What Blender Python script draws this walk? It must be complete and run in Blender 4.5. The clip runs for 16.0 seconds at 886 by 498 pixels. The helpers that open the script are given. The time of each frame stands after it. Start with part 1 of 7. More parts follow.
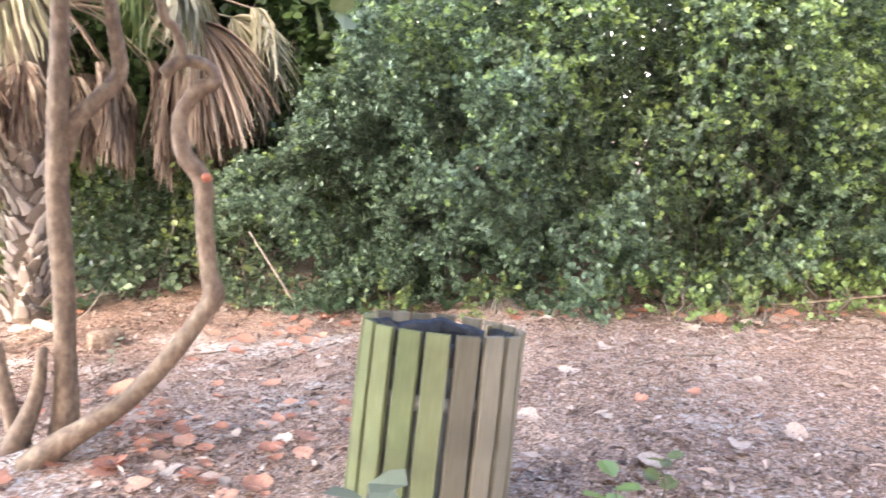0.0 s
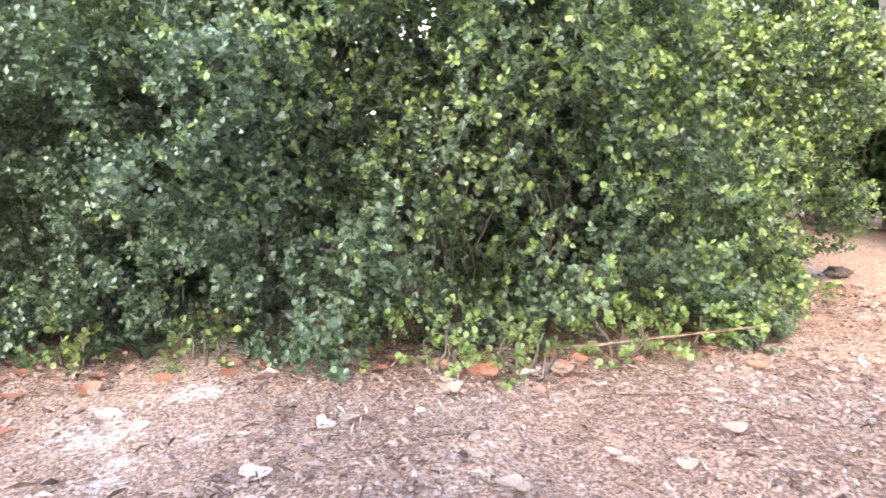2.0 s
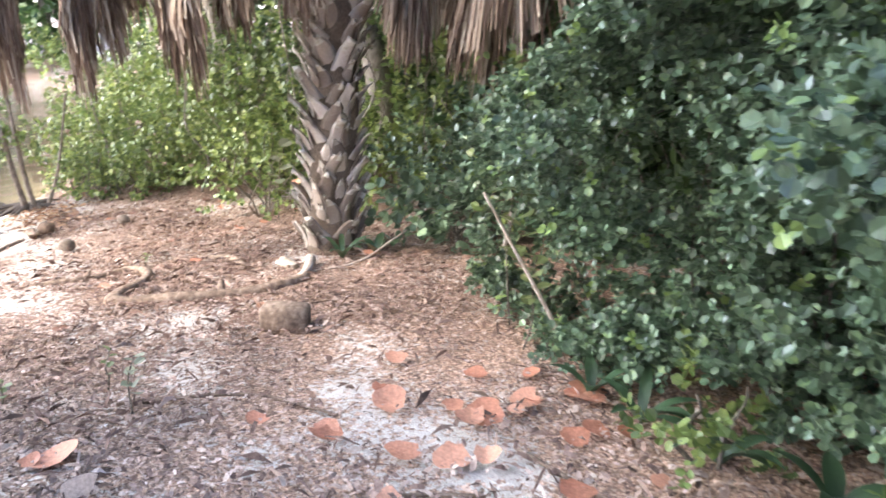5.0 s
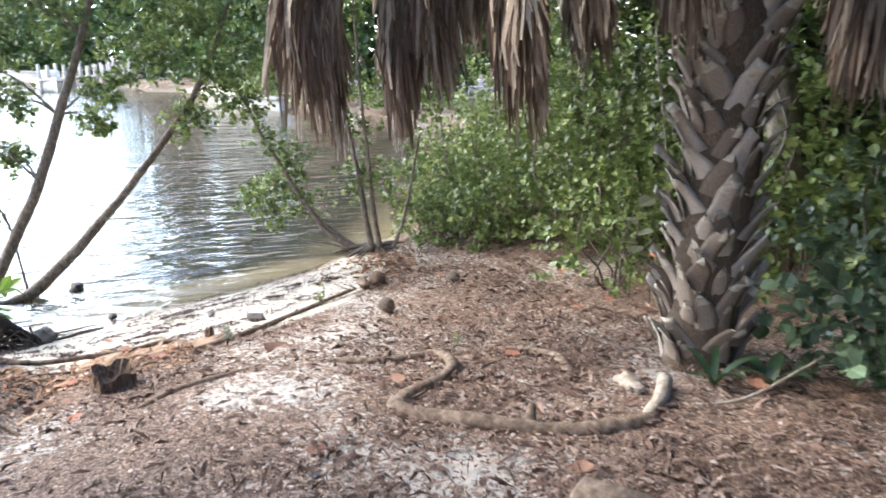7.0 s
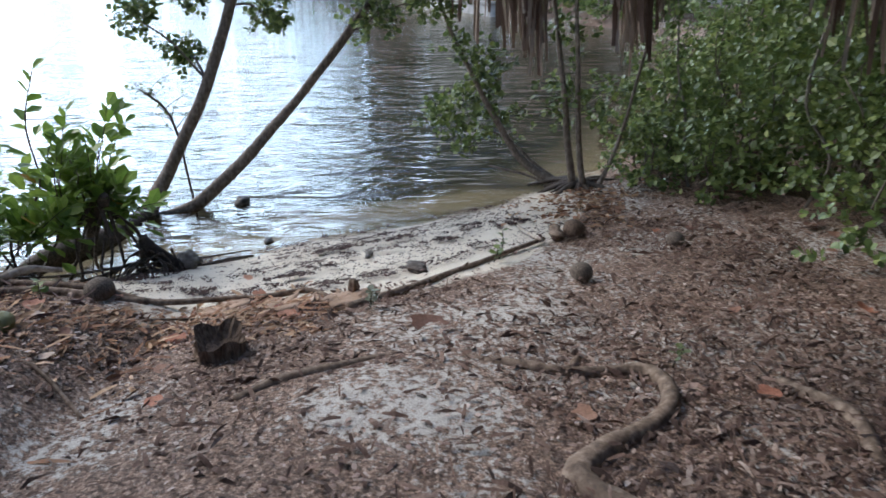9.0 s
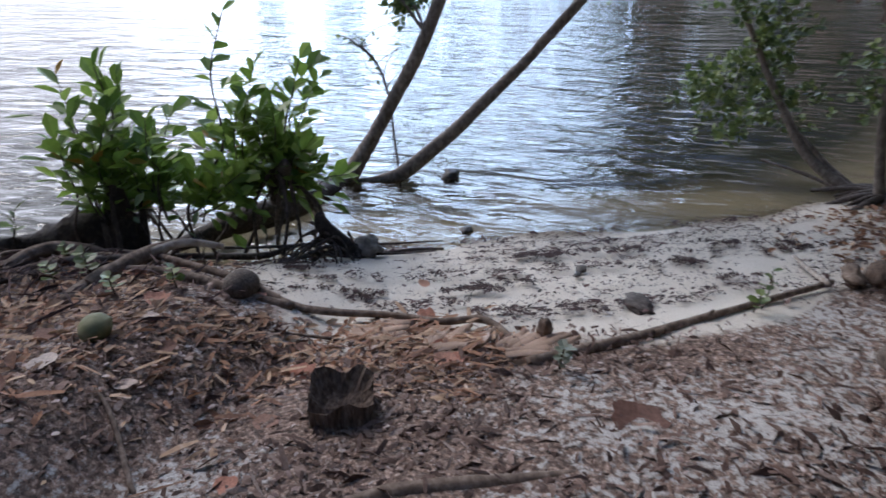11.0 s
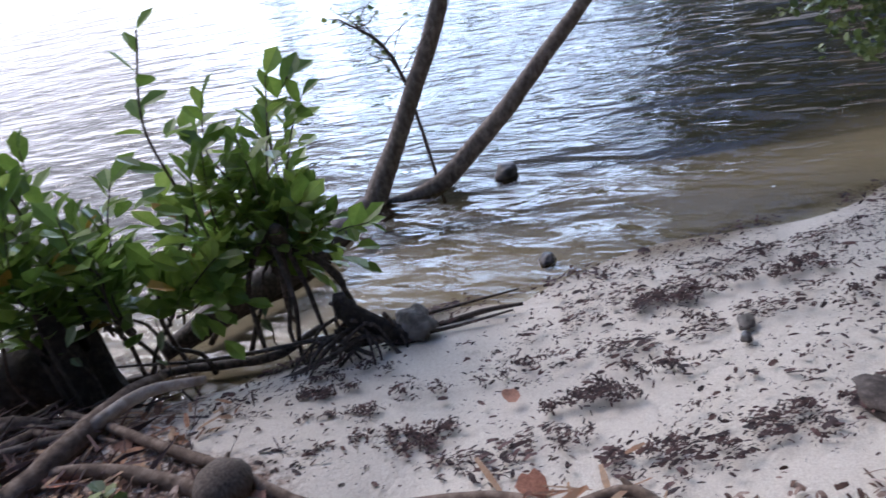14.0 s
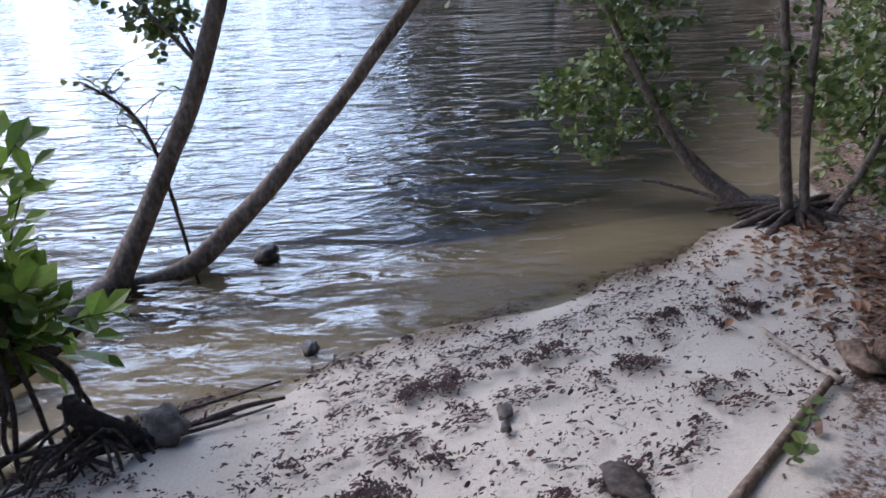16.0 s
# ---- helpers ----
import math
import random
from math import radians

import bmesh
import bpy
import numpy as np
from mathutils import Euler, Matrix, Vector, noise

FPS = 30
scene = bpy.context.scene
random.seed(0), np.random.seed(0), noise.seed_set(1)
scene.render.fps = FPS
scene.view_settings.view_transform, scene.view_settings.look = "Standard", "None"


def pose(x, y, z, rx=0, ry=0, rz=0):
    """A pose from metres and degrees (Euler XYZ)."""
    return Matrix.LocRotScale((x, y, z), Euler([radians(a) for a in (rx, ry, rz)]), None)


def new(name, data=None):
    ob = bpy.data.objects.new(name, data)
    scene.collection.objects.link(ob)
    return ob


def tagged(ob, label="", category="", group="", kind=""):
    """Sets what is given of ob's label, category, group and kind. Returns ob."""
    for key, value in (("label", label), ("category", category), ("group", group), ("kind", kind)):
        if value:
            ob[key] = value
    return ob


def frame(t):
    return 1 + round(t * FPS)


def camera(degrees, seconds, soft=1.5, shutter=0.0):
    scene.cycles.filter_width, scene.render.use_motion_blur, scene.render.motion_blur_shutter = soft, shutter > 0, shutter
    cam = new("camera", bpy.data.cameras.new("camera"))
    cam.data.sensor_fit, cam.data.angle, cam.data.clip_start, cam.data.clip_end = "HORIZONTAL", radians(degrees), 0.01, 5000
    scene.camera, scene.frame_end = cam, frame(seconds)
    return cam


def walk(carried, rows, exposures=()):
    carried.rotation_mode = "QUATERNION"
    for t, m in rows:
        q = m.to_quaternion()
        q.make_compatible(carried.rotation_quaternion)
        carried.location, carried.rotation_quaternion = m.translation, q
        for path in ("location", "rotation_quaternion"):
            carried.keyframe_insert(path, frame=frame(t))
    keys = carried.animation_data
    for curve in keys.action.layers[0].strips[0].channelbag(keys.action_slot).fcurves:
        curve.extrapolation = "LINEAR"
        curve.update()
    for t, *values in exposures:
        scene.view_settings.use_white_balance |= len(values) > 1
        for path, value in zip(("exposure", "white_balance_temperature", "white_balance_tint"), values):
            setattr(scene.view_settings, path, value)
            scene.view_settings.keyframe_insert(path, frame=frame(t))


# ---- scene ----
cam = camera(62.6, 16.0, soft=1.6, shutter=0.3)
METRES, EYE, TILT, LEAN, TURN = 11.5, 1.5, 1.0, -7.5, 0.0
ROWS = [
    (0.0, 0.0, 0.0, 0.0, -1.08, -10.24, 5.97),
    (0.5, 0.0251, 0.0247, -0.0046, -5.9, -10.52, 6.11),
    (1.0, 0.0511, 0.0523, -0.0068, -10.33, -9.75, 5.79),
    (1.5, 0.0706, 0.0886, -0.0101, -13.73, -9.63, 3.56),
    (2.0, 0.0828, 0.1288, -0.0163, -13.5, -11.16, 3.52),
    (2.5, 0.0976, 0.1714, -0.0199, -4.28, -10.15, 3.93),
    (3.0, 0.1033, 0.2145, -0.0233, 3.86, -11.39, 5.39),
    (3.5, 0.1052, 0.2576, -0.0229, 13.9, -11.94, 5.49),
    (4.0, 0.0929, 0.2986, -0.0244, 26.88, -12.74, 5.96),
    (4.5, 0.0789, 0.3376, -0.0258, 36.7, -12.08, 6.36),
    (5.0, 0.0578, 0.3717, -0.025, 45.12, -13.43, 4.35),
    (7.5, -0.1113, 0.4728, -0.0224, 78.04, -7.98, 3.8),
    (8.0, -0.1458, 0.482, -0.0246, 81.8, -9.55, 3.12),
    (8.5, -0.1779, 0.4882, -0.0241, 85.99, -12.31, 2.23),
    (11.0, -0.3248, 0.4886, -0.0223, 109.33, -17.51, -0.43),
    (11.5, -0.3478, 0.472, -0.0233, 118.58, -18.85, -0.75),
    (12.0, -0.3715, 0.4585, -0.0233, 125.61, -20.13, 0.88),
    (12.5, -0.4017, 0.4501, -0.0206, 129.83, -20.12, 2.38),
    (13.0, -0.4264, 0.4375, -0.0186, 125.9, -19.28, 6.95),
    (13.5, -0.4458, 0.4334, -0.0171, 117.9, -19.91, 10.36),
    (14.0, -0.461, 0.4364, -0.016, 109.86, -21.77, 10.64),
    (14.5, -0.4656, 0.4359, -0.0144, 103.7, -21.8, 8.57),
    (15.0, -0.4679, 0.4284, -0.0126, 98.63, -20.95, 4.69),
    (15.5, -0.4695, 0.4273, -0.011, 94.52, -20.01, 3.81),
    (16.0, -0.4692, 0.4305, -0.01, 91.98, -18.54, 3.34),
]
EXPOSURES = [(0.0, 4.08, 7850, 22), (1.0, 4.22, 7800, 22), (2.0, 4.18, 7650, 22), (3.5, 4.22, 7350, 19), (4.3, 4.1, 7200, 17), (5.2, 3.6, 6900, 16), (7.3, 2.65, 6550, 10), (8.0, 2.1, 6400, 10), (8.7, 1.58, 6200, 10), (10.8, 0.95, 5900, 15), (11.5, 1.3, 5900, 17), (12.5, 1.68, 5950, 18), (13.3, 1.4, 5900, 20), (14.5, 1.1, 5900, 21), (16.0, 1.1, 5900, 21)]
walk(cam, [(t, pose(0, 0, EYE, TILT, LEAN, TURN) @ pose(METRES * x, METRES * y, METRES * z, 90 + pitch, roll, yaw)) for t, x, y, z, yaw, pitch, roll in ROWS],
     exposures=EXPOSURES)

# ---- world and light ----
SUN_ELEVATION, SUN_AZIMUTH = radians(42), radians(208)
world = bpy.data.worlds.new("world")
scene.world = world
world.use_nodes = True
wt = world.node_tree
wt.nodes.clear()


def node(tree, kind, **values):
    n = tree.nodes.new(kind)
    for key, value in values.items():
        if key in n.inputs:
            n.inputs[key].default_value = value
        else:
            setattr(n, key, value)
    return n


sky = node(wt, "ShaderNodeTexSky", sky_type="NISHITA", sun_disc=False, sun_elevation=SUN_ELEVATION, sun_rotation=SUN_AZIMUTH,
           air_density=1.0, dust_density=0.15, ozone_density=4.0)
sky_light = node(wt, "ShaderNodeBackground", Strength=0.15)
cloud_light = node(wt, "ShaderNodeBackground", Color=(0.93, 0.96, 1.0, 1), Strength=1.0)
wco = node(wt, "ShaderNodeTexCoord")
wmap = node(wt, "ShaderNodeMapping")
wmap.inputs["Scale"].default_value = (1, 1, 2.2)
wmap.inputs["Location"].default_value = (0.35, 0.1, 0)
wnoise = node(wt, "ShaderNodeTexNoise", Scale=1.9, Detail=7.0, Roughness=0.55)
wramp = node(wt, "ShaderNodeValToRGB")
wramp.color_ramp.elements[0].position, wramp.color_ramp.elements[1].position = 0.57, 0.71
wmix = node(wt, "ShaderNodeMixShader")
wout = node(wt, "ShaderNodeOutputWorld")
for a, b in ((wco.outputs["Generated"], wmap.inputs["Vector"]), (wmap.outputs["Vector"], wnoise.inputs["Vector"]),
             (wnoise.outputs["Fac"], wramp.inputs["Fac"]), (wramp.outputs["Color"], wmix.inputs[0]), (sky.outputs["Color"], sky_light.inputs["Color"]),
             (sky_light.outputs[0], wmix.inputs[1]), (cloud_light.outputs[0], wmix.inputs[2]), (wmix.outputs[0], wout.inputs["Surface"])):
    wt.links.new(a, b)

# thin cloud glows brighter towards the veiled sun
toward = node(wt, "ShaderNodeVectorMath", operation="DOT_PRODUCT")
toward.inputs[1].default_value = (math.sin(SUN_AZIMUTH) * math.cos(SUN_ELEVATION), math.cos(SUN_AZIMUTH) * math.cos(SUN_ELEVATION), math.sin(SUN_ELEVATION))
wt.links.new(wco.outputs["Generated"], toward.inputs[0])
near = node(wt, "ShaderNodeMapRange")
for key, value in (("From Min", 0.45), ("From Max", 1.0), ("To Min", 0.0), ("To Max", 1.0)):
    near.inputs[key].default_value = value
wt.links.new(toward.outputs["Value"], near.inputs["Value"])
glow = node(wt, "ShaderNodeMath", operation="MULTIPLY_ADD")
glow.inputs[1].default_value, glow.inputs[2].default_value = 0.18, 0.5
wt.links.new(near.outputs[0], glow.inputs[0])
# pale haze low over the water
level = node(wt, "ShaderNodeSeparateXYZ")
wt.links.new(wco.outputs["Generated"], level.inputs[0])
low = node(wt, "ShaderNodeMapRange")
for key, value in (("From Min", 0.50), ("From Max", 0.08), ("To Min", 0.0), ("To Max", 0.9)):
    low.inputs[key].default_value = value
wt.links.new(level.outputs["Z"], low.inputs["Value"])
hazy = node(wt, "ShaderNodeMath", operation="MULTIPLY_ADD")
hazy.inputs[1].default_value = 0.7
wt.links.new(low.outputs[0], hazy.inputs[0])
wt.links.new(glow.outputs[0], hazy.inputs[2])
# a bluish bright patch added to the sky to lighten the water's reflection
patch_side = node(wt, "ShaderNodeVectorMath", operation="DOT_PRODUCT")
patch_side.inputs[1].default_value = (-0.952, -0.273, 0.139)
wt.links.new(wco.outputs["Generated"], patch_side.inputs[0])
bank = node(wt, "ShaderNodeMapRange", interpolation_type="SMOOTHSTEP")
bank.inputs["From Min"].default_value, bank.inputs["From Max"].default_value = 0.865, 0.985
wt.links.new(patch_side.outputs["Value"], bank.inputs["Value"])
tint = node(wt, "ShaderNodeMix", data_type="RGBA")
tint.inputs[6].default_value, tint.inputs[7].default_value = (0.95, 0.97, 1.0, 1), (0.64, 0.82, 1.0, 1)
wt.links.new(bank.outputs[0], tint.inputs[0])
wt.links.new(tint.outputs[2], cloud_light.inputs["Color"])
brightened = node(wt, "ShaderNodeMath", operation="MULTIPLY_ADD")
brightened.inputs[1].default_value = 2.7
wt.links.new(bank.outputs[0], brightened.inputs[0])
wt.links.new(hazy.outputs[0], brightened.inputs[2])
wt.links.new(brightened.outputs[0], cloud_light.inputs["Strength"])
veil = node(wt, "ShaderNodeMath", operation="ADD", use_clamp=True)
wt.links.new(wramp.outputs["Color"], veil.inputs[0])
haze = node(wt, "ShaderNodeMapRange")
haze.inputs["From Min"].default_value, haze.inputs["From Max"].default_value = 0.66, 0.97
wt.links.new(toward.outputs["Value"], haze.inputs["Value"])
both = node(wt, "ShaderNodeMath", operation="ADD", use_clamp=True)
wt.links.new(haze.outputs[0], both.inputs[0])
hung = node(wt, "ShaderNodeMath", operation="MULTIPLY_ADD", use_clamp=True)
hung.inputs[1].default_value = 0.45
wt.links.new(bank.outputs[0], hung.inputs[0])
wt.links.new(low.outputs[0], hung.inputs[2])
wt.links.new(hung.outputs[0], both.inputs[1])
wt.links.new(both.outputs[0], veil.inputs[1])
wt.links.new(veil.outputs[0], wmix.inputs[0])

sun_data = bpy.data.lights.new("sun", "SUN")
sun_data.energy, sun_data.angle, sun_data.color = 0.8, radians(25), (1.0, 0.95, 0.87)
sun = new("sun", sun_data)
sun.rotation_euler = (math.pi / 2 - SUN_ELEVATION, 0, math.pi - SUN_AZIMUTH)

# ---- materials ----


def ramp_of(tree, colours):
    r = tree.nodes.new("ShaderNodeValToRGB")
    while len(r.color_ramp.elements) < len(colours):
        r.color_ramp.elements.new(0.5)
    for i, c in enumerate(colours):
        r.color_ramp.elements[i].position = i / max(1, len(colours) - 1)
        r.color_ramp.elements[i].color = (*c, 1)
    return r


def surface(name, colours, scale=20.0, rough=0.8, bump=0.3, distance=0.01, stretch=(1, 1, 1), stain=2.0, vary="", metal=0.0, leaf=0.0, tone=(0.75, 1.2)):
    """A procedural material: a fine grain through the colours, broad stains, a bump, and a change from piece to piece."""
    m = bpy.data.materials.new(name)
    m.use_nodes = True
    t = m.node_tree
    bsdf = t.nodes["Principled BSDF"]
    out = t.nodes["Material Output"]
    co = node(t, "ShaderNodeTexCoord")
    mp = node(t, "ShaderNodeMapping")
    mp.inputs["Scale"].default_value = stretch
    fine = node(t, "ShaderNodeTexNoise", Scale=scale, Detail=5.0, Roughness=0.62)
    broad = node(t, "ShaderNodeTexNoise", Scale=stain, Detail=3.0)
    t.links.new(co.outputs["Object"], mp.inputs["Vector"])
    t.links.new(mp.outputs["Vector"], fine.inputs["Vector"])
    t.links.new(co.outputs["Object"], broad.inputs["Vector"])
    r = ramp_of(t, colours)
    spread = node(t, "ShaderNodeMapRange")
    spread.inputs["From Min"].default_value, spread.inputs["From Max"].default_value = 0.3, 0.7
    t.links.new(fine.outputs["Fac"], spread.inputs["Value"])
    if vary:
        g = node(t, "ShaderNodeNewGeometry") if vary == "island" else node(t, "ShaderNodeObjectInfo")
        pick = g.outputs["Random Per Island"] if vary == "island" else g.outputs["Random"]
        mix = node(t, "ShaderNodeMix", data_type="FLOAT")
        mix.inputs[0].default_value = 0.72
        t.links.new(spread.outputs[0], mix.inputs[2])
        t.links.new(pick, mix.inputs[3])
        t.links.new(mix.outputs[0], r.inputs["Fac"])
    else:
        t.links.new(spread.outputs[0], r.inputs["Fac"])
    hsv = node(t, "ShaderNodeHueSaturation")
    val = node(t, "ShaderNodeMapRange")
    for key, v in (("From Min", 0.3), ("From Max", 0.7), ("To Min", tone[0]), ("To Max", tone[1])):
        val.inputs[key].default_value = v
    t.links.new(broad.outputs["Fac"], val.inputs["Value"])
    t.links.new(val.outputs[0], hsv.inputs["Value"])
    t.links.new(r.outputs["Color"], hsv.inputs["Color"])
    t.links.new(hsv.outputs["Color"], bsdf.inputs["Base Color"])
    bsdf.inputs["Roughness"].default_value = rough
    bsdf.inputs["Metallic"].default_value = metal
    if bump:
        b = node(t, "ShaderNodeBump", Strength=bump, Distance=distance)
        t.links.new(fine.outputs["Fac"], b.inputs["Height"])
        t.links.new(b.outputs["Normal"], bsdf.inputs["Normal"])
    if leaf:
        bsdf.inputs["Specular IOR Level"].default_value = 0.5
        tr = node(t, "ShaderNodeBsdfTranslucent")
        mx = node(t, "ShaderNodeMixShader")
        mx.inputs[0].default_value = leaf
        t.links.new(hsv.outputs["Color"], tr.inputs["Color"])
        t.links.new(bsdf.outputs[0], mx.inputs[1])
        t.links.new(tr.outputs[0], mx.inputs[2])
        t.links.new(mx.outputs[0], out.inputs["Surface"])
    return m


M_COCO = surface("cocoplum_leaf", [(0.022, 0.038, 0.024), (0.056, 0.092, 0.053), (0.096, 0.152, 0.088), (0.165, 0.235, 0.145), (0.255, 0.36, 0.145)], 30, 0.35, 0.1, 0.003, vary="island", leaf=0.25, stain=0.9, tone=(0.7, 1.35))
M_COCO_NEW = surface("cocoplum_young_leaf", [(0.10, 0.165, 0.055), (0.20, 0.295, 0.09), (0.32, 0.425, 0.145)], 30, 0.4, 0.1, 0.003, vary="island", leaf=0.3, stain=0.9)
M_TREE_LEAF = surface("tree_leaf", [(0.015, 0.035, 0.012), (0.035, 0.075, 0.02), (0.06, 0.11, 0.03), (0.10, 0.17, 0.05)], 20, 0.5, 0.1, 0.003, vary="island", leaf=0.3, stain=0.5)
M_SCRUB = surface("scrub_leaf", [(0.042, 0.066, 0.022), (0.10, 0.148, 0.045), (0.185, 0.245, 0.075), (0.35, 0.39, 0.12)], 20, 0.42, 0.1, 0.003, vary="island", leaf=0.3, stain=0.8)
M_MANGROVE = surface("mangrove_leaf", [(0.085, 0.145, 0.025), (0.15, 0.24, 0.042), (0.225, 0.335, 0.065), (0.35, 0.45, 0.115)], 25, 0.33, 0.1, 0.003, vary="island", leaf=0.48, stain=1.5)
M_YELLOW = surface("yellowing_leaf", [(0.30, 0.20, 0.03), (0.45, 0.25, 0.04), (0.40, 0.30, 0.05)], 25, 0.45, 0.1, 0.003, vary="island", leaf=0.25)
M_STRAP = surface("strap_leaf", [(0.02, 0.045, 0.022), (0.04, 0.08, 0.038), (0.07, 0.12, 0.055)], 40, 0.4, 0.2, 0.003, stretch=(6, 6, 1), vary="island", leaf=0.2)
M_SEEDLING = surface("seedling_leaf", [(0.08, 0.11, 0.045), (0.145, 0.185, 0.075), (0.25, 0.28, 0.12)], 25, 0.45, 0.1, 0.003, vary="island", leaf=0.3)
M_TWIG = surface("twig_bark", [(0.05, 0.04, 0.03), (0.12, 0.10, 0.08), (0.22, 0.19, 0.15)], 60, 0.9, 0.4, 0.004)
M_BARK = surface("grey_bark", [(0.12, 0.10, 0.08), (0.22, 0.19, 0.16), (0.34, 0.31, 0.27)], 35, 0.9, 0.5, 0.006, stretch=(1, 1, 0.35))
M_BARK_SEAGRAPE = surface("sea_grape_bark", [(0.075, 0.048, 0.033), (0.155, 0.10, 0.066), (0.25, 0.18, 0.125)], 22, 0.75, 0.5, 0.006, stretch=(1, 1, 0.6), stain=3.5)
M_SCAR = surface("cut_scar", [(0.35, 0.10, 0.06), (0.50, 0.17, 0.10)], 60, 0.9, 0.6, 0.004)
M_BARK_PALE = surface("pale_bark", [(0.12, 0.105, 0.088), (0.19, 0.17, 0.148), (0.27, 0.245, 0.215)], 14, 0.85, 0.4, 0.006, stretch=(1, 1, 0.3))
M_BARK_WET = surface("wet_mangrove_bark", [(0.03, 0.021, 0.016), (0.07, 0.052, 0.042), (0.15, 0.115, 0.094)], 40, 0.8, 0.5, 0.006)
M_MANGROVE_BARK = surface("mangrove_bark", [(0.085, 0.066, 0.052), (0.18, 0.142, 0.115), (0.31, 0.26, 0.215)], 35, 0.8, 0.5, 0.006, stretch=(1, 1, 0.5))
M_BOOT = surface("palm_leaf_base", [(0.13, 0.095, 0.075), (0.33, 0.265, 0.22), (0.60, 0.53, 0.465)], 26, 0.9, 0.6, 0.006, stretch=(5, 5, 0.8), vary="object")
M_BOOT_CUT = surface("palm_cut_end", [(0.36, 0.31, 0.25), (0.52, 0.47, 0.40), (0.62, 0.57, 0.50)], 40, 0.95, 0.4, 0.004)
M_PALM_CORE = surface("palm_fibre", [(0.05, 0.035, 0.025), (0.12, 0.085, 0.06), (0.20, 0.15, 0.11)], 40, 0.95, 0.7, 0.01, stretch=(4, 4, 1))
M_FROND = surface("dead_frond", [(0.06, 0.035, 0.025), (0.14, 0.09, 0.065), (0.27, 0.205, 0.155), (0.50, 0.44, 0.37)], 30, 0.85, 0.3, 0.004, stretch=(6, 6, 0.8), vary="island", leaf=0.12)
M_FROND_GREEN = surface("palm_frond_green", [(0.05, 0.09, 0.03), (0.10, 0.16, 0.05), (0.18, 0.24, 0.08)], 30, 0.5, 0.2, 0.004, vary="island", leaf=0.25)
M_FROND_DRY = surface("palm_frond_drying", [(0.12, 0.12, 0.06), (0.27, 0.25, 0.16), (0.46, 0.43, 0.34)], 30, 0.7, 0.2, 0.004, vary="island", leaf=0.2)
M_LEAF_TAN = surface("dry_palm_leaf", [(0.36, 0.21, 0.135), (0.54, 0.36, 0.25), (0.68, 0.52, 0.40)], 30, 0.75, 0.4, 0.004, stretch=(4, 4, 4), vary="island", leaf=0.12, stain=6)
M_CHIP = surface("mulch_chip", [(0.05, 0.028, 0.022), (0.11, 0.066, 0.052), (0.22, 0.14, 0.11), (0.34, 0.23, 0.185), (0.46, 0.35, 0.29), (0.62, 0.52, 0.45)], 60, 0.9, 0.2, 0.003, vary="island")
M_SCRAP = surface("leaf_scrap", [(0.15, 0.09, 0.07), (0.28, 0.18, 0.145), (0.42, 0.30, 0.25), (0.55, 0.43, 0.37), (0.68, 0.58, 0.51)], 50, 0.85, 0.2, 0.003, vary="island", leaf=0.1)
M_CHIP_BROWN = surface("brown_mulch_chip", [(0.035, 0.019, 0.014), (0.085, 0.047, 0.034), (0.17, 0.10, 0.073), (0.26, 0.175, 0.135), (0.46, 0.37, 0.31)], 60, 0.9, 0.2, 0.003, vary="island")
M_LITTER = surface("dry_litter", [(0.08, 0.04, 0.027), (0.20, 0.10, 0.06), (0.42, 0.21, 0.115), (0.35, 0.235, 0.15), (0.58, 0.37, 0.225), (0.70, 0.56, 0.43)], 40, 0.85, 0.3, 0.004, vary="island", leaf=0.1)
M_LEAF_ORANGE = surface("fallen_leaf_orange", [(0.37, 0.135, 0.08), (0.51, 0.225, 0.14), (0.60, 0.345, 0.245)], 22, 0.75, 0.4, 0.004, vary="object", leaf=0.12, stain=9)
M_LEAF_PALE = surface("fallen_leaf_pale", [(0.38, 0.25, 0.19), (0.56, 0.42, 0.33), (0.66, 0.54, 0.45)], 22, 0.8, 0.4, 0.004, vary="object", leaf=0.12, stain=9)
M_LEAF_BROWN = surface("fallen_leaf_brown", [(0.13, 0.06, 0.04), (0.24, 0.12, 0.08), (0.36, 0.20, 0.13)], 22, 0.8, 0.4, 0.004, vary="object", leaf=0.1, stain=9)
M_WRACK = surface("seaweed_wrack", [(0.018, 0.012, 0.012), (0.045, 0.026, 0.024), (0.09, 0.045, 0.04), (0.16, 0.085, 0.07)], 50, 0.8, 0.5, 0.005, vary="island")
M_DRIFT = surface("driftwood", [(0.075, 0.049, 0.034), (0.18, 0.123, 0.087), (0.32, 0.24, 0.182)], 24, 0.9, 0.6, 0.008, stretch=(1, 1, 1), stain=3)
M_DRIFT_PALE = surface("bleached_wood", [(0.26, 0.20, 0.15), (0.40, 0.33, 0.27), (0.54, 0.48, 0.41)], 30, 0.9, 0.5, 0.006, stain=4)
M_STUMP = surface("rotten_stump", [(0.06, 0.04, 0.029), (0.15, 0.10, 0.072), (0.27, 0.195, 0.145)], 26, 0.95, 0.9, 0.02, stretch=(2.5, 2.5, 0.7))
M_CHAR = surface("black_wet_wood", [(0.014, 0.011, 0.009), (0.034, 0.026, 0.021), (0.075, 0.057, 0.046)], 24, 0.9, 0.9, 0.02)
M_ROCK = surface("beach_rock", [(0.075, 0.066, 0.056), (0.15, 0.133, 0.115), (0.24, 0.215, 0.19)], 18, 0.9, 0.7, 0.015)
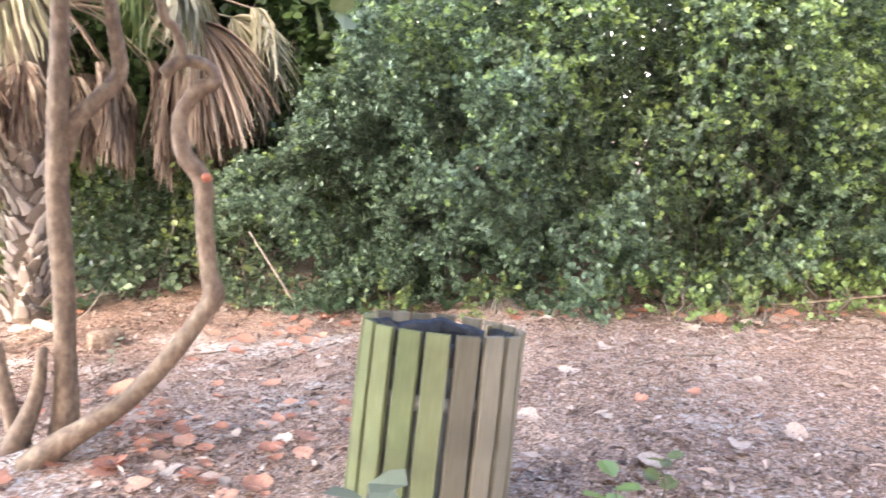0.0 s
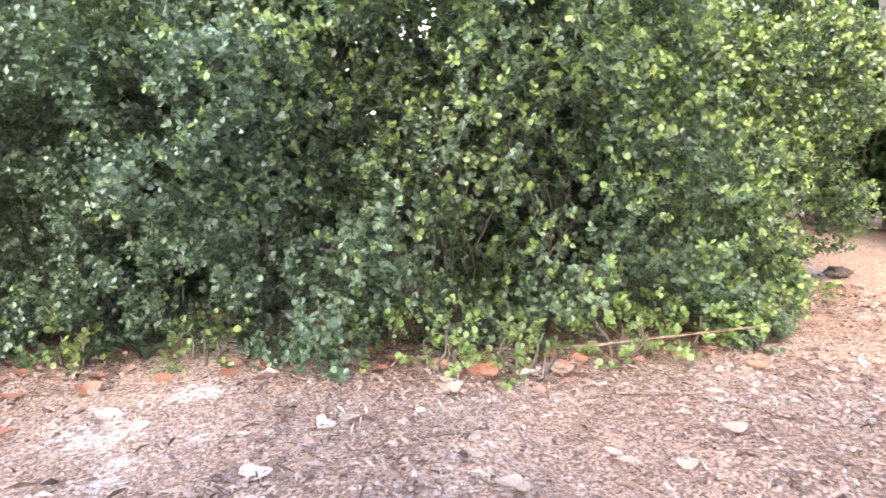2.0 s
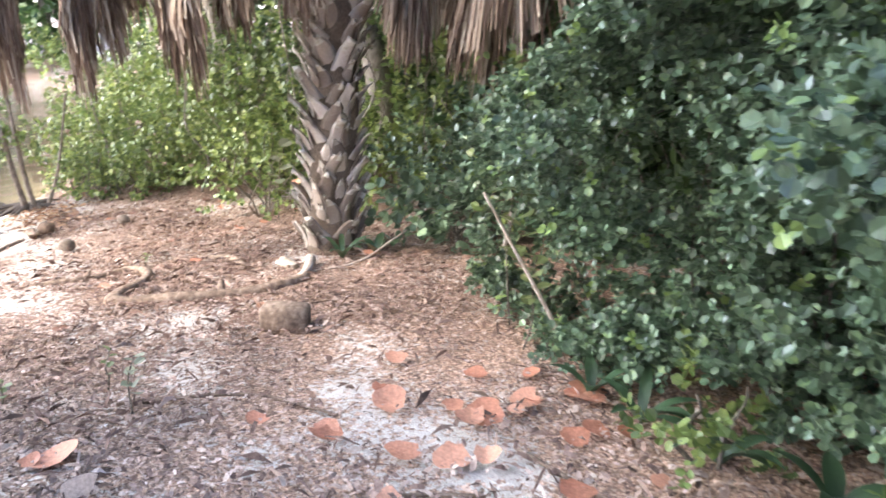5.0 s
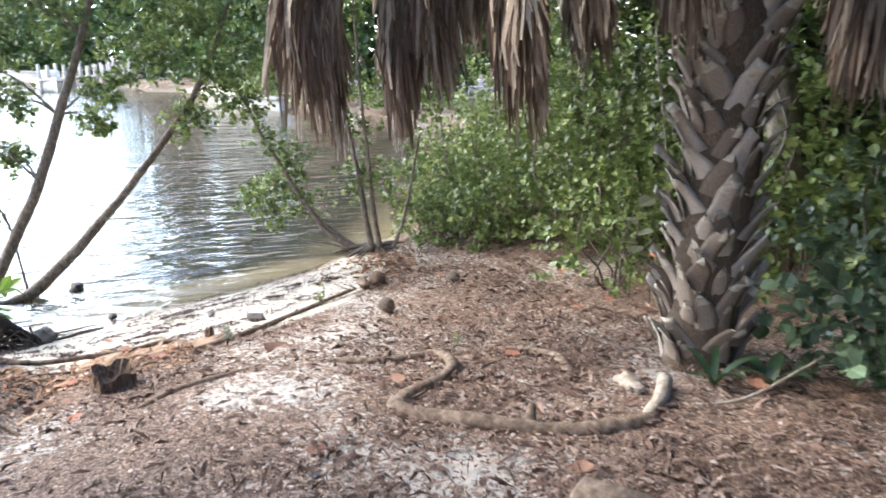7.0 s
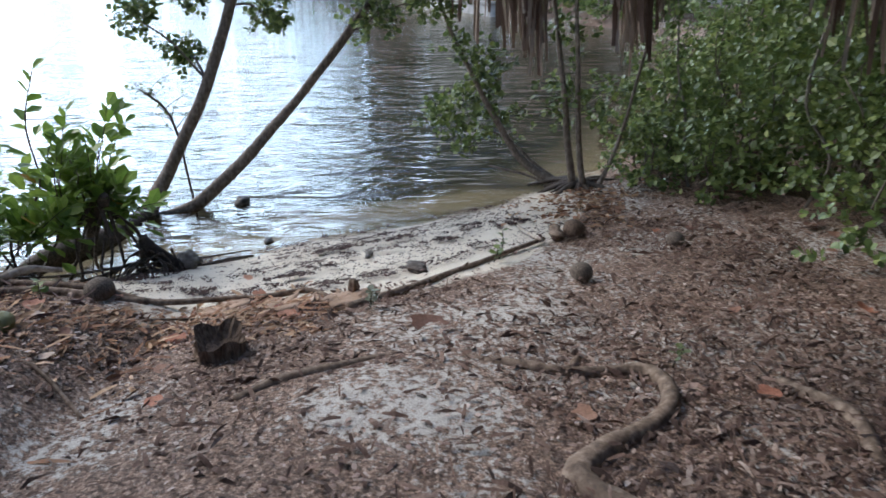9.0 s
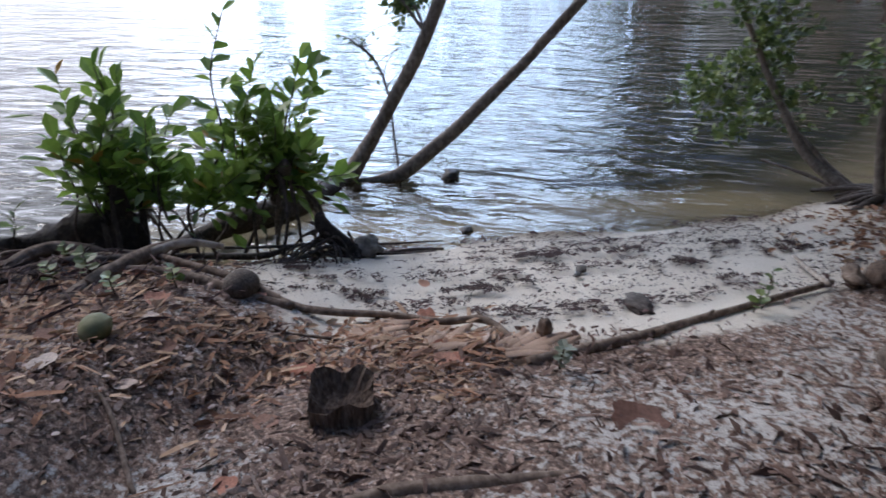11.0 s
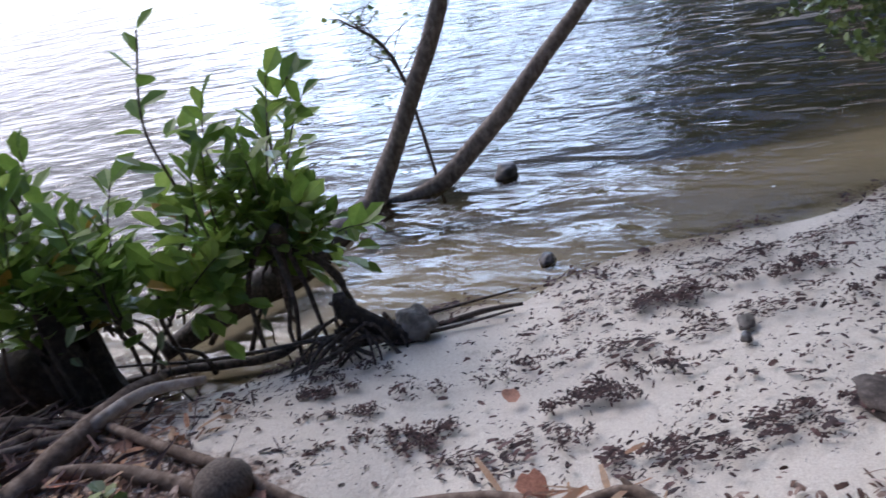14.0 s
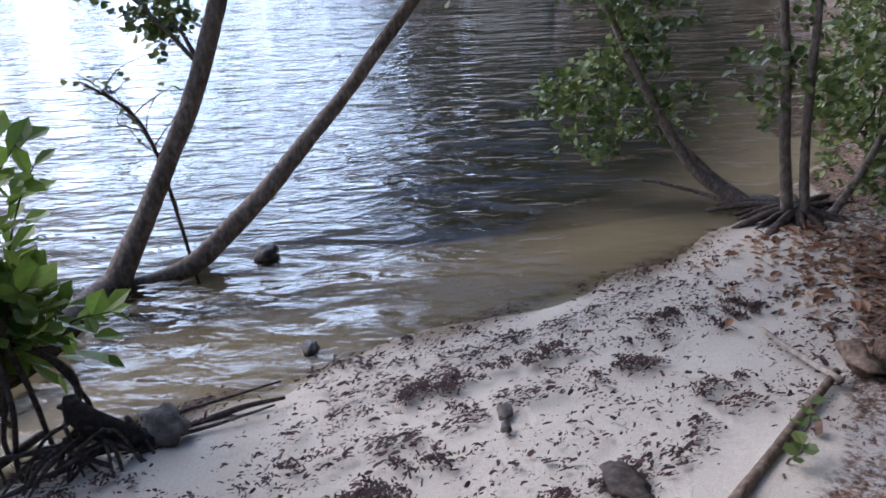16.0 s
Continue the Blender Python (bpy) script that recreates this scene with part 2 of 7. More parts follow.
M_ROCK_WET = surface("wet_rock", [(0.03, 0.028, 0.025), (0.07, 0.06, 0.055), (0.12, 0.105, 0.09)], 18, 0.5, 0.7, 0.012)
M_COCONUT = surface("green_coconut", [(0.11, 0.115, 0.045), (0.18, 0.175, 0.07), (0.27, 0.225, 0.12)], 10, 0.7, 0.2, 0.004, stain=7)
M_HUSK = surface("coconut_husk", [(0.06, 0.045, 0.035), (0.13, 0.10, 0.08), (0.22, 0.18, 0.145)], 30, 0.95, 0.4, 0.008, stretch=(4, 4, 1))
M_SLAT = surface("weathered_slat", [(0.10, 0.085, 0.058), (0.17, 0.148, 0.105), (0.25, 0.22, 0.165)], 16, 0.85, 0.5, 0.004, stretch=(5, 5, 0.35), stain=3.0, vary="object")
M_SLAT_ALGAE = surface("algae_slat", [(0.07, 0.08, 0.03), (0.118, 0.128, 0.056), (0.185, 0.185, 0.105)], 16, 0.85, 0.5, 0.004, stretch=(5, 5, 0.35), stain=4.0, vary="object")
M_BAG = surface("black_bag", [(0.012, 0.012, 0.015), (0.022, 0.023, 0.027)], 14, 0.35, 0.9, 0.03)
M_LINER = surface("grey_liner", [(0.10, 0.115, 0.12), (0.17, 0.19, 0.20)], 12, 0.5, 0.3, 0.01)
M_METAL = surface("galvanised_bolt", [(0.35, 0.35, 0.34), (0.55, 0.55, 0.54)], 60, 0.5, 0.2, 0.002, metal=0.8)
M_BAND = surface("tan_band", [(0.45, 0.33, 0.19), (0.55, 0.42, 0.26)], 40, 0.7, 0.2, 0.002)
M_CONCRETE = surface("seawall_concrete", [(0.25, 0.24, 0.22), (0.36, 0.35, 0.33), (0.46, 0.45, 0.42)], 3, 0.9, 0.3, 0.02, stain=0.4)
M_DOCK = surface("dock_timber", [(0.30, 0.27, 0.24), (0.44, 0.41, 0.38), (0.56, 0.53, 0.50)], 6, 0.9, 0.3, 0.01)
M_BOAT = surface("white_hull", [(0.74, 0.75, 0.76), (0.82, 0.82, 0.82)], 3, 0.3, 0.0)
M_SILVER_LEAF = surface("dusty_leaf", [(0.12, 0.135, 0.09), (0.23, 0.25, 0.165)], 25, 0.5, 0.1, 0.003, vary="island", leaf=0.2)


def ground_material():
    m = bpy.data.materials.new("sand_and_mulch")
    m.use_nodes = True
    t = m.node_tree
    bsdf = t.nodes["Principled BSDF"]
    co = node(t, "ShaderNodeTexCoord")

    def noise_at(scale, detail=6.0, rough=0.6):
        n = node(t, "ShaderNodeTexNoise", Scale=scale, Detail=detail, Roughness=rough)
        t.links.new(co.outputs["Object"], n.inputs["Vector"])
        return n

    def limits(value, low, high, to_low=0.0, to_high=1.0):
        r = node(t, "ShaderNodeMapRange")
        for key, v in (("From Min", low), ("From Max", high), ("To Min", to_low), ("To Max", to_high)):
            r.inputs[key].default_value = v
        t.links.new(value, r.inputs["Value"])
        return r.outputs[0]

    def blend(fac, a, b):
        n = node(t, "ShaderNodeMix", data_type="RGBA")
        t.links.new(fac, n.inputs[0])
        t.links.new(a, n.inputs[6])
        t.links.new(b, n.inputs[7])
        return n.outputs[2]

    fine = noise_at(55, 8, 0.7)
    mulch = ramp_of(t, [(0.055, 0.031, 0.022), (0.145, 0.090, 0.064), (0.26, 0.175, 0.13), (0.45, 0.34, 0.275)])
    t.links.new(limits(fine.outputs["Fac"], 0.36, 0.66), mulch.inputs["Fac"])
    path = ramp_of(t, [(0.11, 0.059, 0.040), (0.26, 0.154, 0.107), (0.41, 0.27, 0.195), (0.61, 0.46, 0.355)])
    t.links.new(limits(fine.outputs["Fac"], 0.36, 0.66), path.inputs["Fac"])
    on_path = node(t, "ShaderNodeAttribute", attribute_name="path")
    floor = blend(on_path.outputs["Fac"], mulch.outputs["Color"], path.outputs["Color"])
    bits = node(t, "ShaderNodeTexVoronoi", Scale=62.0, Randomness=1.0)
    warp = node(t, "ShaderNodeMix", data_type="VECTOR")
    warp.inputs[0].default_value = 0.06
    t.links.new(co.outputs["Object"], warp.inputs[4])
    t.links.new(noise_at(9, 3, 0.5).outputs["Color"], warp.inputs[5])
    t.links.new(warp.outputs[1], bits.inputs["Vector"])
    apart = node(t, "ShaderNodeSeparateColor")
    t.links.new(bits.outputs["Color"], apart.inputs[0])
    chip_tone = node(t, "ShaderNodeHueSaturation")
    t.links.new(limits(apart.outputs[0], 0.0, 1.0, 0.5, 1.65), chip_tone.inputs["Value"])
    t.links.new(floor, chip_tone.inputs["Color"])
    floor = chip_tone.outputs["Color"]
    grain = noise_at(140, 6, 0.7)
    dust = ramp_of(t, [(0.33, 0.28, 0.24), (0.55, 0.50, 0.45), (0.76, 0.72, 0.665)])
    t.links.new(limits(grain.outputs["Fac"], 0.3, 0.7), dust.inputs["Fac"])
    patch = noise_at(0.85, 5, 0.6)
    speck = noise_at(24, 6, 0.7)
    mixed = node(t, "ShaderNodeMath", operation="MULTIPLY_ADD")
    t.links.new(speck.outputs["Fac"], mixed.inputs[0])
    mixed.inputs[1].default_value = 1.15
    t.links.new(patch.outputs["Fac"], mixed.inputs[2])
    bare = node(t, "ShaderNodeAttribute", attribute_name="bare")
    add = node(t, "ShaderNodeMath", operation="MULTIPLY_ADD")
    t.links.new(bare.outputs["Fac"], add.inputs[0])
    add.inputs[1].default_value = 0.15
    t.links.new(mixed.outputs[0], add.inputs[2])
    inland = blend(limits(add.outputs[0], 1.14, 1.27), floor, dust.outputs["Color"])
    sand = ramp_of(t, [(0.56, 0.475, 0.385), (0.70, 0.62, 0.52), (0.80, 0.725, 0.62)])
    t.links.new(limits(grain.outputs["Fac"], 0.3, 0.7), sand.inputs["Fac"])
    is_sand = node(t, "ShaderNodeAttribute", attribute_name="sand")
    edge = node(t, "ShaderNodeMath", operation="MULTIPLY_ADD")
    t.links.new(speck.outputs["Fac"], edge.inputs[0])
    edge.inputs[1].default_value = 0.7
    t.links.new(is_sand.outputs["Fac"], edge.inputs[2])
    land = blend(limits(edge.outputs[0], 0.72, 1.0), inland, sand.outputs["Color"])
    mud = ramp_of(t, [(0.012, 0.013, 0.010), (0.03, 0.028, 0.018), (0.06, 0.052, 0.03)])
    t.links.new(limits(noise_at(2.2).outputs["Fac"], 0.35, 0.65), mud.inputs["Fac"])
    damp = node(t, "ShaderNodeAttribute", attribute_name="damp")
    darker = node(t, "ShaderNodeMix", data_type="RGBA", blend_type="MULTIPLY")
    darker.inputs[7].default_value = (0.42, 0.37, 0.30, 1)
    t.links.new(damp.outputs["Fac"], darker.inputs[0])
    t.links.new(land, darker.inputs[6])
    land = darker.outputs[2]
    wet = node(t, "ShaderNodeAttribute", attribute_name="wet")
    colour = blend(wet.outputs["Fac"], land, mud.outputs["Color"])
    t.links.new(colour, bsdf.inputs["Base Color"])
    bsdf.inputs["Roughness"].default_value = 0.95
    b = node(t, "ShaderNodeBump", Strength=0.7, Distance=0.02)
    t.links.new(speck.outputs["Fac"], b.inputs["Height"])
    b2 = node(t, "ShaderNodeBump", Strength=0.5, Distance=0.006)
    t.links.new(fine.outputs["Fac"], b2.inputs["Height"])
    t.links.new(b.outputs["Normal"], b2.inputs["Normal"])
    t.links.new(b2.outputs["Normal"], bsdf.inputs["Normal"])
    return m


def water_material():
    m = bpy.data.materials.new("tidal_water")
    m.use_nodes = True
    t = m.node_tree
    t.nodes.clear()
    co = node(t, "ShaderNodeTexCoord")
    heights = []
    for scale, stretch, turn, strength in ((2.2, (1.0, 0.32, 1), 0.25, 1.0), (6.5, (1.0, 0.4, 1), 0.5, 0.4), (0.35, (1.0, 0.5, 1), 0.1, 1.2)):
        mp = node(t, "ShaderNodeMapping")
        mp.inputs["Rotation"].default_value = (0, 0, turn)
        mp.inputs["Scale"].default_value = stretch
        n = node(t, "ShaderNodeTexNoise", Scale=scale, Detail=3.0, Roughness=0.5, Distortion=0.4)
        t.links.new(co.outputs["Object"], mp.inputs["Vector"])
        t.links.new(mp.outputs["Vector"], n.inputs["Vector"])
        mul = node(t, "ShaderNodeMath", operation="MULTIPLY")
        mul.inputs[1].default_value = strength
        t.links.new(n.outputs["Fac"], mul.inputs[0])
        heights.append(mul.outputs[0])
    total = heights[0]
    for h in heights[1:]:
        s = node(t, "ShaderNodeMath", operation="ADD")
        t.links.new(total, s.inputs[0])
        t.links.new(h, s.inputs[1])
        total = s.outputs[0]
    bump = node(t, "ShaderNodeBump", Strength=1.0, Distance=0.09)
    t.links.new(total, bump.inputs["Height"])
    gloss = node(t, "ShaderNodeBsdfGlossy", Roughness=0.03)
    clear = node(t, "ShaderNodeBsdfTransparent", Color=(0.62, 0.62, 0.52, 1))
    fres = node(t, "ShaderNodeFresnel", IOR=1.36)
    mix = node(t, "ShaderNodeMixShader")
    out = node(t, "ShaderNodeOutputMaterial")
    for a, b in ((bump.outputs["Normal"], gloss.inputs["Normal"]), (bump.outputs["Normal"], fres.inputs["Normal"]), (fres.outputs[0], mix.inputs[0]),
                 (clear.outputs[0], mix.inputs[1]), (gloss.outputs[0], mix.inputs[2]), (mix.outputs[0], out.inputs["Surface"])):
        t.links.new(a, b)
    return m


M_GROUND = ground_material()
M_WATER = water_material()

# ---- mesh helpers ----
RNG = np.random.default_rng(7)


class Shape:
    """Gathers vertices and faces for one mesh."""

    def __init__(self):
        self.v, self.f, self.n = [], [], 0

    def add(self, verts, faces):
        verts = np.asarray(verts, float).reshape(-1, 3)
        self.v.append(verts)
        self.f.extend([tuple(i + self.n for i in f) for f in faces])
        self.n += len(verts)
        return self

    def mesh(self, name, material, smooth=True):
        me = bpy.data.meshes.new(name)
        me.from_pydata(np.concatenate(self.v).tolist(), [], self.f)
        me.materials.append(material)
        if smooth:
            me.shade_smooth()
        me.update()
        return me


def quads_mesh(name, verts, faces, material, smooth=False):
    """A mesh from arrays of vertices (n, 3) and quads (m, 4)."""
    me = bpy.data.meshes.new(name)
    me.vertices.add(len(verts))
    me.vertices.foreach_set("co", np.ascontiguousarray(verts, np.float32).ravel())
    me.loops.add(faces.size)
    me.loops.foreach_set("vertex_index", np.ascontiguousarray(faces, np.int32).ravel())
    me.polygons.add(len(faces))
    me.polygons.foreach_set("loop_start", np.arange(0, faces.size, 4, dtype=np.int32))
    me.polygons.foreach_set("use_smooth", np.full(len(faces), smooth))
    me.materials.append(material)
    me.update(calc_edges=True)
    return me


LEAFY = {"foliage", "crown", "new_growth", "inner_foliage", "blade", "yellow_leaves"}


def part(name, what, material, parent, label="", at=None):
    """Links a Shape or a mesh as one object under its thing."""
    me = what.mesh(name, material) if isinstance(what, Shape) else what
    ob = new(name, me)
    ob.parent = parent
    if at is not None:
        ob.matrix_basis = at
    return tagged(ob, label, kind="stuff" if name in LEAFY else "")


def thing(name, label, category, group="", place=(0, 0, 0), kind=""):
    e = new(name)
    e.location = place
    return tagged(e, label, category, group, kind)


def unit(a):
    a = np.asarray(a, float)
    return a / np.maximum(np.linalg.norm(a, axis=-1, keepdims=True), 1e-9)


def curve(points, step=0.06):
    """A smooth line (Catmull-Rom) through a few points, evenly spaced."""
    p = np.asarray(points, float)
    q = np.vstack([2 * p[0] - p[1], p, 2 * p[-1] - p[-2]])
    out = []
    for i in range(1, len(q) - 2):
        n = max(2, int(np.linalg.norm(q[i + 1][:3] - q[i][:3]) / step))
        t = np.linspace(0, 1, n, endpoint=False)[:, None]
        out.append(0.5 * (2 * q[i] + (q[i + 1] - q[i - 1]) * t + (2 * q[i - 1] - 5 * q[i] + 4 * q[i + 1] - q[i + 2]) * t ** 2
                          + (3 * q[i] - q[i - 1] - 3 * q[i + 1] + q[i + 2]) * t ** 3))
    out.append(p[-1:])
    return np.vstack(out)


def tube(points, sides=8, step=0.06, knots=0.08, taper_end=True, shape=None):
    """A knotty round limb; each point is (x, y, z, radius)."""
    c = curve(points, step)
    p, r = c[:, :3], np.maximum(c[:, 3], 0.0015)
    tan = unit(np.gradient(p, axis=0))
    ref = np.array([0, 0, 1.0]) if abs(tan[0][2]) < 0.9 else np.array([1.0, 0, 0])
    side = unit(np.cross(tan[0], ref))
    verts = []
    phase = RNG.uniform(0, 6.28, 3)
    s = np.arange(len(p)) * step
    for i in range(len(p)):
        side = unit(side - tan[i] * (side @ tan[i]))
        up = np.cross(tan[i], side)
        a = np.linspace(0, 2 * math.pi, sides, endpoint=False)
        rr = r[i] * (1 + knots * np.sin(2 * a + phase[0] + 3 * s[i]) + knots * np.sin(9 * s[i] + phase[1] + a) + knots * RNG.uniform(-0.6, 0.6, sides))
        verts.append(p[i] + np.cos(a)[:, None] * side * rr[:, None] + np.sin(a)[:, None] * up * rr[:, None])
    n = len(p)
    faces = [(i * sides + j, i * sides + (j + 1) % sides, (i + 1) * sides + (j + 1) % sides, (i + 1) * sides + j) for i in range(n - 1) for j in range(sides)]
    faces += [tuple(range(sides - 1, -1, -1)), tuple((n - 1) * sides + j for j in range(sides))]
    return (shape or Shape()).add(np.vstack(verts), faces)


LEAF_ROUND = np.array([(0, 0, 0), (-0.36, 0.30, 0.07), (-0.40, 0.72, 0.09), (0, 1, 0), (0.40, 0.72, 0.09), (0.36, 0.30, 0.07)])
LEAF_LONG = np.array([(0, 0, 0), (-0.19, 0.32, 0.05), (-0.21, 0.70, 0.04), (0, 1, -0.04), (0.21, 0.70, 0.04), (0.19, 0.32, 0.05)])


def leaves(name, p, along, normal, size, material, template=LEAF_ROUND):
    """Many folded leaves in one mesh: place, direction, upper side and length of each."""
    y = unit(along)
    x = unit(np.cross(y, normal))
    z = np.cross(x, y)
    basis = np.stack([x, y, z], 1)
    v = p[:, None, :] + np.einsum("kc,ncd->nkd", template, basis) * np.asarray(size)[:, None, None]
    n = len(p)
    f = np.array([[0, 3, 2, 1], [0, 5, 4, 3]])
    faces = (np.arange(n)[:, None, None] * 6 + f[None]).reshape(-1, 4)
    return quads_mesh(name, v.reshape(-1, 3), faces, material)


def sprigs(origin, heading, count, length, size, droop=0.0, spread=0.9):
    """Leaves set alternately along short twigs. Returns place, direction, normal and size of every leaf."""
    n = len(origin)
    heading = unit(heading)
    side = unit(np.cross(heading, RNG.normal(size=(n, 3))))
    other = np.cross(heading, side)
    k = np.arange(count)
    f = (k + 0.6) / count
    ang = (k * 2.4)[None, :] + RNG.uniform(0, 6.28, (n, 1))
    out = np.cos(ang)[..., None] * side[:, None] + np.sin(ang)[..., None] * other[:, None]
    ln = RNG.uniform(0.7, 1.3, (n, 1, 1)) * length
    p = origin[:, None] + heading[:, None] * f[None, :, None] * ln
    p[..., 2] -= droop * f[None] ** 2 * ln[..., 0]
    a = heading[:, None] * 0.55 + out * spread + RNG.normal(scale=0.25, size=(n, count, 3))
    nrm = heading[:, None] * 0.5 + np.array([0, 0, 0.9]) + RNG.normal(scale=0.45, size=(n, count, 3))
    s = size * RNG.uniform(0.6, 1.25, (n, count))
    return p.reshape(-1, 3), a.reshape(-1, 3), nrm.reshape(-1, 3), s.ravel()


def ground_at(x, y):
    return float(ground_height(np.array([x]), np.array([y]))[0])


def lump(radius, seed, squash=(1, 1, 1), rough=0.12, subdiv=3, ridges=0.0):
    """An uneven rounded body."""
    bm = bmesh.new()
    bmesh.ops.create_icosphere(bm, subdivisions=subdiv, radius=1)
    for v in bm.verts:
        d = 1 + rough * noise.noise(v.co * 1.7 + Vector((seed, 0, 0))) * 2 + rough * 0.5 * noise.noise(v.co * 5 + Vector((seed, 3, 0)))
        if ridges:
            d += ridges * abs(math.cos(1.5 * math.atan2(v.co.y, v.co.x)))
        v.co = Vector((v.co.x * squash[0], v.co.y * squash[1], v.co.z * squash[2])) * radius * d
    me = bpy.data.meshes.new("lump")
    bm.to_mesh(me)
    bm.free()
    me.shade_smooth()
    return me

# ---- ground, water, far bank ----
W = -1.36
SHORE = [(30, -160), (6, -40), (-4.2, -10), (-4.9, -3.5), (-5.55, 0.0), (-6.05, 0.7), (-6.5, 1.2), (-7.05, 1.8), (-7.42, 2.7), (-8.0, 3.42), (-8.42, 4.2),
         (-8.95, 5.2), (-9.45, 6.1), (-10.15, 7.05), (-11.2, 7.9), (-13.0, 8.8), (-17, 10.4), (-23, 12.4), (-27, 12.6), (-29.5, 11.3),
         (-37, 6.4), (-52, 4.0), (-66, -3.0), (-110, -27), (-180, -64), (-190, -170)]


def shore_distance(x, y):
    """Metres inland from the water's edge (negative over the water)."""
    best = np.full(x.shape, 1e9)
    inside = np.zeros(x.shape, bool)
    loop = SHORE + [SHORE[0]]
    for (ax, ay), (bx, by) in zip(loop[:-1], loop[1:]):
        dx, dy = bx - ax, by - ay
        t = np.clip(((x - ax) * dx + (y - ay) * dy) / (dx * dx + dy * dy), 0, 1)
        if (ax, ay) != SHORE[-1]:
            best = np.minimum(best, np.hypot(x - ax - t * dx, y - ay - t * dy))
        cross = (ay > y) != (by > y)
        inside ^= cross & (x < ax + (y - ay) * dx / (dy if dy else 1e-9))
    return np.where(inside, -best, best)


def ground_height(x, y):
    x, y = np.asarray(x, float), np.asarray(y, float)
    d = shore_distance(x, y)
    plain = np.interp(x, [-30, -8, -6.5, -5.7, -4.3, -2.5, -1, 0, 1.5, 3, 8, 30], [-0.85, -1.0, -0.97, -0.86, -0.68, -0.48, -0.33, -0.18, 0.0, 0.08, 0.42, 0.9])
    plain = plain + 0.16 * np.clip(1 - y / 3.5, 0, 1) * np.clip(1 - np.abs(x) / 6, 0, 1)
    plain = plain + 0.2 * np.exp(-((x + 5.2) ** 2 + (y - 3.9) ** 2) / 2.0)
    plain = plain + 0.13 * np.exp(-((x + 2.1) ** 2 + (y - 4.0) ** 2) / 1.0)
    beach = W + np.where(d > 0, np.interp(y, [1.6, 2.7, 4.0, 5.0, 6.5], [0.8, 0.6, 0.19, 0.18, 0.14]) * d, 0.16 * d)
    beach = np.where(d < 0, np.maximum(beach, W - 2.4), beach)
    k = 0.06
    h = np.clip(0.5 + 0.5 * (plain - beach) / k, 0, 1)
    return plain + (beach - plain) * h - k * h * (1 - h)


def axis(fine_low, fine_high, step, low, high):
    a = list(np.arange(fine_low, fine_high, step))
    s, v = step, fine_low
    while v > low:
        s *= 1.22
        v -= s
        a.insert(0, v)
    s, v = step, a[-1]
    while v < high:
        s *= 1.22
        v += s
        a.append(v)
    return np.array(a)


BARE = [(-4.4, 5.5, 1.7, 0.8, 0.38), (-1.4, 6.0, 1.2, 0.7, 0.3), (-7.2, 6.6, 1.0, 0.8, 0.5), (-2.46, 6.72, 0.40, 0.15, 1.2), (-2.2, 6.5, 0.3, 0.12, 1.0),
        (-2.84, 5.84, 0.4, 0.22, 1.1), (-1.91, 6.25, 0.22, 0.14, 1.2), (-0.79, 6.24, 0.2, 0.13, 1.3), (-1.26, 6.27, 0.16, 0.11, 1.2), (-1.73, 5.58, 0.28, 0.14, 1.1), (-3.6, 6.29, 0.3, 0.16, 1.0),
        (-4.88, 5.69, 0.4, 0.25, 0.5), (-4.9, 5.16, 0.3, 0.18, 0.5), (-4.4, 5.85, 0.3, 0.2, 0.5), (0.63, 5.8, 0.22, 0.13, 1.3), (1.22, 5.55, 0.32, 0.14, 1.2), (-0.73, 6.15, 0.27, 0.16, 1.0), (0.17, 5.28, 0.2, 0.15, 1.2),
        (0.31, 4.95, 0.14, 0.22, 1.4), (-6.07, 5.83, 0.5, 0.25, 0.5), (-6.7, 6.3, 0.35, 0.2, 0.7), (-2.66, 6.39, 0.4, 0.15, 0.8), (0.55, 5.2, 0.3, 0.2, 0.5), (2.3, 5.2, 0.5, 0.3, 0.5), (3.4, 4.7, 0.4, 0.3, 0.5)]


def bare_field(x, y):
    """How far the mulch is worn off to pale sand: about 1 in the middle of a patch."""
    out = -0.2 * np.clip((x + 1.0) / 1.5, 0, 1)
    for bx, by, rx, ry, amount in BARE:
        out = out + amount * np.exp(-((x - bx) / rx) ** 2 - ((y - by) / ry) ** 2)
    return np.minimum(out, 1.4)


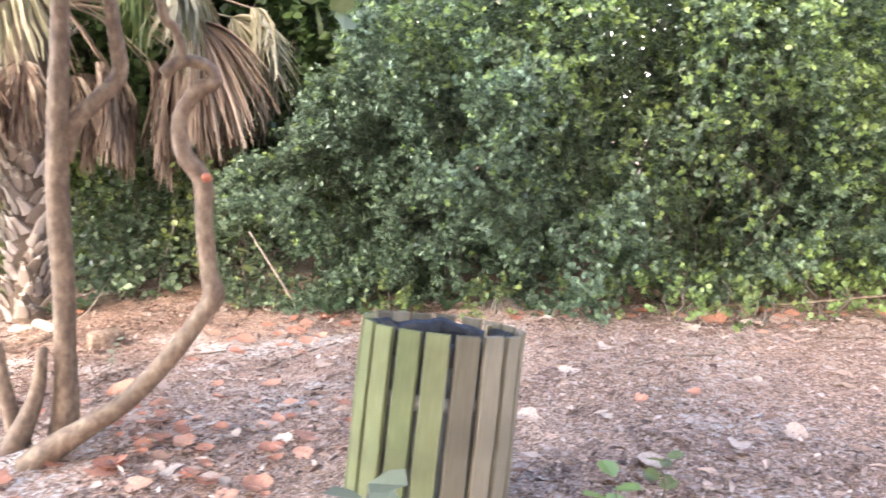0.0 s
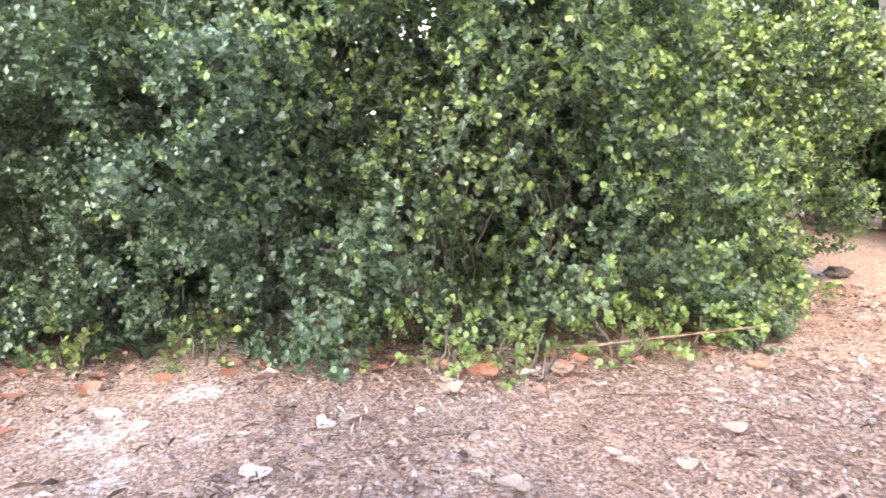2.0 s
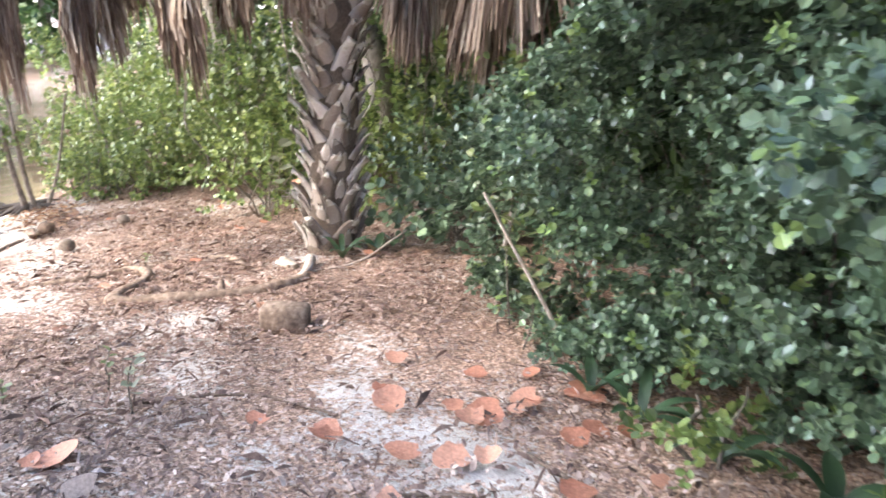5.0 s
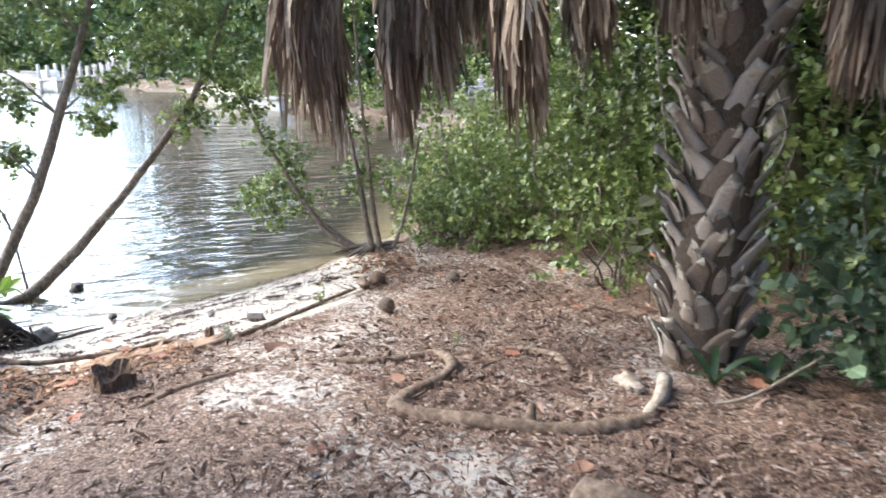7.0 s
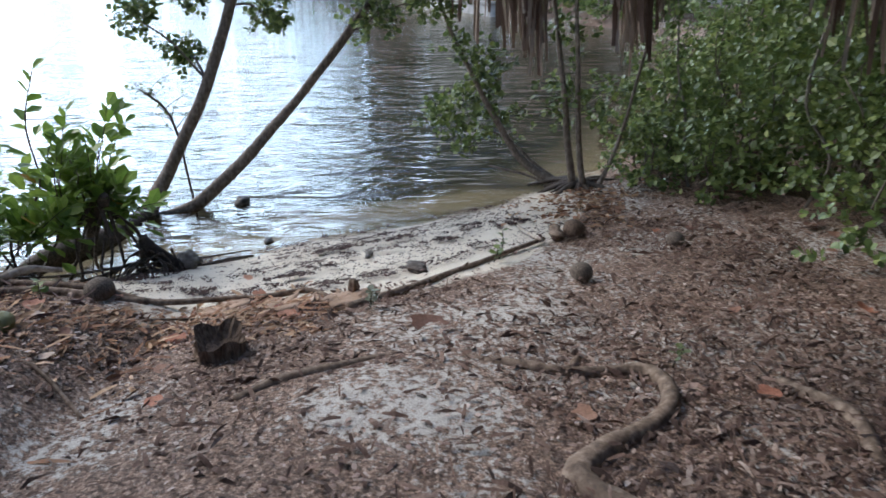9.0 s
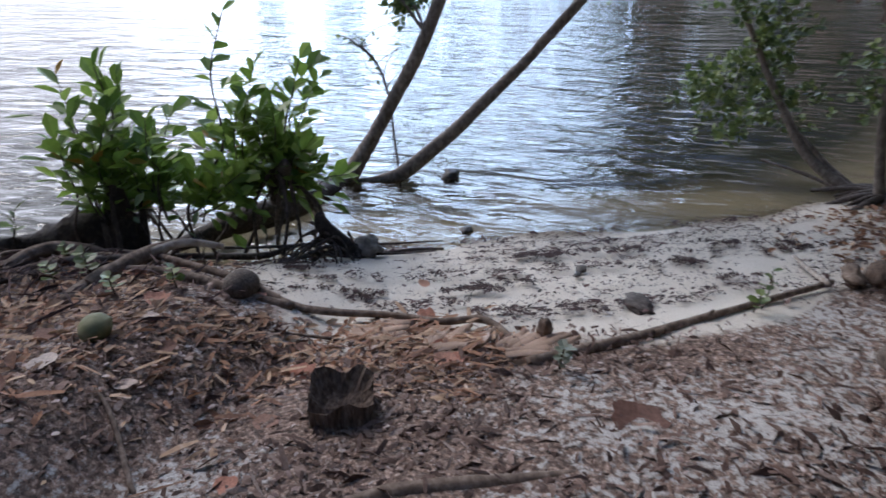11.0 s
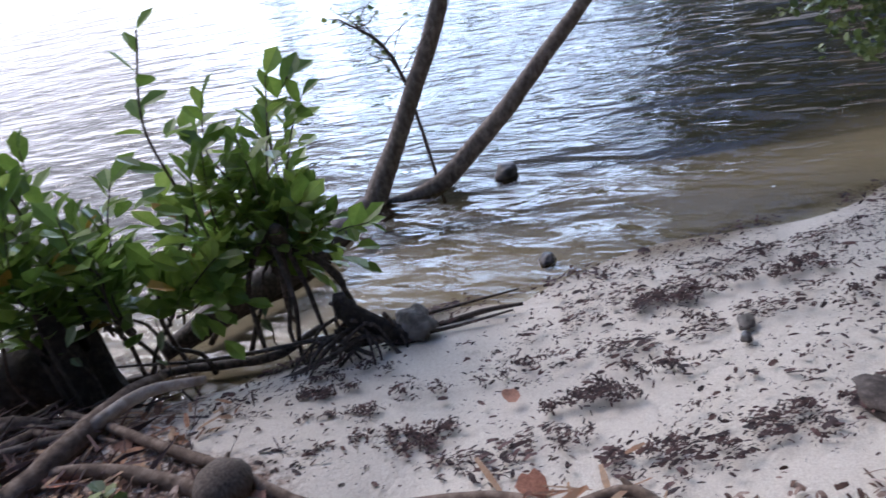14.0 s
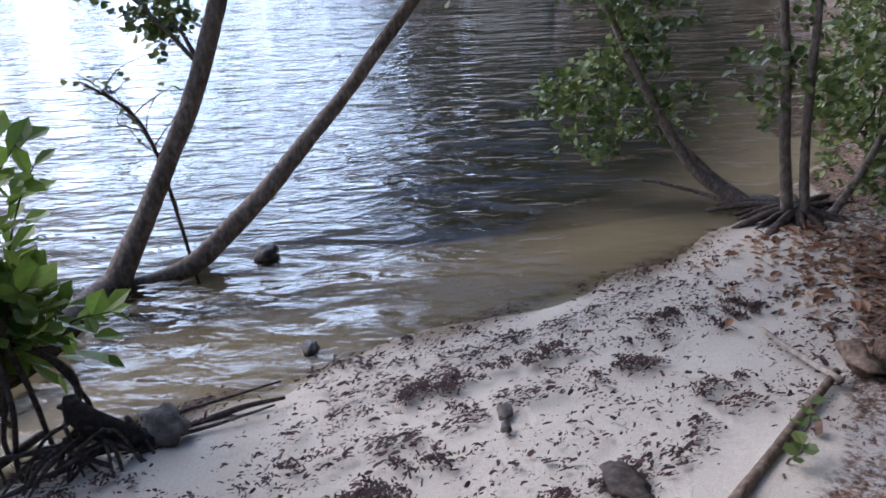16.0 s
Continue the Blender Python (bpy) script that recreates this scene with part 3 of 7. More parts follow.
def build_ground():
    xs, ys = axis(-11.5, 5.0, 0.075, -900, 900), axis(0.5, 9.5, 0.075, -900, 900)
    gx, gy = np.meshgrid(xs, ys)
    d = shore_distance(gx, gy)
    gz = ground_height(gx, gy)
    rough = np.zeros(gx.shape)
    for i, (k, amp) in enumerate(((1.1, 0.018), (2.7, 0.012), (6.1, 0.007), (13.0, 0.004))):
        for j in range(3):
            a = 0.9 * i + 2.1 * j
            rough += amp * np.sin(k * (gx * math.cos(a) + gy * math.sin(a)) + 1.7 * j + 0.9 * np.sin(0.7 * k * (gx * math.sin(a) - gy * math.cos(a))))
    calm = np.where(d > 0, 1.0, 0.6)
    gz = gz + rough * 0.55 * calm
    ny, nx = gx.shape
    idx = np.arange(nx * ny).reshape(ny, nx)
    faces = np.stack([idx[:-1, :-1], idx[:-1, 1:], idx[1:, 1:], idx[1:, :-1]], -1).reshape(-1, 4)
    me = quads_mesh("ground", np.stack([gx, gy, gz], -1).reshape(-1, 3), faces, M_GROUND, True)
    width = np.interp(gy, [2.2, 3.2, 4.0, 5.0, 6.2, 7.2, 7.8, 9.0], [-0.6, 0.9, 1.75, 2.0, 2.0, 0.9, -0.6, -2.0]) + 0.12 * np.sin(gy * 5 + gx * 2)
    sand = np.clip((width - d) / 0.35 + 0.5, 0, 1)
    sand = np.where((d < 0) & (d > -4.0) & (gy > 2.4) & (gy < 8) & (gx > -12), np.maximum(sand, 0.9), sand)
    wet = np.clip((-d - 0.5) / 1.4, 0, 1)
    wet = np.where(gx < -10.3, np.maximum(wet, np.clip((-d - 0.2) / 1.2, 0, 1)), wet)
    bare = bare_field(gx, gy)
    damp = np.clip((0.16 - d + 0.07 * np.sin(gy * 7.0 + gx * 3.0)) / 0.14, 0, 1)
    damp = np.where(d < -0.05, 0.6, damp)
    path = np.clip((gx + 2.9) / 1.4 + 0.15 * np.sin(2.2 * gy), 0, 1)
    for key, values in (("path", path), ("damp", damp), ("sand", sand), ("wet", wet), ("bare", bare)):
        me.attributes.new(key, "FLOAT", "POINT").data.foreach_set("value", values.astype(np.float32).ravel())
    return tagged(new("ground", me), "sandy ground strewn with brown mulch, white beach", "ground", kind="structure")


build_ground()

wv = np.array([(-900, -900, W), (60, -900, W), (60, 60, W), (-900, 60, W)], float)
water = new("water", quads_mesh("water", wv, np.array([[0, 1, 2, 3]]), M_WATER))
tagged(water, "rippled tidal water reflecting cloud and trees", "water", kind="structure")
water.visible_shadow = False


def box(sx, sy, sz, at=(0, 0, 0), turn=0.0, bevel=0.01, shape=None):
    """A bevelled box standing on its base."""
    bm = bmesh.new()
    bmesh.ops.create_cube(bm, size=1)
    for v in bm.verts:
        v.co = Vector((v.co.x * sx, v.co.y * sy, (v.co.z + 0.5) * sz))
    if bevel:
        bmesh.ops.bevel(bm, geom=bm.edges[:], offset=bevel, segments=1, affect="EDGES")
    m = Matrix.Translation(at) @ Matrix.Rotation(turn, 4, "Z")
    bm.verts.index_update()
    verts = [tuple(m @ v.co) for v in bm.verts]
    faces = [tuple(v.index for v in f.verts) for f in bm.faces]
    bm.free()
    return (shape or Shape()).add(verts, faces)


# ---- trees and shrubs ----


def limb_points(a, b, r0, r1, n=5, wander=0.12):
    a, b = np.asarray(a, float), np.asarray(b, float)
    length = np.linalg.norm(b - a)
    out = []
    for i in range(n):
        f = i / (n - 1)
        off = RNG.normal(scale=wander * length * 0.25, size=3) * (0 < i < n - 1)
        out.append((*(a + (b - a) * f + off), r0 + (r1 - r0) * f))
    return out


def broadleaf_tree(x, y, height, radius, count, size, material, label, lean=(0, 0), bark=M_BARK, base=0.42, trunk=0.13, group="trees behind the clearing"):
    """A tree: tapered trunk, limbs, and a crown of many leaves in clumps with gaps."""
    z = ground_at(x, y)
    t = thing("tree", label, "tree", group, (x, y, z))
    top = np.array([lean[0], lean[1], height * 0.62])
    part("trunk", tube(limb_points((0, 0, -0.1), top, trunk, trunk * 0.5, 6, 0.1), 9, 0.25), bark, t)
    clumps = []
    n = 16
    for i in range(n):
        a = i * 2.4 + RNG.uniform(-0.4, 0.4)
        h = height * (base + (1 - base) * ((i + 0.5) / n))
        rr = radius * RNG.uniform(0.35, 0.95) * math.sqrt(max(0.15, 1 - ((h / height - 0.68) / 0.45) ** 2))
        c = np.array([lean[0] * h / height + rr * math.cos(a), lean[1] * h / height + rr * math.sin(a), h])
        clumps.append((c, radius * RNG.uniform(0.22, 0.40)))
        start = top * min(1.0, max(0.35, h / height * 1.1))
        part("branch", tube(limb_points(start, c, trunk * 0.32, trunk * 0.07, 5, 0.25), 6, 0.3), bark, t)
    per = count // (n * 9)
    o, h = [], []
    for c, r in clumps:
        v = unit(RNG.normal(size=(per, 3)))
        o.append(c + v * r * RNG.uniform(0.25, 1.0, (per, 1)) * np.array([1.2, 1.2, 0.75]))
        h.append(v * 0.8 + RNG.normal(scale=0.4, size=(per, 3)) + np.array([0, 0, 0.15]))
    part("crown", leaves("crown", *sprigs(np.vstack(o), np.vstack(h), 9, size * 3.2, size), material), None, t)
    return t


def shrub(x, y, height, radius, count, size, material, label, group="undergrowth", category="shrub", template=LEAF_ROUND, stems=7, squash=1.0):
    """A bushy plant: thin stems from the ground and leafy sprigs in an uneven dome."""
    z = ground_at(x, y)
    t = thing("shrub", label, category, group, (x, y, z))
    for i in range(stems):
        a = i * 2.4 + RNG.uniform(-0.5, 0.5)
        r = radius * RNG.uniform(0.2, 0.8)
        tip = np.array([r * math.cos(a), r * math.sin(a) * squash, height * RNG.uniform(0.55, 1.0)])
        part("stem", tube(limb_points((0.08 * math.cos(a), 0.08 * math.sin(a), -0.05), tip, 0.014, 0.005, 5, 0.3), 5, 0.12), M_TWIG, t)
    n = max(6, count // 9)
    v = unit(RNG.normal(size=(n, 3)))
    v[:, 2] = np.abs(v[:, 2])
    f = RNG.uniform(0.45, 1.0, (n, 1))
    lob = 1 + 0.28 * np.sin(3 * np.arctan2(v[:, 1], v[:, 0]) + x * 3)[:, None] + 0.2 * np.sin(5 * v[:, 2:3] + y * 2)
    o = v * f * lob * np.array([radius, radius * squash, height * 0.92]) + np.array([0, 0, height * 0.08])
    h = v + RNG.normal(scale=0.4, size=(n, 3)) + np.array([0, 0, 0.35])
    part("foliage", leaves("foliage", *sprigs(o, h, 9, size * 3.0, size), material, template), None, t)
    return t




# The hedge of cocoplum along the clearing: a row of shrubs that grow into each other.
HEDGE = [(-1.75, 8.0), (-1.15, 7.3), (-0.3, 6.95), (0.75, 6.6), (1.75, 6.4), (2.5, 6.05), (3.2, 6.1), (4.2, 6.35), (5.2, 6.95), (5.8, 7.7)]
HEDGE_TOP = [2.2, 2.6, 3.0, 3.6, 3.9, 3.9, 3.7, 3.2, 2.7, 2.2]


def hedge_shrub(i):
    """One shrub of the hedge, between two posts of its line."""
    (ax, ay), (bx, by) = HEDGE[i], HEDGE[i + 1]
    mx, my = (ax + bx) / 2, (ay + by) / 2
    gz = ground_at(mx, my)
    t = thing("cocoplum_shrub", "dense dark green cocoplum shrub with rounded leaves, reaching the ground", "shrub", "hedge of cocoplum shrubs", (mx, my, gz))
    along = np.array([bx - ax, by - ay])
    length = np.linalg.norm(along)
    out = np.array([along[1], -along[0]]) / length
    n = int(length * 1750)
    u = RNG.uniform(-0.12, 1.12, n)
    top = HEDGE_TOP[i] + (HEDGE_TOP[i + 1] - HEDGE_TOP[i]) * u
    hf = RNG.uniform(0.0, 1.0, n) ** 0.9
    hf = np.where(RNG.uniform(0, 1, n) < 0.10, RNG.uniform(0, 0.10, n), hf)
    px, py = ax + along[0] * u, ay + along[1] * u
    h = hf * top
    s = px * 1.0 + py * 0.3
    lumps = 0.30 * np.sin(2.3 * s + 1.3 * h) + 0.22 * np.sin(4.1 * s - 2.6 * h + 1) + 0.14 * np.sin(7.3 * s + 5.2 * h + 2) + 0.07 * np.sin(13 * s - 11 * h)
    face = 0.14 + 0.21 * np.sin(np.clip(hf * 2.2, 0, 1) * 1.57) - 1.3 * np.clip(hf - 0.55, 0, 1) ** 1.6 + lumps
    deep = RNG.exponential(0.17, n)
    hollow = np.exp(-((px - 2.55) ** 2 + (h - 0.95) ** 2) / 0.10) + 0.8 * np.exp(-((px - 0.2) ** 2 / 0.5 + (h - 0.25) ** 2 / 0.03)) + 0.8 * np.exp(-((px - 3.1) ** 2 + (h - 0.75) ** 2) / 0.08) \
        + 0.4 * np.exp(-((px + 0.1) ** 2 / 0.05 + (h - 2.35) ** 2 / 0.015)) + 0.4 * np.exp(-((px - 0.75) ** 2 / 0.06 + (h - 2.75) ** 2 / 0.015))
    keep = RNG.uniform(0, 1, n) > 0.85 * hollow
    field = np.sin(4.6 * s + 1.9 * h) * np.sin(4.2 * h - 1.1 * s + 0.6) + 0.7 * np.sin(8.7 * s - 5.0 * h + 1) * np.sin(7.4 * h + 2.8 * s)
    off = face - deep - 1.05 * np.clip(-field - 0.10, 0, 1)
    o = np.stack([px + out[0] * off, py + out[1] * off, h + ground_height(px, py) + 0.03], 1)[keep]
    m = len(o)
    head = np.stack([np.full(m, out[0] * 0.75), np.full(m, out[1] * 0.75), np.full(m, 0.45)], 1) + RNG.normal(scale=0.45, size=(m, 3))
    p, a, nr, sz = sprigs(o - np.array([mx, my, gz]), head, 11, 0.15, 0.044)
    # pale leaves increase upward and rightward: young growth, plus brighter light put into colour
    young = np.repeat(RNG.uniform(0, 1, m) < np.clip(0.07 + 0.14 * (o[:, 0] - 0.3) + 0.24 * (o[:, 2] - 1.0), 0.04, 0.66), 11) & (np.tile(np.arange(11), m) > 4)
    part("foliage", leaves("foliage", p[~young], a[~young], nr[~young], sz[~young], M_COCO), None, t)
    if young.sum() > 4:
        part("new_growth", leaves("new_growth", p[young], a[young], nr[young], sz[young], M_COCO_NEW), None, t, "pale lime-green young leaves, also standing in for light on the top")
    for k in range(4):
        f = RNG.uniform(0, 1)
        foot = np.array([ax + along[0] * f - out[0] * 0.7 - mx, ay + along[1] * f - out[1] * 0.7 - my, -0.05])
        tip = foot + np.array([out[0] * RNG.uniform(-0.1, 0.4), out[1] * RNG.uniform(-0.1, 0.4), RNG.uniform(0.5, 0.8) * HEDGE_TOP[i]])
        part("stem", tube(limb_points(foot, tip, 0.011, 0.003, 6, 0.25), 6, 0.12), M_TWIG, t)
    # the leaf mass behind the face
    nb = int(length * 1000)
    f = RNG.uniform(-0.1, 1.1, nb)
    back = RNG.uniform(0.95, 2.1, nb)
    hb = RNG.uniform(0.05, 0.93, nb) * (HEDGE_TOP[i] + 0.4)
    ob = np.stack([ax + along[0] * f - out[0] * back - mx, ay + along[1] * f - out[1] * back - my, hb], 1)
    hole = np.exp(-((ob[:, 0] + mx) ** 2 / 0.06 + (hb - 2.4) ** 2 / 0.02)) + np.exp(-((ob[:, 0] + mx - 0.9) ** 2 / 0.06 + (hb - 2.8) ** 2 / 0.02))
    ob = ob[RNG.uniform(0, 1, nb) > 0.15 * hole]
    hd = RNG.normal(size=(len(ob), 3)) + np.array([0, 0, 0.4])
    part("inner_foliage", leaves("inner_foliage", *sprigs(ob, hd, 11, 0.26, 0.075), M_COCO), None, t)


for i in range(len(HEDGE) - 1):
    hedge_shrub(i)

# low runners of young leaves at the foot of the hedge
for x, y, r in ((1.5, 6.05, 0.30), (2.05, 5.78, 0.34), (2.6, 5.62, 0.32), (3.3, 5.72, 0.34), (3.9, 5.95, 0.34), (4.7, 6.35, 0.36), (0.6, 6.4, 0.22), (5.4, 6.75, 0.35), (-0.3, 6.72, 0.2)):
    shrub(x, y, 0.34, r, 230, 0.048, M_COCO_NEW if r > 0.335 else M_SCRUB, "low runner of bright young leaves at the hedge foot", "runners at the hedge foot", "shrub", stems=4)

DARK = "dark leafy woodland tree with a full crown"
for x, y, h, r, c in ((-1.6, 12.0, 6.5, 2.6, 6000), (1.6, 11.5, 7.0, 3.0, 7000), (4.6, 11.2, 7.0, 2.8, 7000), (7.2, 12.6, 7.5, 3.0, 7000), (10.4, 12.5, 7.5, 3.0, 7000),
                      (12.2, 9.2, 7.0, 2.8, 6000), (12.8, 5.6, 7.0, 2.8, 5000), (9.5, 15.5, 8.5, 3.4, 9000), (12.4, 14.4, 8.5, 3.2, 9000), (14.6, 12.0, 8.5, 3.2, 9000), (15.4, 9.0, 8.5, 3.2, 9000), (11.2, 11.6, 7.0, 2.2, 7000), (-4.6, 13.2, 7.0, 2.8, 7000),
                      (-7.6, 12.6, 6.5, 2.6, 7000), (-10.6, 12.2, 6.5, 2.6, 7000), (-14.2, 12.6, 6.5, 2.8, 7000), (-18.5, 14.5, 7.5, 3.2, 6000), (-23.0, 16.5, 8.0, 3.6, 6000)):
    broadleaf_tree(x, y, h, r, int(c * 0.34), 0.17, M_TREE_LEAF, DARK, base=0.12)

for x, y, h, r, c in ((8.6, 11.0, 2.4, 1.5, 1500), (10.8, 9.9, 2.4, 1.5, 1500), (11.8, 7.4, 2.6, 1.5, 1500), (6.9, 10.6, 2.6, 1.4, 1500), (-3.0, 10.3, 2.3, 1.2, 2000)):
    shrub(x, y, h, r, c, 0.09, M_TREE_LEAF, "dark bushy undergrowth below the woodland trees", "woodland undergrowth")

for x, y in ((-3.6, 14.6), (-6.2, 15.2), (-9.0, 15.0), (-12.2, 15.2), (-1.0, 14.6), (-7.6, 17.5), (-4.6, 17.5)):
    broadleaf_tree(x, y, 9.0, 3.2, 9000, 0.21, M_TREE_LEAF, DARK, base=0.10)

# undergrowth behind the palm and along the cove
for x, y, h, r, c in ((-6.75, 8.75, 0.95, 0.75, 1300), (-4.1, 9.4, 1.5, 0.8, 1700), (-5.6, 9.9, 1.7, 0.9, 1700), (-7.6, 10.1, 1.9, 1.0, 2000), (-9.0, 9.5, 1.8, 0.9, 2000),
                      (-10.6, 9.0, 1.7, 0.9, 2000), (-11.9, 9.4, 1.8, 0.9, 1800), (-13.4, 10.2, 2.0, 1.1, 1800), (-8.6, 11.2, 2.4, 1.1, 1800), (-6.4, 11.3, 2.4, 1.1, 1800),
                      (-16.0, 11.4, 2.2, 1.3, 1700), (-19.5, 12.6, 2.4, 1.5, 1700), (-3.6, 8.75, 0.55, 0.5, 900), (-2.9, 9.4, 1.7, 0.8, 2200), (-2.2, 9.0, 1.9, 0.7, 2200), (-3.6, 9.9, 2.3, 1.0, 2200)):
    shrub(x, y, h, r, int(c * 0.65), RNG.uniform(0.055, 0.10), M_COCO if x > -4.8 else M_SCRUB, "bushy light green undergrowth shrub on the leaf-strewn ground", "undergrowth by the cove")

for x, y, h, r, c in ((-10.4, 8.35, 0.9, 0.6, 1300), (-9.4, 8.7, 1.2, 0.7, 1500), (-8.2, 9.1, 1.3, 0.7, 1500), (-11.3, 8.55, 1.3, 0.7, 1300), (-12.6, 9.2, 1.5, 0.8, 1300), (-14.6, 10.0, 1.8, 1.0, 1300), (-7.4, 9.3, 1.1, 0.6, 1200)):
    shrub(x, y, h, r, c, 0.065, M_SCRUB, "light green low shrub crowding the cove's edge", "undergrowth by the cove")

# trees out of view, added so that their crowns shade the clearing
for x, y, h, r, reach, c in ((-3.4, 0.0, 8.0, 3.6, 1.6, 9000), (3.3, -1.6, 8.5, 3.2, -0.3, 2600), (-0.6, -3.4, 9.0, 4.0, 1.2, 5500), (-3.8, -2.0, 8.0, 3.2, 2.2, 9500), (-6.0, -5.5, 8.5, 3.6, 2.2, 8000), (9.8, 5.2, 8.5, 3.6, 1.5, 7000), (8.6, 0.8, 8.0, 2.6, 1.8, 3000)):
    broadleaf_tree(x, y, h, r, c, 0.19, M_TREE_LEAF, "unseen tall leafy tree added to shade the clearing", lean=(0.2 * (1 - x), reach), base=0.40, trunk=0.2, group="trees over the clearing")

# crowns stay out of view, added to shade the ground and darken reflections
for x, y, h, r, lean in ((-6.2, 10.9, 8.5, 3.8, (0, -2.2)), (-10.8, 11.0, 8.0, 3.4, (0, -1.6)), (-2.8, 11.2, 8.5, 3.4, (-0.6, -2.0)), (-14.5, 12.0, 8.5, 3.6, (-0.5, -1.5))):
    broadleaf_tree(x, y, h, r, 11000, 0.17, M_TREE_LEAF, "tall leafy tree over the cove, unseen crown added for shade", lean=lean, base=0.46, trunk=0.18, group="trees over the cove")
for x, y, h, r in ((0.2, 9.0, 4.3, 1.1), (-0.7, 9.4, 4.4, 1.1), (1.3, 9.1, 4.4, 1.1), (-3.4, 11.2, 3.3, 1.3), (-4.8, 11.6, 3.3, 1.3), (-2.0, 10.7, 3.2, 1.1), (-6.0, 12.2, 3.4, 1.4), (-0.6, 10.0, 3.6, 1.3), (1.0, 9.6, 3.8, 1.3), (2.8, 9.4, 3.8, 1.3), (4.6, 9.4, 3.4, 1.3), (-2.5, 10.4, 4.3, 1.3), (-3.8, 10.9, 4.5, 1.3), (-1.4, 9.9, 4.2, 1.2), (-5.0, 11.4, 4.6, 1.3), (-6.8, 12.2, 5.0, 1.5), (-8.8, 12.0, 5.0, 1.5), (-10.8, 12.2, 5.0, 1.5), (-3.2, 12.6, 5.6, 1.7), (-5.2, 13.2, 5.8, 1.8), (-7.2, 13.8, 6.0, 1.9), (-1.2, 11.6, 5.4, 1.5)):
    shrub(x, y, h, r, 2600, 0.12, M_TREE_LEAF, "tall dark shrub filling in behind the hedge", "woodland undergrowth")

for x, y, h, r in ((-6.6, 10.6, 2.9, 1.1), (-8.2, 10.4, 3.0, 1.1), (-9.9, 10.2, 3.0, 1.1), (-11.6, 10.4, 3.1, 1.2), (-13.4, 11.2, 3.2, 1.3), (-5.2, 10.5, 2.8, 1.0)):
    shrub(x, y, h, r, 3000, RNG.uniform(0.06, 0.1), M_SCRUB, "tall light green shrub in the undergrowth by the cove", "undergrowth by the cove")

for x, y, h, r in ((7.4, 12.2, 4.6, 1.7), (9.2, 13.0, 4.8, 1.8), (11.2, 12.6, 4.8, 1.8), (12.8, 11.0, 4.6, 1.8), (13.6, 9.0, 4.6, 1.7), (6.2, 10.8, 3.6, 1.3), (11.0, 10.9, 3.0, 1.4), (13.2, 13.0, 3.6, 1.7), (14.6, 10.6, 3.4, 1.6), (9.9, 11.9, 3.0, 1.3)):
    shrub(x, y, h, r, 3200, 0.15, M_TREE_LEAF, "tall dark shrub filling the wood beyond the path", "woodland undergrowth")
for x, y, h, r in ((-9.75, 7.85, 0.6, 0.4), (-10.7, 8.0, 0.9, 0.5), (-9.0, 8.2, 0.7, 0.45)):
    shrub(x, y, h, r, 800, 0.06, M_SCRUB, "light green low shrub crowding the cove's edge", "undergrowth by the cove")

# far bank across the cove
for x, y, h, r, c in ((-28, 17.0, 13.0, 4.8, 7000), (-31.5, 14.5, 14.0, 4.6, 8000), (-35.5, 12.0, 15.5, 5.0, 9000), (-40.0, 10.0, 16.0, 5.2, 9000), (-45, 8.2, 16.5, 5.6, 9000), (-51, 7.4, 17.0, 6.0, 9000), (-57, 5.8, 17.0, 6.2, 9000),
                      (-64, 3.4, 15.0, 6.0, 8000), (-72, 0.6, 10.5, 5.0, 6000), (-84, -6.0, 7.5, 4.5, 4200), (-94, -11.5, 7.5, 4.5, 4200), (-104, -17.0, 8.0, 5.0, 4200), (-120, -25.0, 9.0, 6.0, 4200), (-133, -32.0, 9.5, 6.5, 4200), (-148, -40.0, 10.5, 7.0, 4200), (-172, -52.0, 12.0, 8.0, 4200),
                      (-196, -72.0, 13.0, 9.0, 4200), (-205, -95.0, 13.0, 9.0, 4200), (-215, -125.0, 13.0, 9.0, 4200)):
    broadleaf_tree(x, y, h, r, c, 0.26 + 0.0028 * abs(x), M_TREE_LEAF, "large green tree on the far bank", base=0.08, trunk=0.22, group="trees on the far bank")
for x, y, h, r in ((-28.5, 13.4, 1.6, 1.4), (-30.8, 12.0, 1.5, 1.4), (-33.5, 10.2, 1.5, 1.5), (-39, 7.6, 1.8, 1.6), (-46, 6.8, 2.0, 2.0)):
    shrub(x, y, h, r, 1200, 0.13, M_SCRUB, "low pale green shrub spilling over the far bank", "shrubs on the far bank")


def far_wall(a, b, height, label):
    ax, ay = a
    bx, by = b
    length, turn = math.hypot(bx - ax, by - ay), math.atan2(by - ay, bx - ax)
    s = box(length, 0.35, height + 1.2, ((ax + bx) / 2, (ay + by) / 2, W - 1.2), turn, 0.03)
    t = thing("seawall", label, "seawall", kind="structure")
    part("wall", s, M_CONCRETE, t)
    part("coping", box(length + 0.1, 0.55, 0.14, ((ax + bx) / 2, (ay + by) / 2, W + height + 0.002), turn, 0.02), M_CONCRETE, t)


far_wall((-34.5, 8.0), (-41.0, 5.4), 0.45, "low grey concrete seawall on the far bank")
far_wall((-80, -10.5), (-175, -61.5), 0.9, "long pale concrete seawall across the bay")


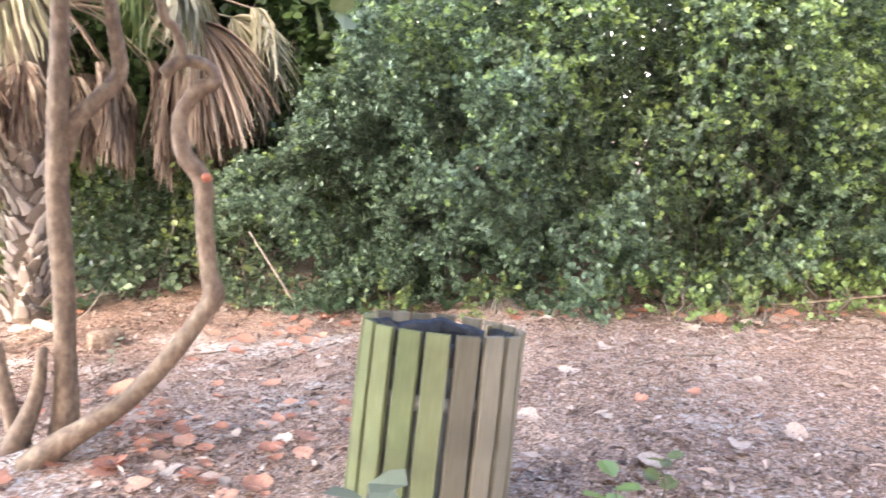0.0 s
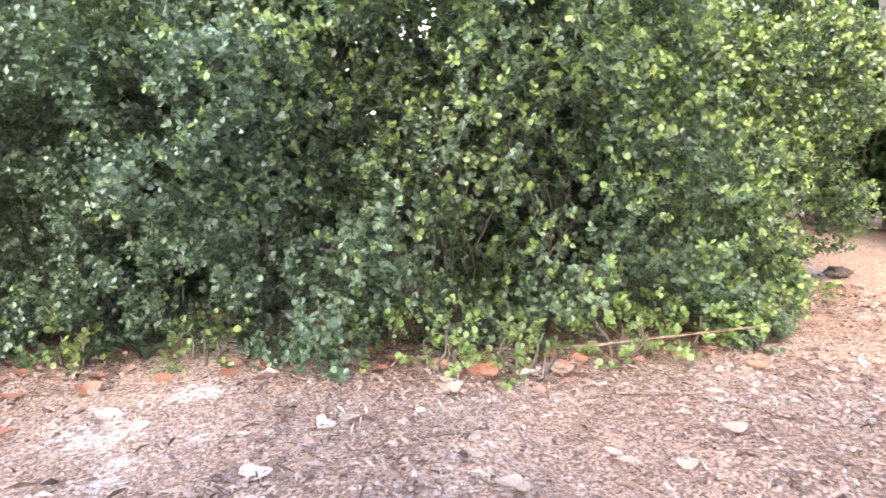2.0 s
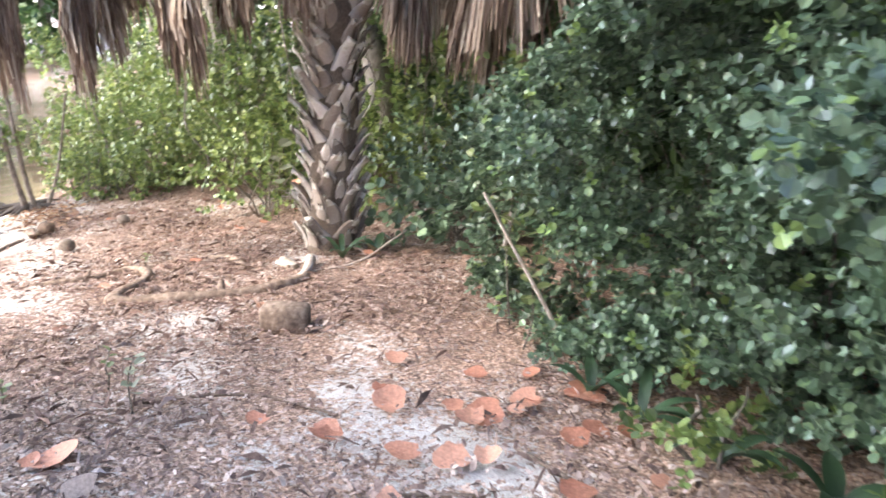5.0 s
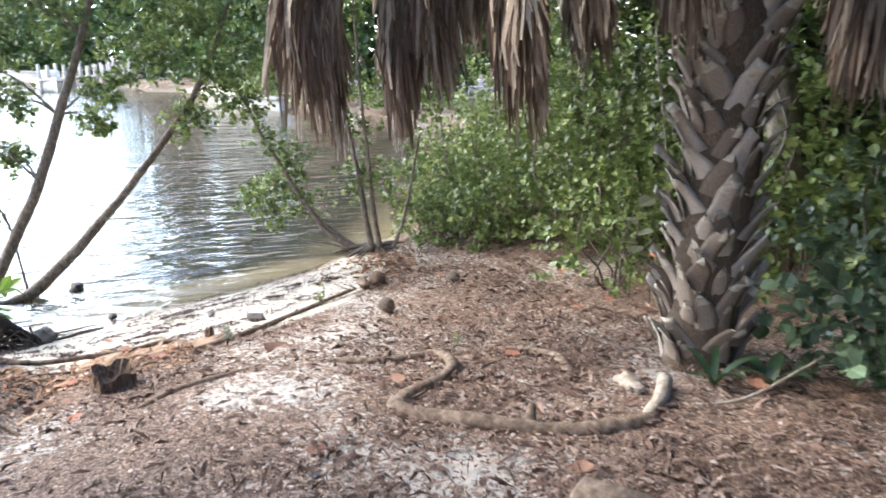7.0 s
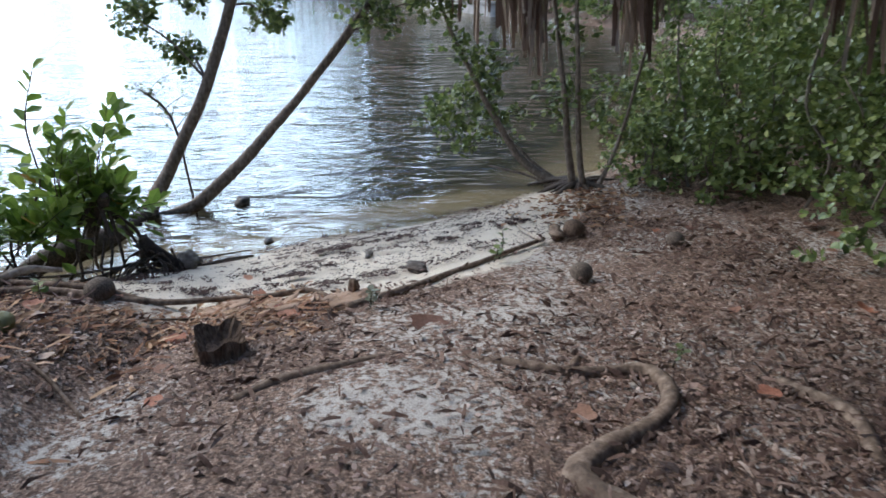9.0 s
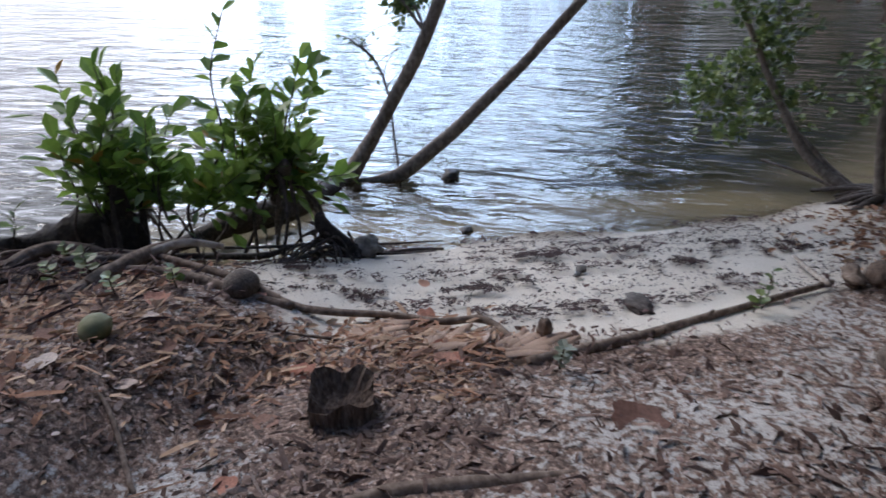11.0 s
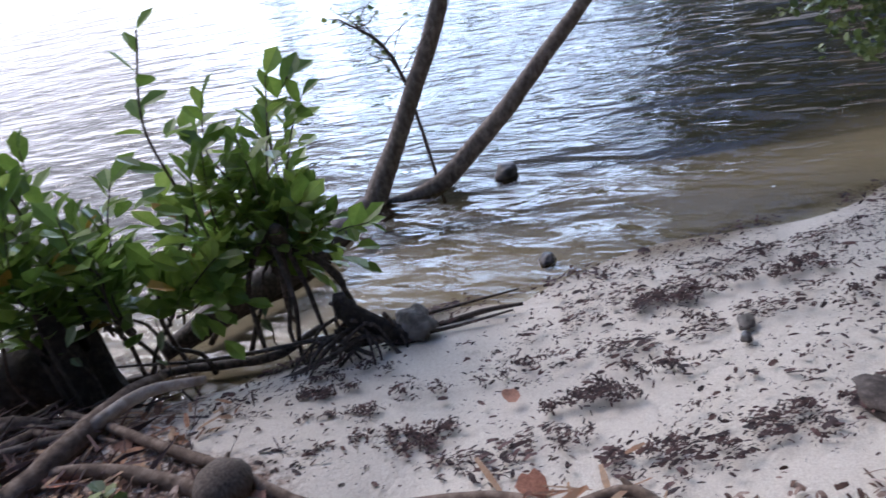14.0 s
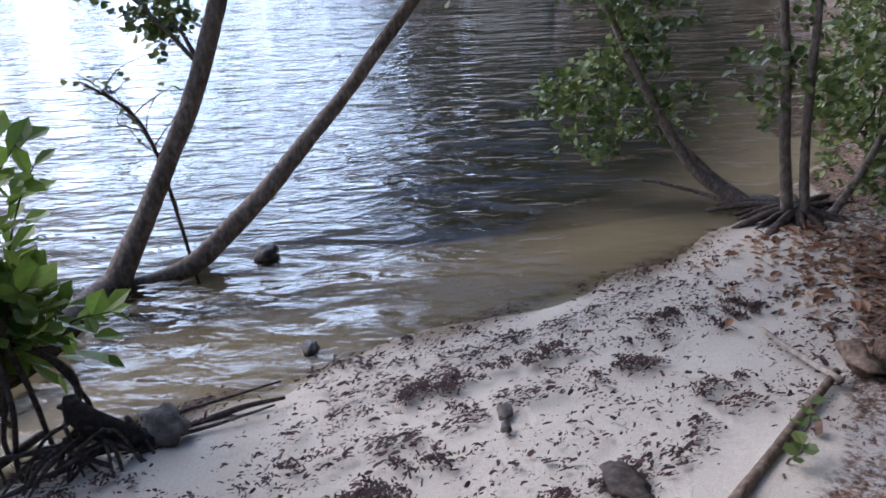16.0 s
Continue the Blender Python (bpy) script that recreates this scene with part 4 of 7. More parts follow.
def dock():
    t = thing("dock", "weathered grey timber dock with upright pilings over the water", "dock", place=(-67, -3.5, W))
    turn = -0.35
    part("deck", box(15.0, 2.0, 0.16, (0, 0, 0.75), turn, 0.02), M_DOCK, t)
    for i in range(14):
        for sgn in (-1, 1):
            u, v = -7.2 + i * 1.1, sgn * 0.95
            x, y = u * math.cos(turn) - v * math.sin(turn), u * math.sin(turn) + v * math.cos(turn)
            part("piling", tube([(x, y, -1.5, 0.15), (x, y, 0.5, 0.14), (x, y, RNG.uniform(1.6, 2.1), 0.13)], 7, 0.6, 0.03), M_DOCK, t)


dock()


def boat(x, y, turn):
    t = thing("boat", "small white motorboat moored at the far dock", "boat", place=(x, y, W))
    t.rotation_euler = (0, 0, turn)
    s = Shape()
    rings = []
    for u in np.linspace(-3, 3, 13):
        w = 1.05 * (1 - max(0, u / 3.0) ** 2.2)
        rise = 0.25 * max(0, u / 3) ** 2
        rings.append([(u, -w, 0.75 + rise), (u, -w * 0.85, 0.15 + rise * 0.5), (u, 0, -0.25), (u, w * 0.85, 0.15 + rise * 0.5), (u, w, 0.75 + rise), (u, w * 0.8, 0.7 + rise), (u, 0, 0.55), (u, -w * 0.8, 0.7 + rise)])
    v = np.array(rings).reshape(-1, 3)
    s.add(v, [(i * 8 + j, i * 8 + (j + 1) % 8, (i + 1) * 8 + (j + 1) % 8, (i + 1) * 8 + j) for i in range(12) for j in range(8)] + [tuple(range(7, -1, -1))])
    part("hull", s, M_BOAT, t)
    part("cabin", box(1.6, 1.3, 0.9, (-0.2, 0, 0.56), 0, 0.12), M_BOAT, t)


boat(-96, -20.5, 0.5)
boat(-62.5, -6.5, 0.3)


def thin_sapling(x, y, height, lean, label="thin pale sapling with few leaves in the undergrowth"):
    z = ground_at(x, y)
    t = thing("sapling", label, "sapling", "thin saplings by the cove", (x, y, z))
    pts = limb_points((0, 0, -0.05), (lean[0], lean[1], height), 0.018, 0.006, 6, 0.12)
    part("stem", tube(pts, 7, 0.1, 0.06), M_BARK_PALE, t)
    line = curve(pts, 0.05)[:, :3]
    pick = line[RNG.integers(len(line) // 3, len(line), 26)]
    hd = RNG.normal(size=pick.shape) + np.array([0, 0, 0.3])
    for a, b in list(zip(pick, hd))[:7]:
        e = a + unit(b) * 0.28
        part("twig", tube([(*a, 0.005), (*((a + e) / 2 + np.array([0, 0, 0.03])), 0.004), (*e, 0.002)], 5, 0.08), M_TWIG, t)
    part("foliage", leaves("foliage", *sprigs(pick, hd, 6, 0.32, 0.075), M_SCRUB), None, t)


for x, y, h, lx, ly in ((-5.0, 8.75, 2.4, 0.2, 0.1), (-6.3, 9.3, 2.8, -0.3, 0.1), (-3.3, 8.8, 2.2, 0.3, -0.1), (-2.55, 8.15, 1.5, 0.1, 0.1), (-8.3, 8.75, 2.5, 0.25, -0.2), (-7.1, 9.6, 2.7, -0.2, -0.2), (-9.4, 8.15, 2.0, -0.2, -0.3)):
    thin_sapling(x, y, h, (lx, ly))

# shrubs out of view, added to keep level light off the hedge foot
for x, y, h, r in ((6.6, -2.6, 4.4, 1.7), (4.2, -4.4, 4.6, 1.8), (1.4, -5.2, 4.6, 1.8), (-1.8, -5.6, 4.6, 1.8), (8.2, 0.2, 4.4, 1.7)):
    shrub(x, y, h, r, 1900, 0.2, M_TREE_LEAF, "unseen tall dark shrub added to block low light", "shrubs round the clearing")

# ---- the litter bin ----


def litter_bin():
    x, y = 0.0, 2.90
    z = ground_at(x, y) - 0.02
    t = thing("litter_bin", "round slatted wooden bin, partly green with algae, black bag inside", "litter bin", place=(x, y, z))
    t.rotation_euler = (radians(-7.5), radians(5.0), 0)
    h, r, n = 0.88, 0.335, 18

    def slat(width, seed):
        bm = bmesh.new()
        bmesh.ops.create_cube(bm, size=1)
        bmesh.ops.subdivide_edges(bm, edges=[e for e in bm.edges if abs(e.verts[0].co.z - e.verts[1].co.z) > 0.5], cuts=5)
        for v in bm.verts:
            v.co = Vector((v.co.x * width, v.co.y * 0.024, (v.co.z + 0.5) * h))
            v.co.y += 0.002 * math.sin(v.co.z * 9 + seed)
            v.co.x += 0.0015 * math.sin(v.co.z * 14 + seed * 2)
        bmesh.ops.bevel(bm, geom=[e for e in bm.edges], offset=0.003, segments=1, affect="EDGES")
        me = bpy.data.meshes.new("slat")
        bm.to_mesh(me)
        bm.free()
        return me

    plain, mossy = [slat(0.094, k) for k in range(3)], [slat(0.094, k + 5) for k in range(3)]
    for me in plain:
        me.materials.append(M_SLAT)
    for me in mossy:
        me.materials.append(M_SLAT_ALGAE)
    for i in range(n):
        a = 2 * math.pi * i / n + 0.09
        me = (mossy if 2.6 < a % (2 * math.pi) < 4.95 else plain)[i % 3]
        m = Matrix.Translation((r * math.cos(a), r * math.sin(a), RNG.uniform(-0.006, 0.006))) @ Matrix.Rotation(a + math.pi / 2, 4, "Z") @ Matrix.Rotation(radians(RNG.uniform(-0.5, 0.5)), 4, "Y")
        s = part("slat", me, None, t, at=m)
        for zz in (0.60, 0.16):
            b = Shape()
            ring = [(0.009 * math.cos(q), -0.0175, zz + 0.009 * math.sin(q)) for q in np.linspace(0, 2 * math.pi, 8, endpoint=False)]
            ring2 = [(0.6 * p[0], -0.0215, zz + 0.6 * (p[2] - zz)) for p in ring]
            b.add(ring + ring2, [(k, (k + 1) % 8, 8 + (k + 1) % 8, 8 + k) for k in range(8)] + [tuple(range(8, 16))])
            bo = part("bolt", b, M_METAL, s, "galvanised bolt head")
            bo.matrix_basis = Matrix.Rotation(math.pi, 4, "Z")

    def hoop(radius, z0, z1, thick):
        s = Shape()
        k = 36
        v = []
        for q in np.linspace(0, 2 * math.pi, k, endpoint=False):
            for rr, zz in ((radius, z0), (radius, z1), (radius - thick, z1), (radius - thick, z0)):
                v.append((rr * math.cos(q), rr * math.sin(q), zz))
        return s.add(v, [(i * 4 + j, i * 4 + (j + 1) % 4, ((i + 1) % k) * 4 + (j + 1) % 4, ((i + 1) % k) * 4 + j) for i in range(k) for j in range(4)])

    part("hoop", hoop(r - 0.014, 0.57, 0.63, 0.008), M_METAL, t)
    part("hoop", hoop(r - 0.014, 0.13, 0.19, 0.008), M_METAL, t)
    part("liner", hoop(r - 0.035, 0.02, 0.76, 0.006), M_LINER, t, "grey inner liner showing between the slats")
    s = Shape()
    k = 60
    v = []
    prof = [(0.272, 0.50), (0.275, 0.74), (0.283, 0.83), (0.296, 0.852), (0.304, 0.835), (0.303, 0.76)]
    prof = [(0.02, 0.40), (0.18, 0.42)] + prof
    for i, q in enumerate(np.linspace(0, 2 * math.pi, k, endpoint=False)):
        for j, (rr, zz) in enumerate(prof):
            w = 0.006 * math.sin(q * 17) + 0.005 * math.sin(q * 29 + 1)
            v.append(((rr + w) * math.cos(q), (rr + w) * math.sin(q), zz + (0.012 * math.sin(q * 5) + 0.006 * math.sin(13 * q)) * (j > 2)))
    m = len(prof)
    s.add(v, [(i * m + j, ((i + 1) % k) * m + j, ((i + 1) % k) * m + j + 1, i * m + j + 1) for i in range(k) for j in range(m - 1)])
    part("bag", s, M_BAG, t, "crumpled black plastic bag folded over the rim")
    a = 0.75
    band = [(0.27 * math.cos(a), 0.27 * math.sin(a), 0.79, 0.007), (0.288 * math.cos(a), 0.288 * math.sin(a), 0.862, 0.007), (0.314 * math.cos(a), 0.314 * math.sin(a), 0.845, 0.007)]
    part("band", tube(band, 6, 0.01, 0.02), M_BAND, t, "tan band holding the bag")


litter_bin()

# ---- the sea grape beside the bin ----


def sea_grape():
    k = 1.07
    t = thing("sea_grape_tree", "sea grape tree with smooth brown stems twisting from one base", "tree", place=(-2.0, 4.05, -0.34))

    def at(points):
        return [(p[0] * k + 2.0, p[1] * k - 4.05, 1.5 + (p[2] - 1.5) * k + 0.34, r) for p, r in points]

    part("stem", tube(at([((-1.98, 3.82, -0.26), 0.10), ((-1.95, 3.83, 0.1), 0.068), ((-1.94, 3.84, 0.45), 0.060), ((-1.94, 3.84, 0.96), 0.060), ((-1.93, 3.84, 1.40), 0.056),
                          ((-1.90, 3.86, 1.83), 0.054), ((-1.89, 3.87, 2.2), 0.05), ((-1.9, 3.9, 2.9), 0.045)]), 12, 0.05, 0.05), M_BARK_SEAGRAPE, t)
    part("stem", tube(at([((-1.91, 3.86, 1.30), 0.045), ((-1.86, 3.88, 1.48), 0.047), ((-1.74, 3.95, 1.64), 0.045), ((-1.66, 4.0, 1.76), 0.046), ((-1.67, 3.99, 1.96), 0.042), ((-1.68, 3.98, 2.3), 0.04), ((-1.6, 4.0, 2.9), 0.035)]), 12, 0.05, 0.06), M_BARK_SEAGRAPE, t)
    b = part("stem", tube(at([((-1.98, 3.46, -0.22), 0.085), ((-1.85, 3.49, -0.11), 0.075), ((-1.70, 3.55, -0.02), 0.062), ((-1.53, 3.63, 0.09), 0.055), ((-1.34, 3.71, 0.30), 0.051), ((-1.20, 3.78, 0.50), 0.050),
                              ((-1.13, 3.81, 0.61), 0.062), ((-1.15, 3.80, 0.74), 0.05), ((-1.17, 3.79, 0.99), 0.050), ((-1.17, 3.79, 1.22), 0.056), ((-1.245, 3.75, 1.36), 0.052), ((-1.26, 3.75, 1.54), 0.043),
                              ((-1.19, 3.78, 1.67), 0.046), ((-1.10, 3.82, 1.73), 0.044), ((-1.14, 3.81, 1.80), 0.036), ((-1.24, 3.77, 1.82), 0.032), ((-1.33, 3.72, 1.75), 0.032)]), 12, 0.03, 0.05), M_BARK_SEAGRAPE, t)
    scar = tube(at([((-1.135, 3.745, 1.24), 0.03), ((-1.125, 3.735, 1.24), 0.026)]), 10, 0.008, 0.05)
    part("cut_scar", scar, M_SCAR, b, "orange-red scar of a sawn branch")
    part("stem", tube(at([((-1.33, 3.72, 1.75), 0.034), ((-1.25, 3.76, 1.85), 0.028), ((-1.27, 3.74, 1.97), 0.026), ((-1.33, 3.72, 2.1), 0.026), ((-1.4, 3.7, 2.9), 0.022)]), 10, 0.03, 0.05), M_BARK_SEAGRAPE, t)
    part("stem", tube(at([((-2.02, 3.75, 0.32), 0.028), ((-2.06, 3.72, 0.05), 0.045), ((-2.16, 3.66, -0.2), 0.07), ((-2.3, 3.6, -0.36), 0.06)]), 10, 0.04, 0.05), M_BARK_SEAGRAPE, t)
    part("stem", tube(at([((-2.24, 3.72, 0.35), 0.03), ((-2.2, 3.72, 0.0), 0.045), ((-2.12, 3.7, -0.28), 0.06)]), 10, 0.04, 0.05), M_BARK_SEAGRAPE, t)
    part("branch", tube(at([((-2.5, 3.9, 2.0), 0.010), ((-1.8, 3.6, 2.12), 0.012), ((-1.0, 3.4, 2.13), 0.009), ((-0.6, 3.3, 2.15), 0.006)]), 7, 0.05, 0.05), M_BARK_SEAGRAPE, t)
    o = np.array([(-0.62, 3.35, 2.06), (-0.35, 3.3, 2.2), (-1.0, 3.4, 2.35), (-2.3, 3.6, 2.3)]) * k + np.array([2.0, -4.05, 0.24])
    part("foliage", leaves("foliage", *sprigs(o, np.array([(1, -0.2, -0.3)] * 4), 4, 0.25, 0.16), M_SEEDLING), None, t, "large rounded leaves")


sea_grape()

# ---- the cabbage palm ----


def palm():
    x, y = -4.48, 8.08
    z = ground_at(x, y)
    t = thing("cabbage_palm", "cabbage palm with criss-crossed leaf bases and hanging dead fronds", "palm tree", place=(x, y, z))
    top = np.array([0.16, 0.0, 3.6])

    def centre(h):
        f = h / 3.6
        return np.array([top[0] * f, top[1] * f, h])

    part("trunk", tube([(*centre(h), r) for h, r in ((-0.1, 0.25), (0.15, 0.22), (0.5, 0.20), (1.2, 0.20), (2.2, 0.21), (3.1, 0.23), (3.6, 0.18))], 16, 0.08, 0.05), M_PALM_CORE, t)

    def boot(seed):
        """A split leaf base: two prongs from a broad foot, curving outward, with a pale cut end."""
        s, cap = Shape(), Shape()
        rnd = random.Random(seed)
        n = 7
        v = []
        for i in range(n):
            f = i / (n - 1)
            w = 0.070 * (1 - 0.10 * f - 0.52 * f * f) + 0.008 * math.sin(5 * f + seed)
            zz, out = 0.25 * f, 0.006 + 0.05 * f + 0.075 * f * f
            thick = 0.016 * (1 - 0.35 * f)
            for cx, cy in ((-1, 0), (-0.5, 0.7), (0, 1), (0.5, 0.7), (1, 0), (0, -0.4)):
                v.append((cx * w + 0.015 * math.sin(3 * f + seed) + 0.005 * rnd.uniform(-1, 1), -(out + cy * thick + 0.004 * rnd.uniform(-1, 1)), zz + (0.03 * rnd.uniform(-1, 0.6) if i == n - 1 else 0.006 * rnd.uniform(-1, 1))))
        s.add(v, [(i * 6 + j, i * 6 + (j + 1) % 6, (i + 1) * 6 + (j + 1) % 6, (i + 1) * 6 + j) for i in range(n - 1) for j in range(6)] + [tuple((n - 1) * 6 + j for j in range(6))])
        me = s.mesh("leaf_base", M_BOOT)
        me.materials.append(M_BOOT_CUT)
        me.polygons[-1].material_index = 1
        for q in list(me.polygons)[-13:-1]:
            q.material_index = 1 if rnd.random() < 0.45 else 0
        return me

    kinds = [boot(k) for k in range(7)]
    rows = 21
    for i in range(rows):
        h = 0.03 + i * 0.118
        for j in range(9):
            a = 2 * math.pi * (j + 0.5 * (i % 2)) / 9 + 0.10 * i + RNG.uniform(-0.10, 0.10)
            c = centre(h)
            lean = 0.34 if (i + j) % 2 else -0.34
            r = 0.178 + 0.03 * (i < 2)
            m = Matrix.Translation(c + np.array([r * math.cos(a), r * math.sin(a), RNG.uniform(-0.03, 0.03)])) @ Matrix.Rotation(a + math.pi / 2, 4, "Z") @ Matrix.Rotation(lean + RNG.uniform(-0.12, 0.12), 4, "Y") @ Matrix.Rotation(radians(RNG.uniform(-6, 9)), 4, "X") @ Matrix.Scale(RNG.uniform(0.75, 1.2), 4)
            part("leaf_base", kinds[(i * 3 + j) % 7], None, t, at=m)

    def frond(hub, reach, width, strips, seed, material=M_FROND, label=""):
        """A dead fan leaf: a stalk from the crown and a bunch of narrow blades that hang down."""
        rnd = np.random.default_rng(seed)
        hub = np.asarray(hub, float)
        start = centre(3.35) + np.array([0.1 * rnd.uniform(-1, 1), 0.1 * rnd.uniform(-1, 1), 0.1])
        mid = (start + hub) / 2 + np.array([0, 0, 0.28])
        f = part("frond", tube([(*start, 0.022), (*mid, 0.018), (*hub, 0.012)], 6, 0.1, 0.05), M_FROND, t, label)
        n = strips
        seg = 6
        out = unit(np.array([hub[0] - start[0], hub[1] - start[1], 0]))
        side = np.array([-out[1], out[0], 0])
        u = rnd.uniform(-1, 1, n)
        ln = reach * rnd.uniform(0.45, 1.05, n) * (1 - 0.35 * np.abs(u) ** 2)
        dep = rnd.uniform(-1, 1, n)
        v = np.zeros((n, seg + 1, 2, 3))
        for k in range(seg + 1):
            q = k / seg
            drop = ln * (q ** 1.15)
            fan = width * u * (0.2 + 0.95 * q ** 0.7)
            c = hub + side * fan[:, None] + out * (0.22 * width * dep * (0.3 + q) + 0.10 * math.sin(2.2 * q))[:, None]
            c[:, 2] -= drop
            c += rnd.normal(scale=0.010, size=(n, 3)) * min(1, k)
            w = (0.017 + 0.013 * rnd.uniform(0, 1, n)) * (1.0 - 0.75 * q ** 2)
            tw = rnd.uniform(0, 3.14, n) if k == 0 else tw + rnd.normal(scale=0.25, size=n)
            d = side * np.cos(tw)[:, None] + out * np.sin(tw)[:, None]
            v[:, k, 0] = c - d * w[:, None]
            v[:, k, 1] = c + d * w[:, None]
        base = (np.arange(n) * (seg + 1) * 2)[:, None]
        k = np.arange(seg)[None] * 2
        faces = np.stack([base + k, base + k + 1, base + k + 3, base + k + 2], -1).reshape(-1, 4)
        part("blade", quads_mesh("blades", v.reshape(-1, 3), faces, material), None, f)

    def spread_fan(hub, low, high, reach, count, seed, material, label):
        """A dead fan leaf spread open sideways, its blades drooping at the ends."""
        rnd = np.random.default_rng(seed)
        hub = np.asarray(hub, float)
        start = centre(3.4)
        f = part("frond", tube([(*start, 0.02), (*((start + hub) / 2 + np.array([0, 0, 0.15])), 0.017), (*hub, 0.012)], 6, 0.1, 0.05), material, t, label)
        a = np.radians(rnd.uniform(low, high, count))
        d = np.stack([np.cos(a), rnd.normal(scale=0.25, size=count), np.sin(a)], 1)
        across = unit(np.cross(d, np.array([0, 1.0, 0]) + rnd.normal(scale=0.5, size=(count, 3))))
        ln = reach * rnd.uniform(0.55, 1.05, count)
        seg = 6
        v = np.zeros((count, seg + 1, 2, 3))
        for k in range(seg + 1):
            q = k / seg
            c = hub + d * (ln * q)[:, None]
            c[:, 2] -= 0.75 * ln * q ** 1.9
            w = 0.011 * (0.35 + 1.1 * math.sin(math.pi * min(0.95, 0.15 + 0.8 * q)))
            v[:, k, 0], v[:, k, 1] = c - across * w, c + across * w
        base = (np.arange(count) * (seg + 1) * 2)[:, None]
        k = np.arange(seg)[None] * 2
        faces = np.stack([base + k, base + k + 1, base + k + 3, base + k + 2], -1).reshape(-1, 4)
        part("blade", quads_mesh("blades", v.reshape(-1, 3), faces, material), None, f)

    spread_fan((2.0, -0.1, 3.28), -110, 10, 0.85, 130, 300, M_FROND, "bleached fan leaf spread open")
    spread_fan((1.7, 0.25, 3.15), -130, -10, 0.8, 120, 301, M_FROND, "dead brown fan leaf spread open")
    spread_fan((2.25, 0.35, 3.4), -110, 20, 0.75, 110, 302, M_FROND_DRY, "bleached fan leaf spread open")
    # hub of each hanging frond, in metres from the palm's foot, with its length
    hubs = [((-1.38, -2.08, 2.62), 1.05, 0.18), ((-1.22, -1.95, 2.66), 1.18, 0.05), ((-0.80, -1.60, 2.66), 1.12, 0.12), ((-0.85, -1.35, 2.75), 0.95, 0.15), ((-0.36, -0.96, 2.72), 1.10, 0.19),
            ((-0.48, -1.02, 2.80), 1.00, 0.13), ((0.0, -0.75, 2.78), 0.75, 0.18), ((0.55, 0.25, 2.80), 0.95, 0.24), ((0.85, 0.55, 2.85), 1.05, 0.26), ((1.15, 1.05, 2.90), 1.20, 0.26), ((1.55, 1.50, 2.95), 1.10, 0.30),
            ((1.95, 1.00, 3.05), 1.10, 0.34), ((2.35, 0.95, 3.25), 1.05, 0.38), ((1.35, 0.35, 3.0), 1.25, 0.28), ((0.95, 0.0, 2.95), 1.05, 0.26), ((-1.0, 0.6, 2.9), 0.8, 0.25), ((-1.5, -0.9, 2.85), 0.75, 0.16),
            ((0.35, -0.45, 2.9), 0.8, 0.2), ((1.75, 0.3, 3.15), 1.0, 0.34), ((0.2, 1.2, 2.9), 0.9, 0.30)]
    for i, (hub, reach, width) in enumerate(hubs):
        frond((hub[0], hub[1], hub[2] - 0.1), reach * 1.12, width * 2.3 if width < 0.2 else width * 1.15, int(130 + 620 * width), 40 + i)
    for i in range(14):
        a = i * 2.4
        r = 1.1 + 0.5 * (i % 3) / 2
        frond((0.16 + r * math.cos(a), r * math.sin(a), 3.7 + 0.28 * (i % 4)), 0.9, 0.55, 60, 120 + i, M_FROND_GREEN, "green fan leaf of the crown")
    for i, hub in enumerate(((2.5, 0.4, 3.5), (1.9, -0.3, 3.7), (0.6, -1.3, 3.6))):
        frond(hub, 1.0, 0.6, 130, 80 + i, M_FROND_DRY, "drying olive and straw fan leaf")


palm()

# the pale leaning trunk by the path
def pale_trunk():
    t = thing("pale_tree", "pale grey twin-stemmed tree leaning beside the path", "tree", place=(8.8, 8.85, 0.42))
    part("trunk", tube([(0.05, 0, -0.1, 0.19), (0, 0, 0.3, 0.15), (-0.25, 0.25, 1.7, 0.135), (-0.45, 0.55, 3.6, 0.12), (-0.6, 0.8, 5.2, 0.10)], 12, 0.12, 0.05), M_BARK_PALE, t)
    part("trunk", tube([(0.28, -0.12, -0.1, 0.15), (0.22, -0.1, 0.3, 0.11), (-0.02, 0.12, 1.7, 0.10), (-0.22, 0.42, 3.6, 0.09), (-0.35, 0.6, 5.2, 0.08)], 12, 0.12, 0.05), M_BARK_PALE, t)


pale_trunk()

# ---- logs, stumps and driftwood ----


def driftwood(name, label, category, points, material, sides=10, step=0.05, knots=0.10, lift=0.6):
    """A limb that lies on the ground: (x, y, radius[, height]) along it."""
    p0 = points[0]
    z0 = ground_at(p0[0], p0[1])
    t = thing(name, label, category, place=(p0[0], p0[1], z0))
    pts = []
    for p in points:
        h = p[3] if len(p) > 3 else 0.0
        pts.append((p[0] - p0[0], p[1] - p0[1], ground_at(p[0], p[1]) - z0 + p[2] * lift + h, p[2]))
    part("limb", tube(pts, sides, step, knots), material, t)
    if len(pts) >= 6:
        for i in (2, len(pts) - 3):
            a = RNG.uniform(0, 6.28)
            x, y, z, r = pts[i]
            part("stub", tube([(x, y, z, r * 0.75), (x + 1.4 * r * math.cos(a), y + 1.4 * r * math.sin(a), z + 0.9 * r, r * 0.5), (x + 2.3 * r * math.cos(a), y + 2.3 * r * math.sin(a), z + 1.5 * r, r * 0.32)], 7, 0.02, 0.15), material, t)
    return t, z0


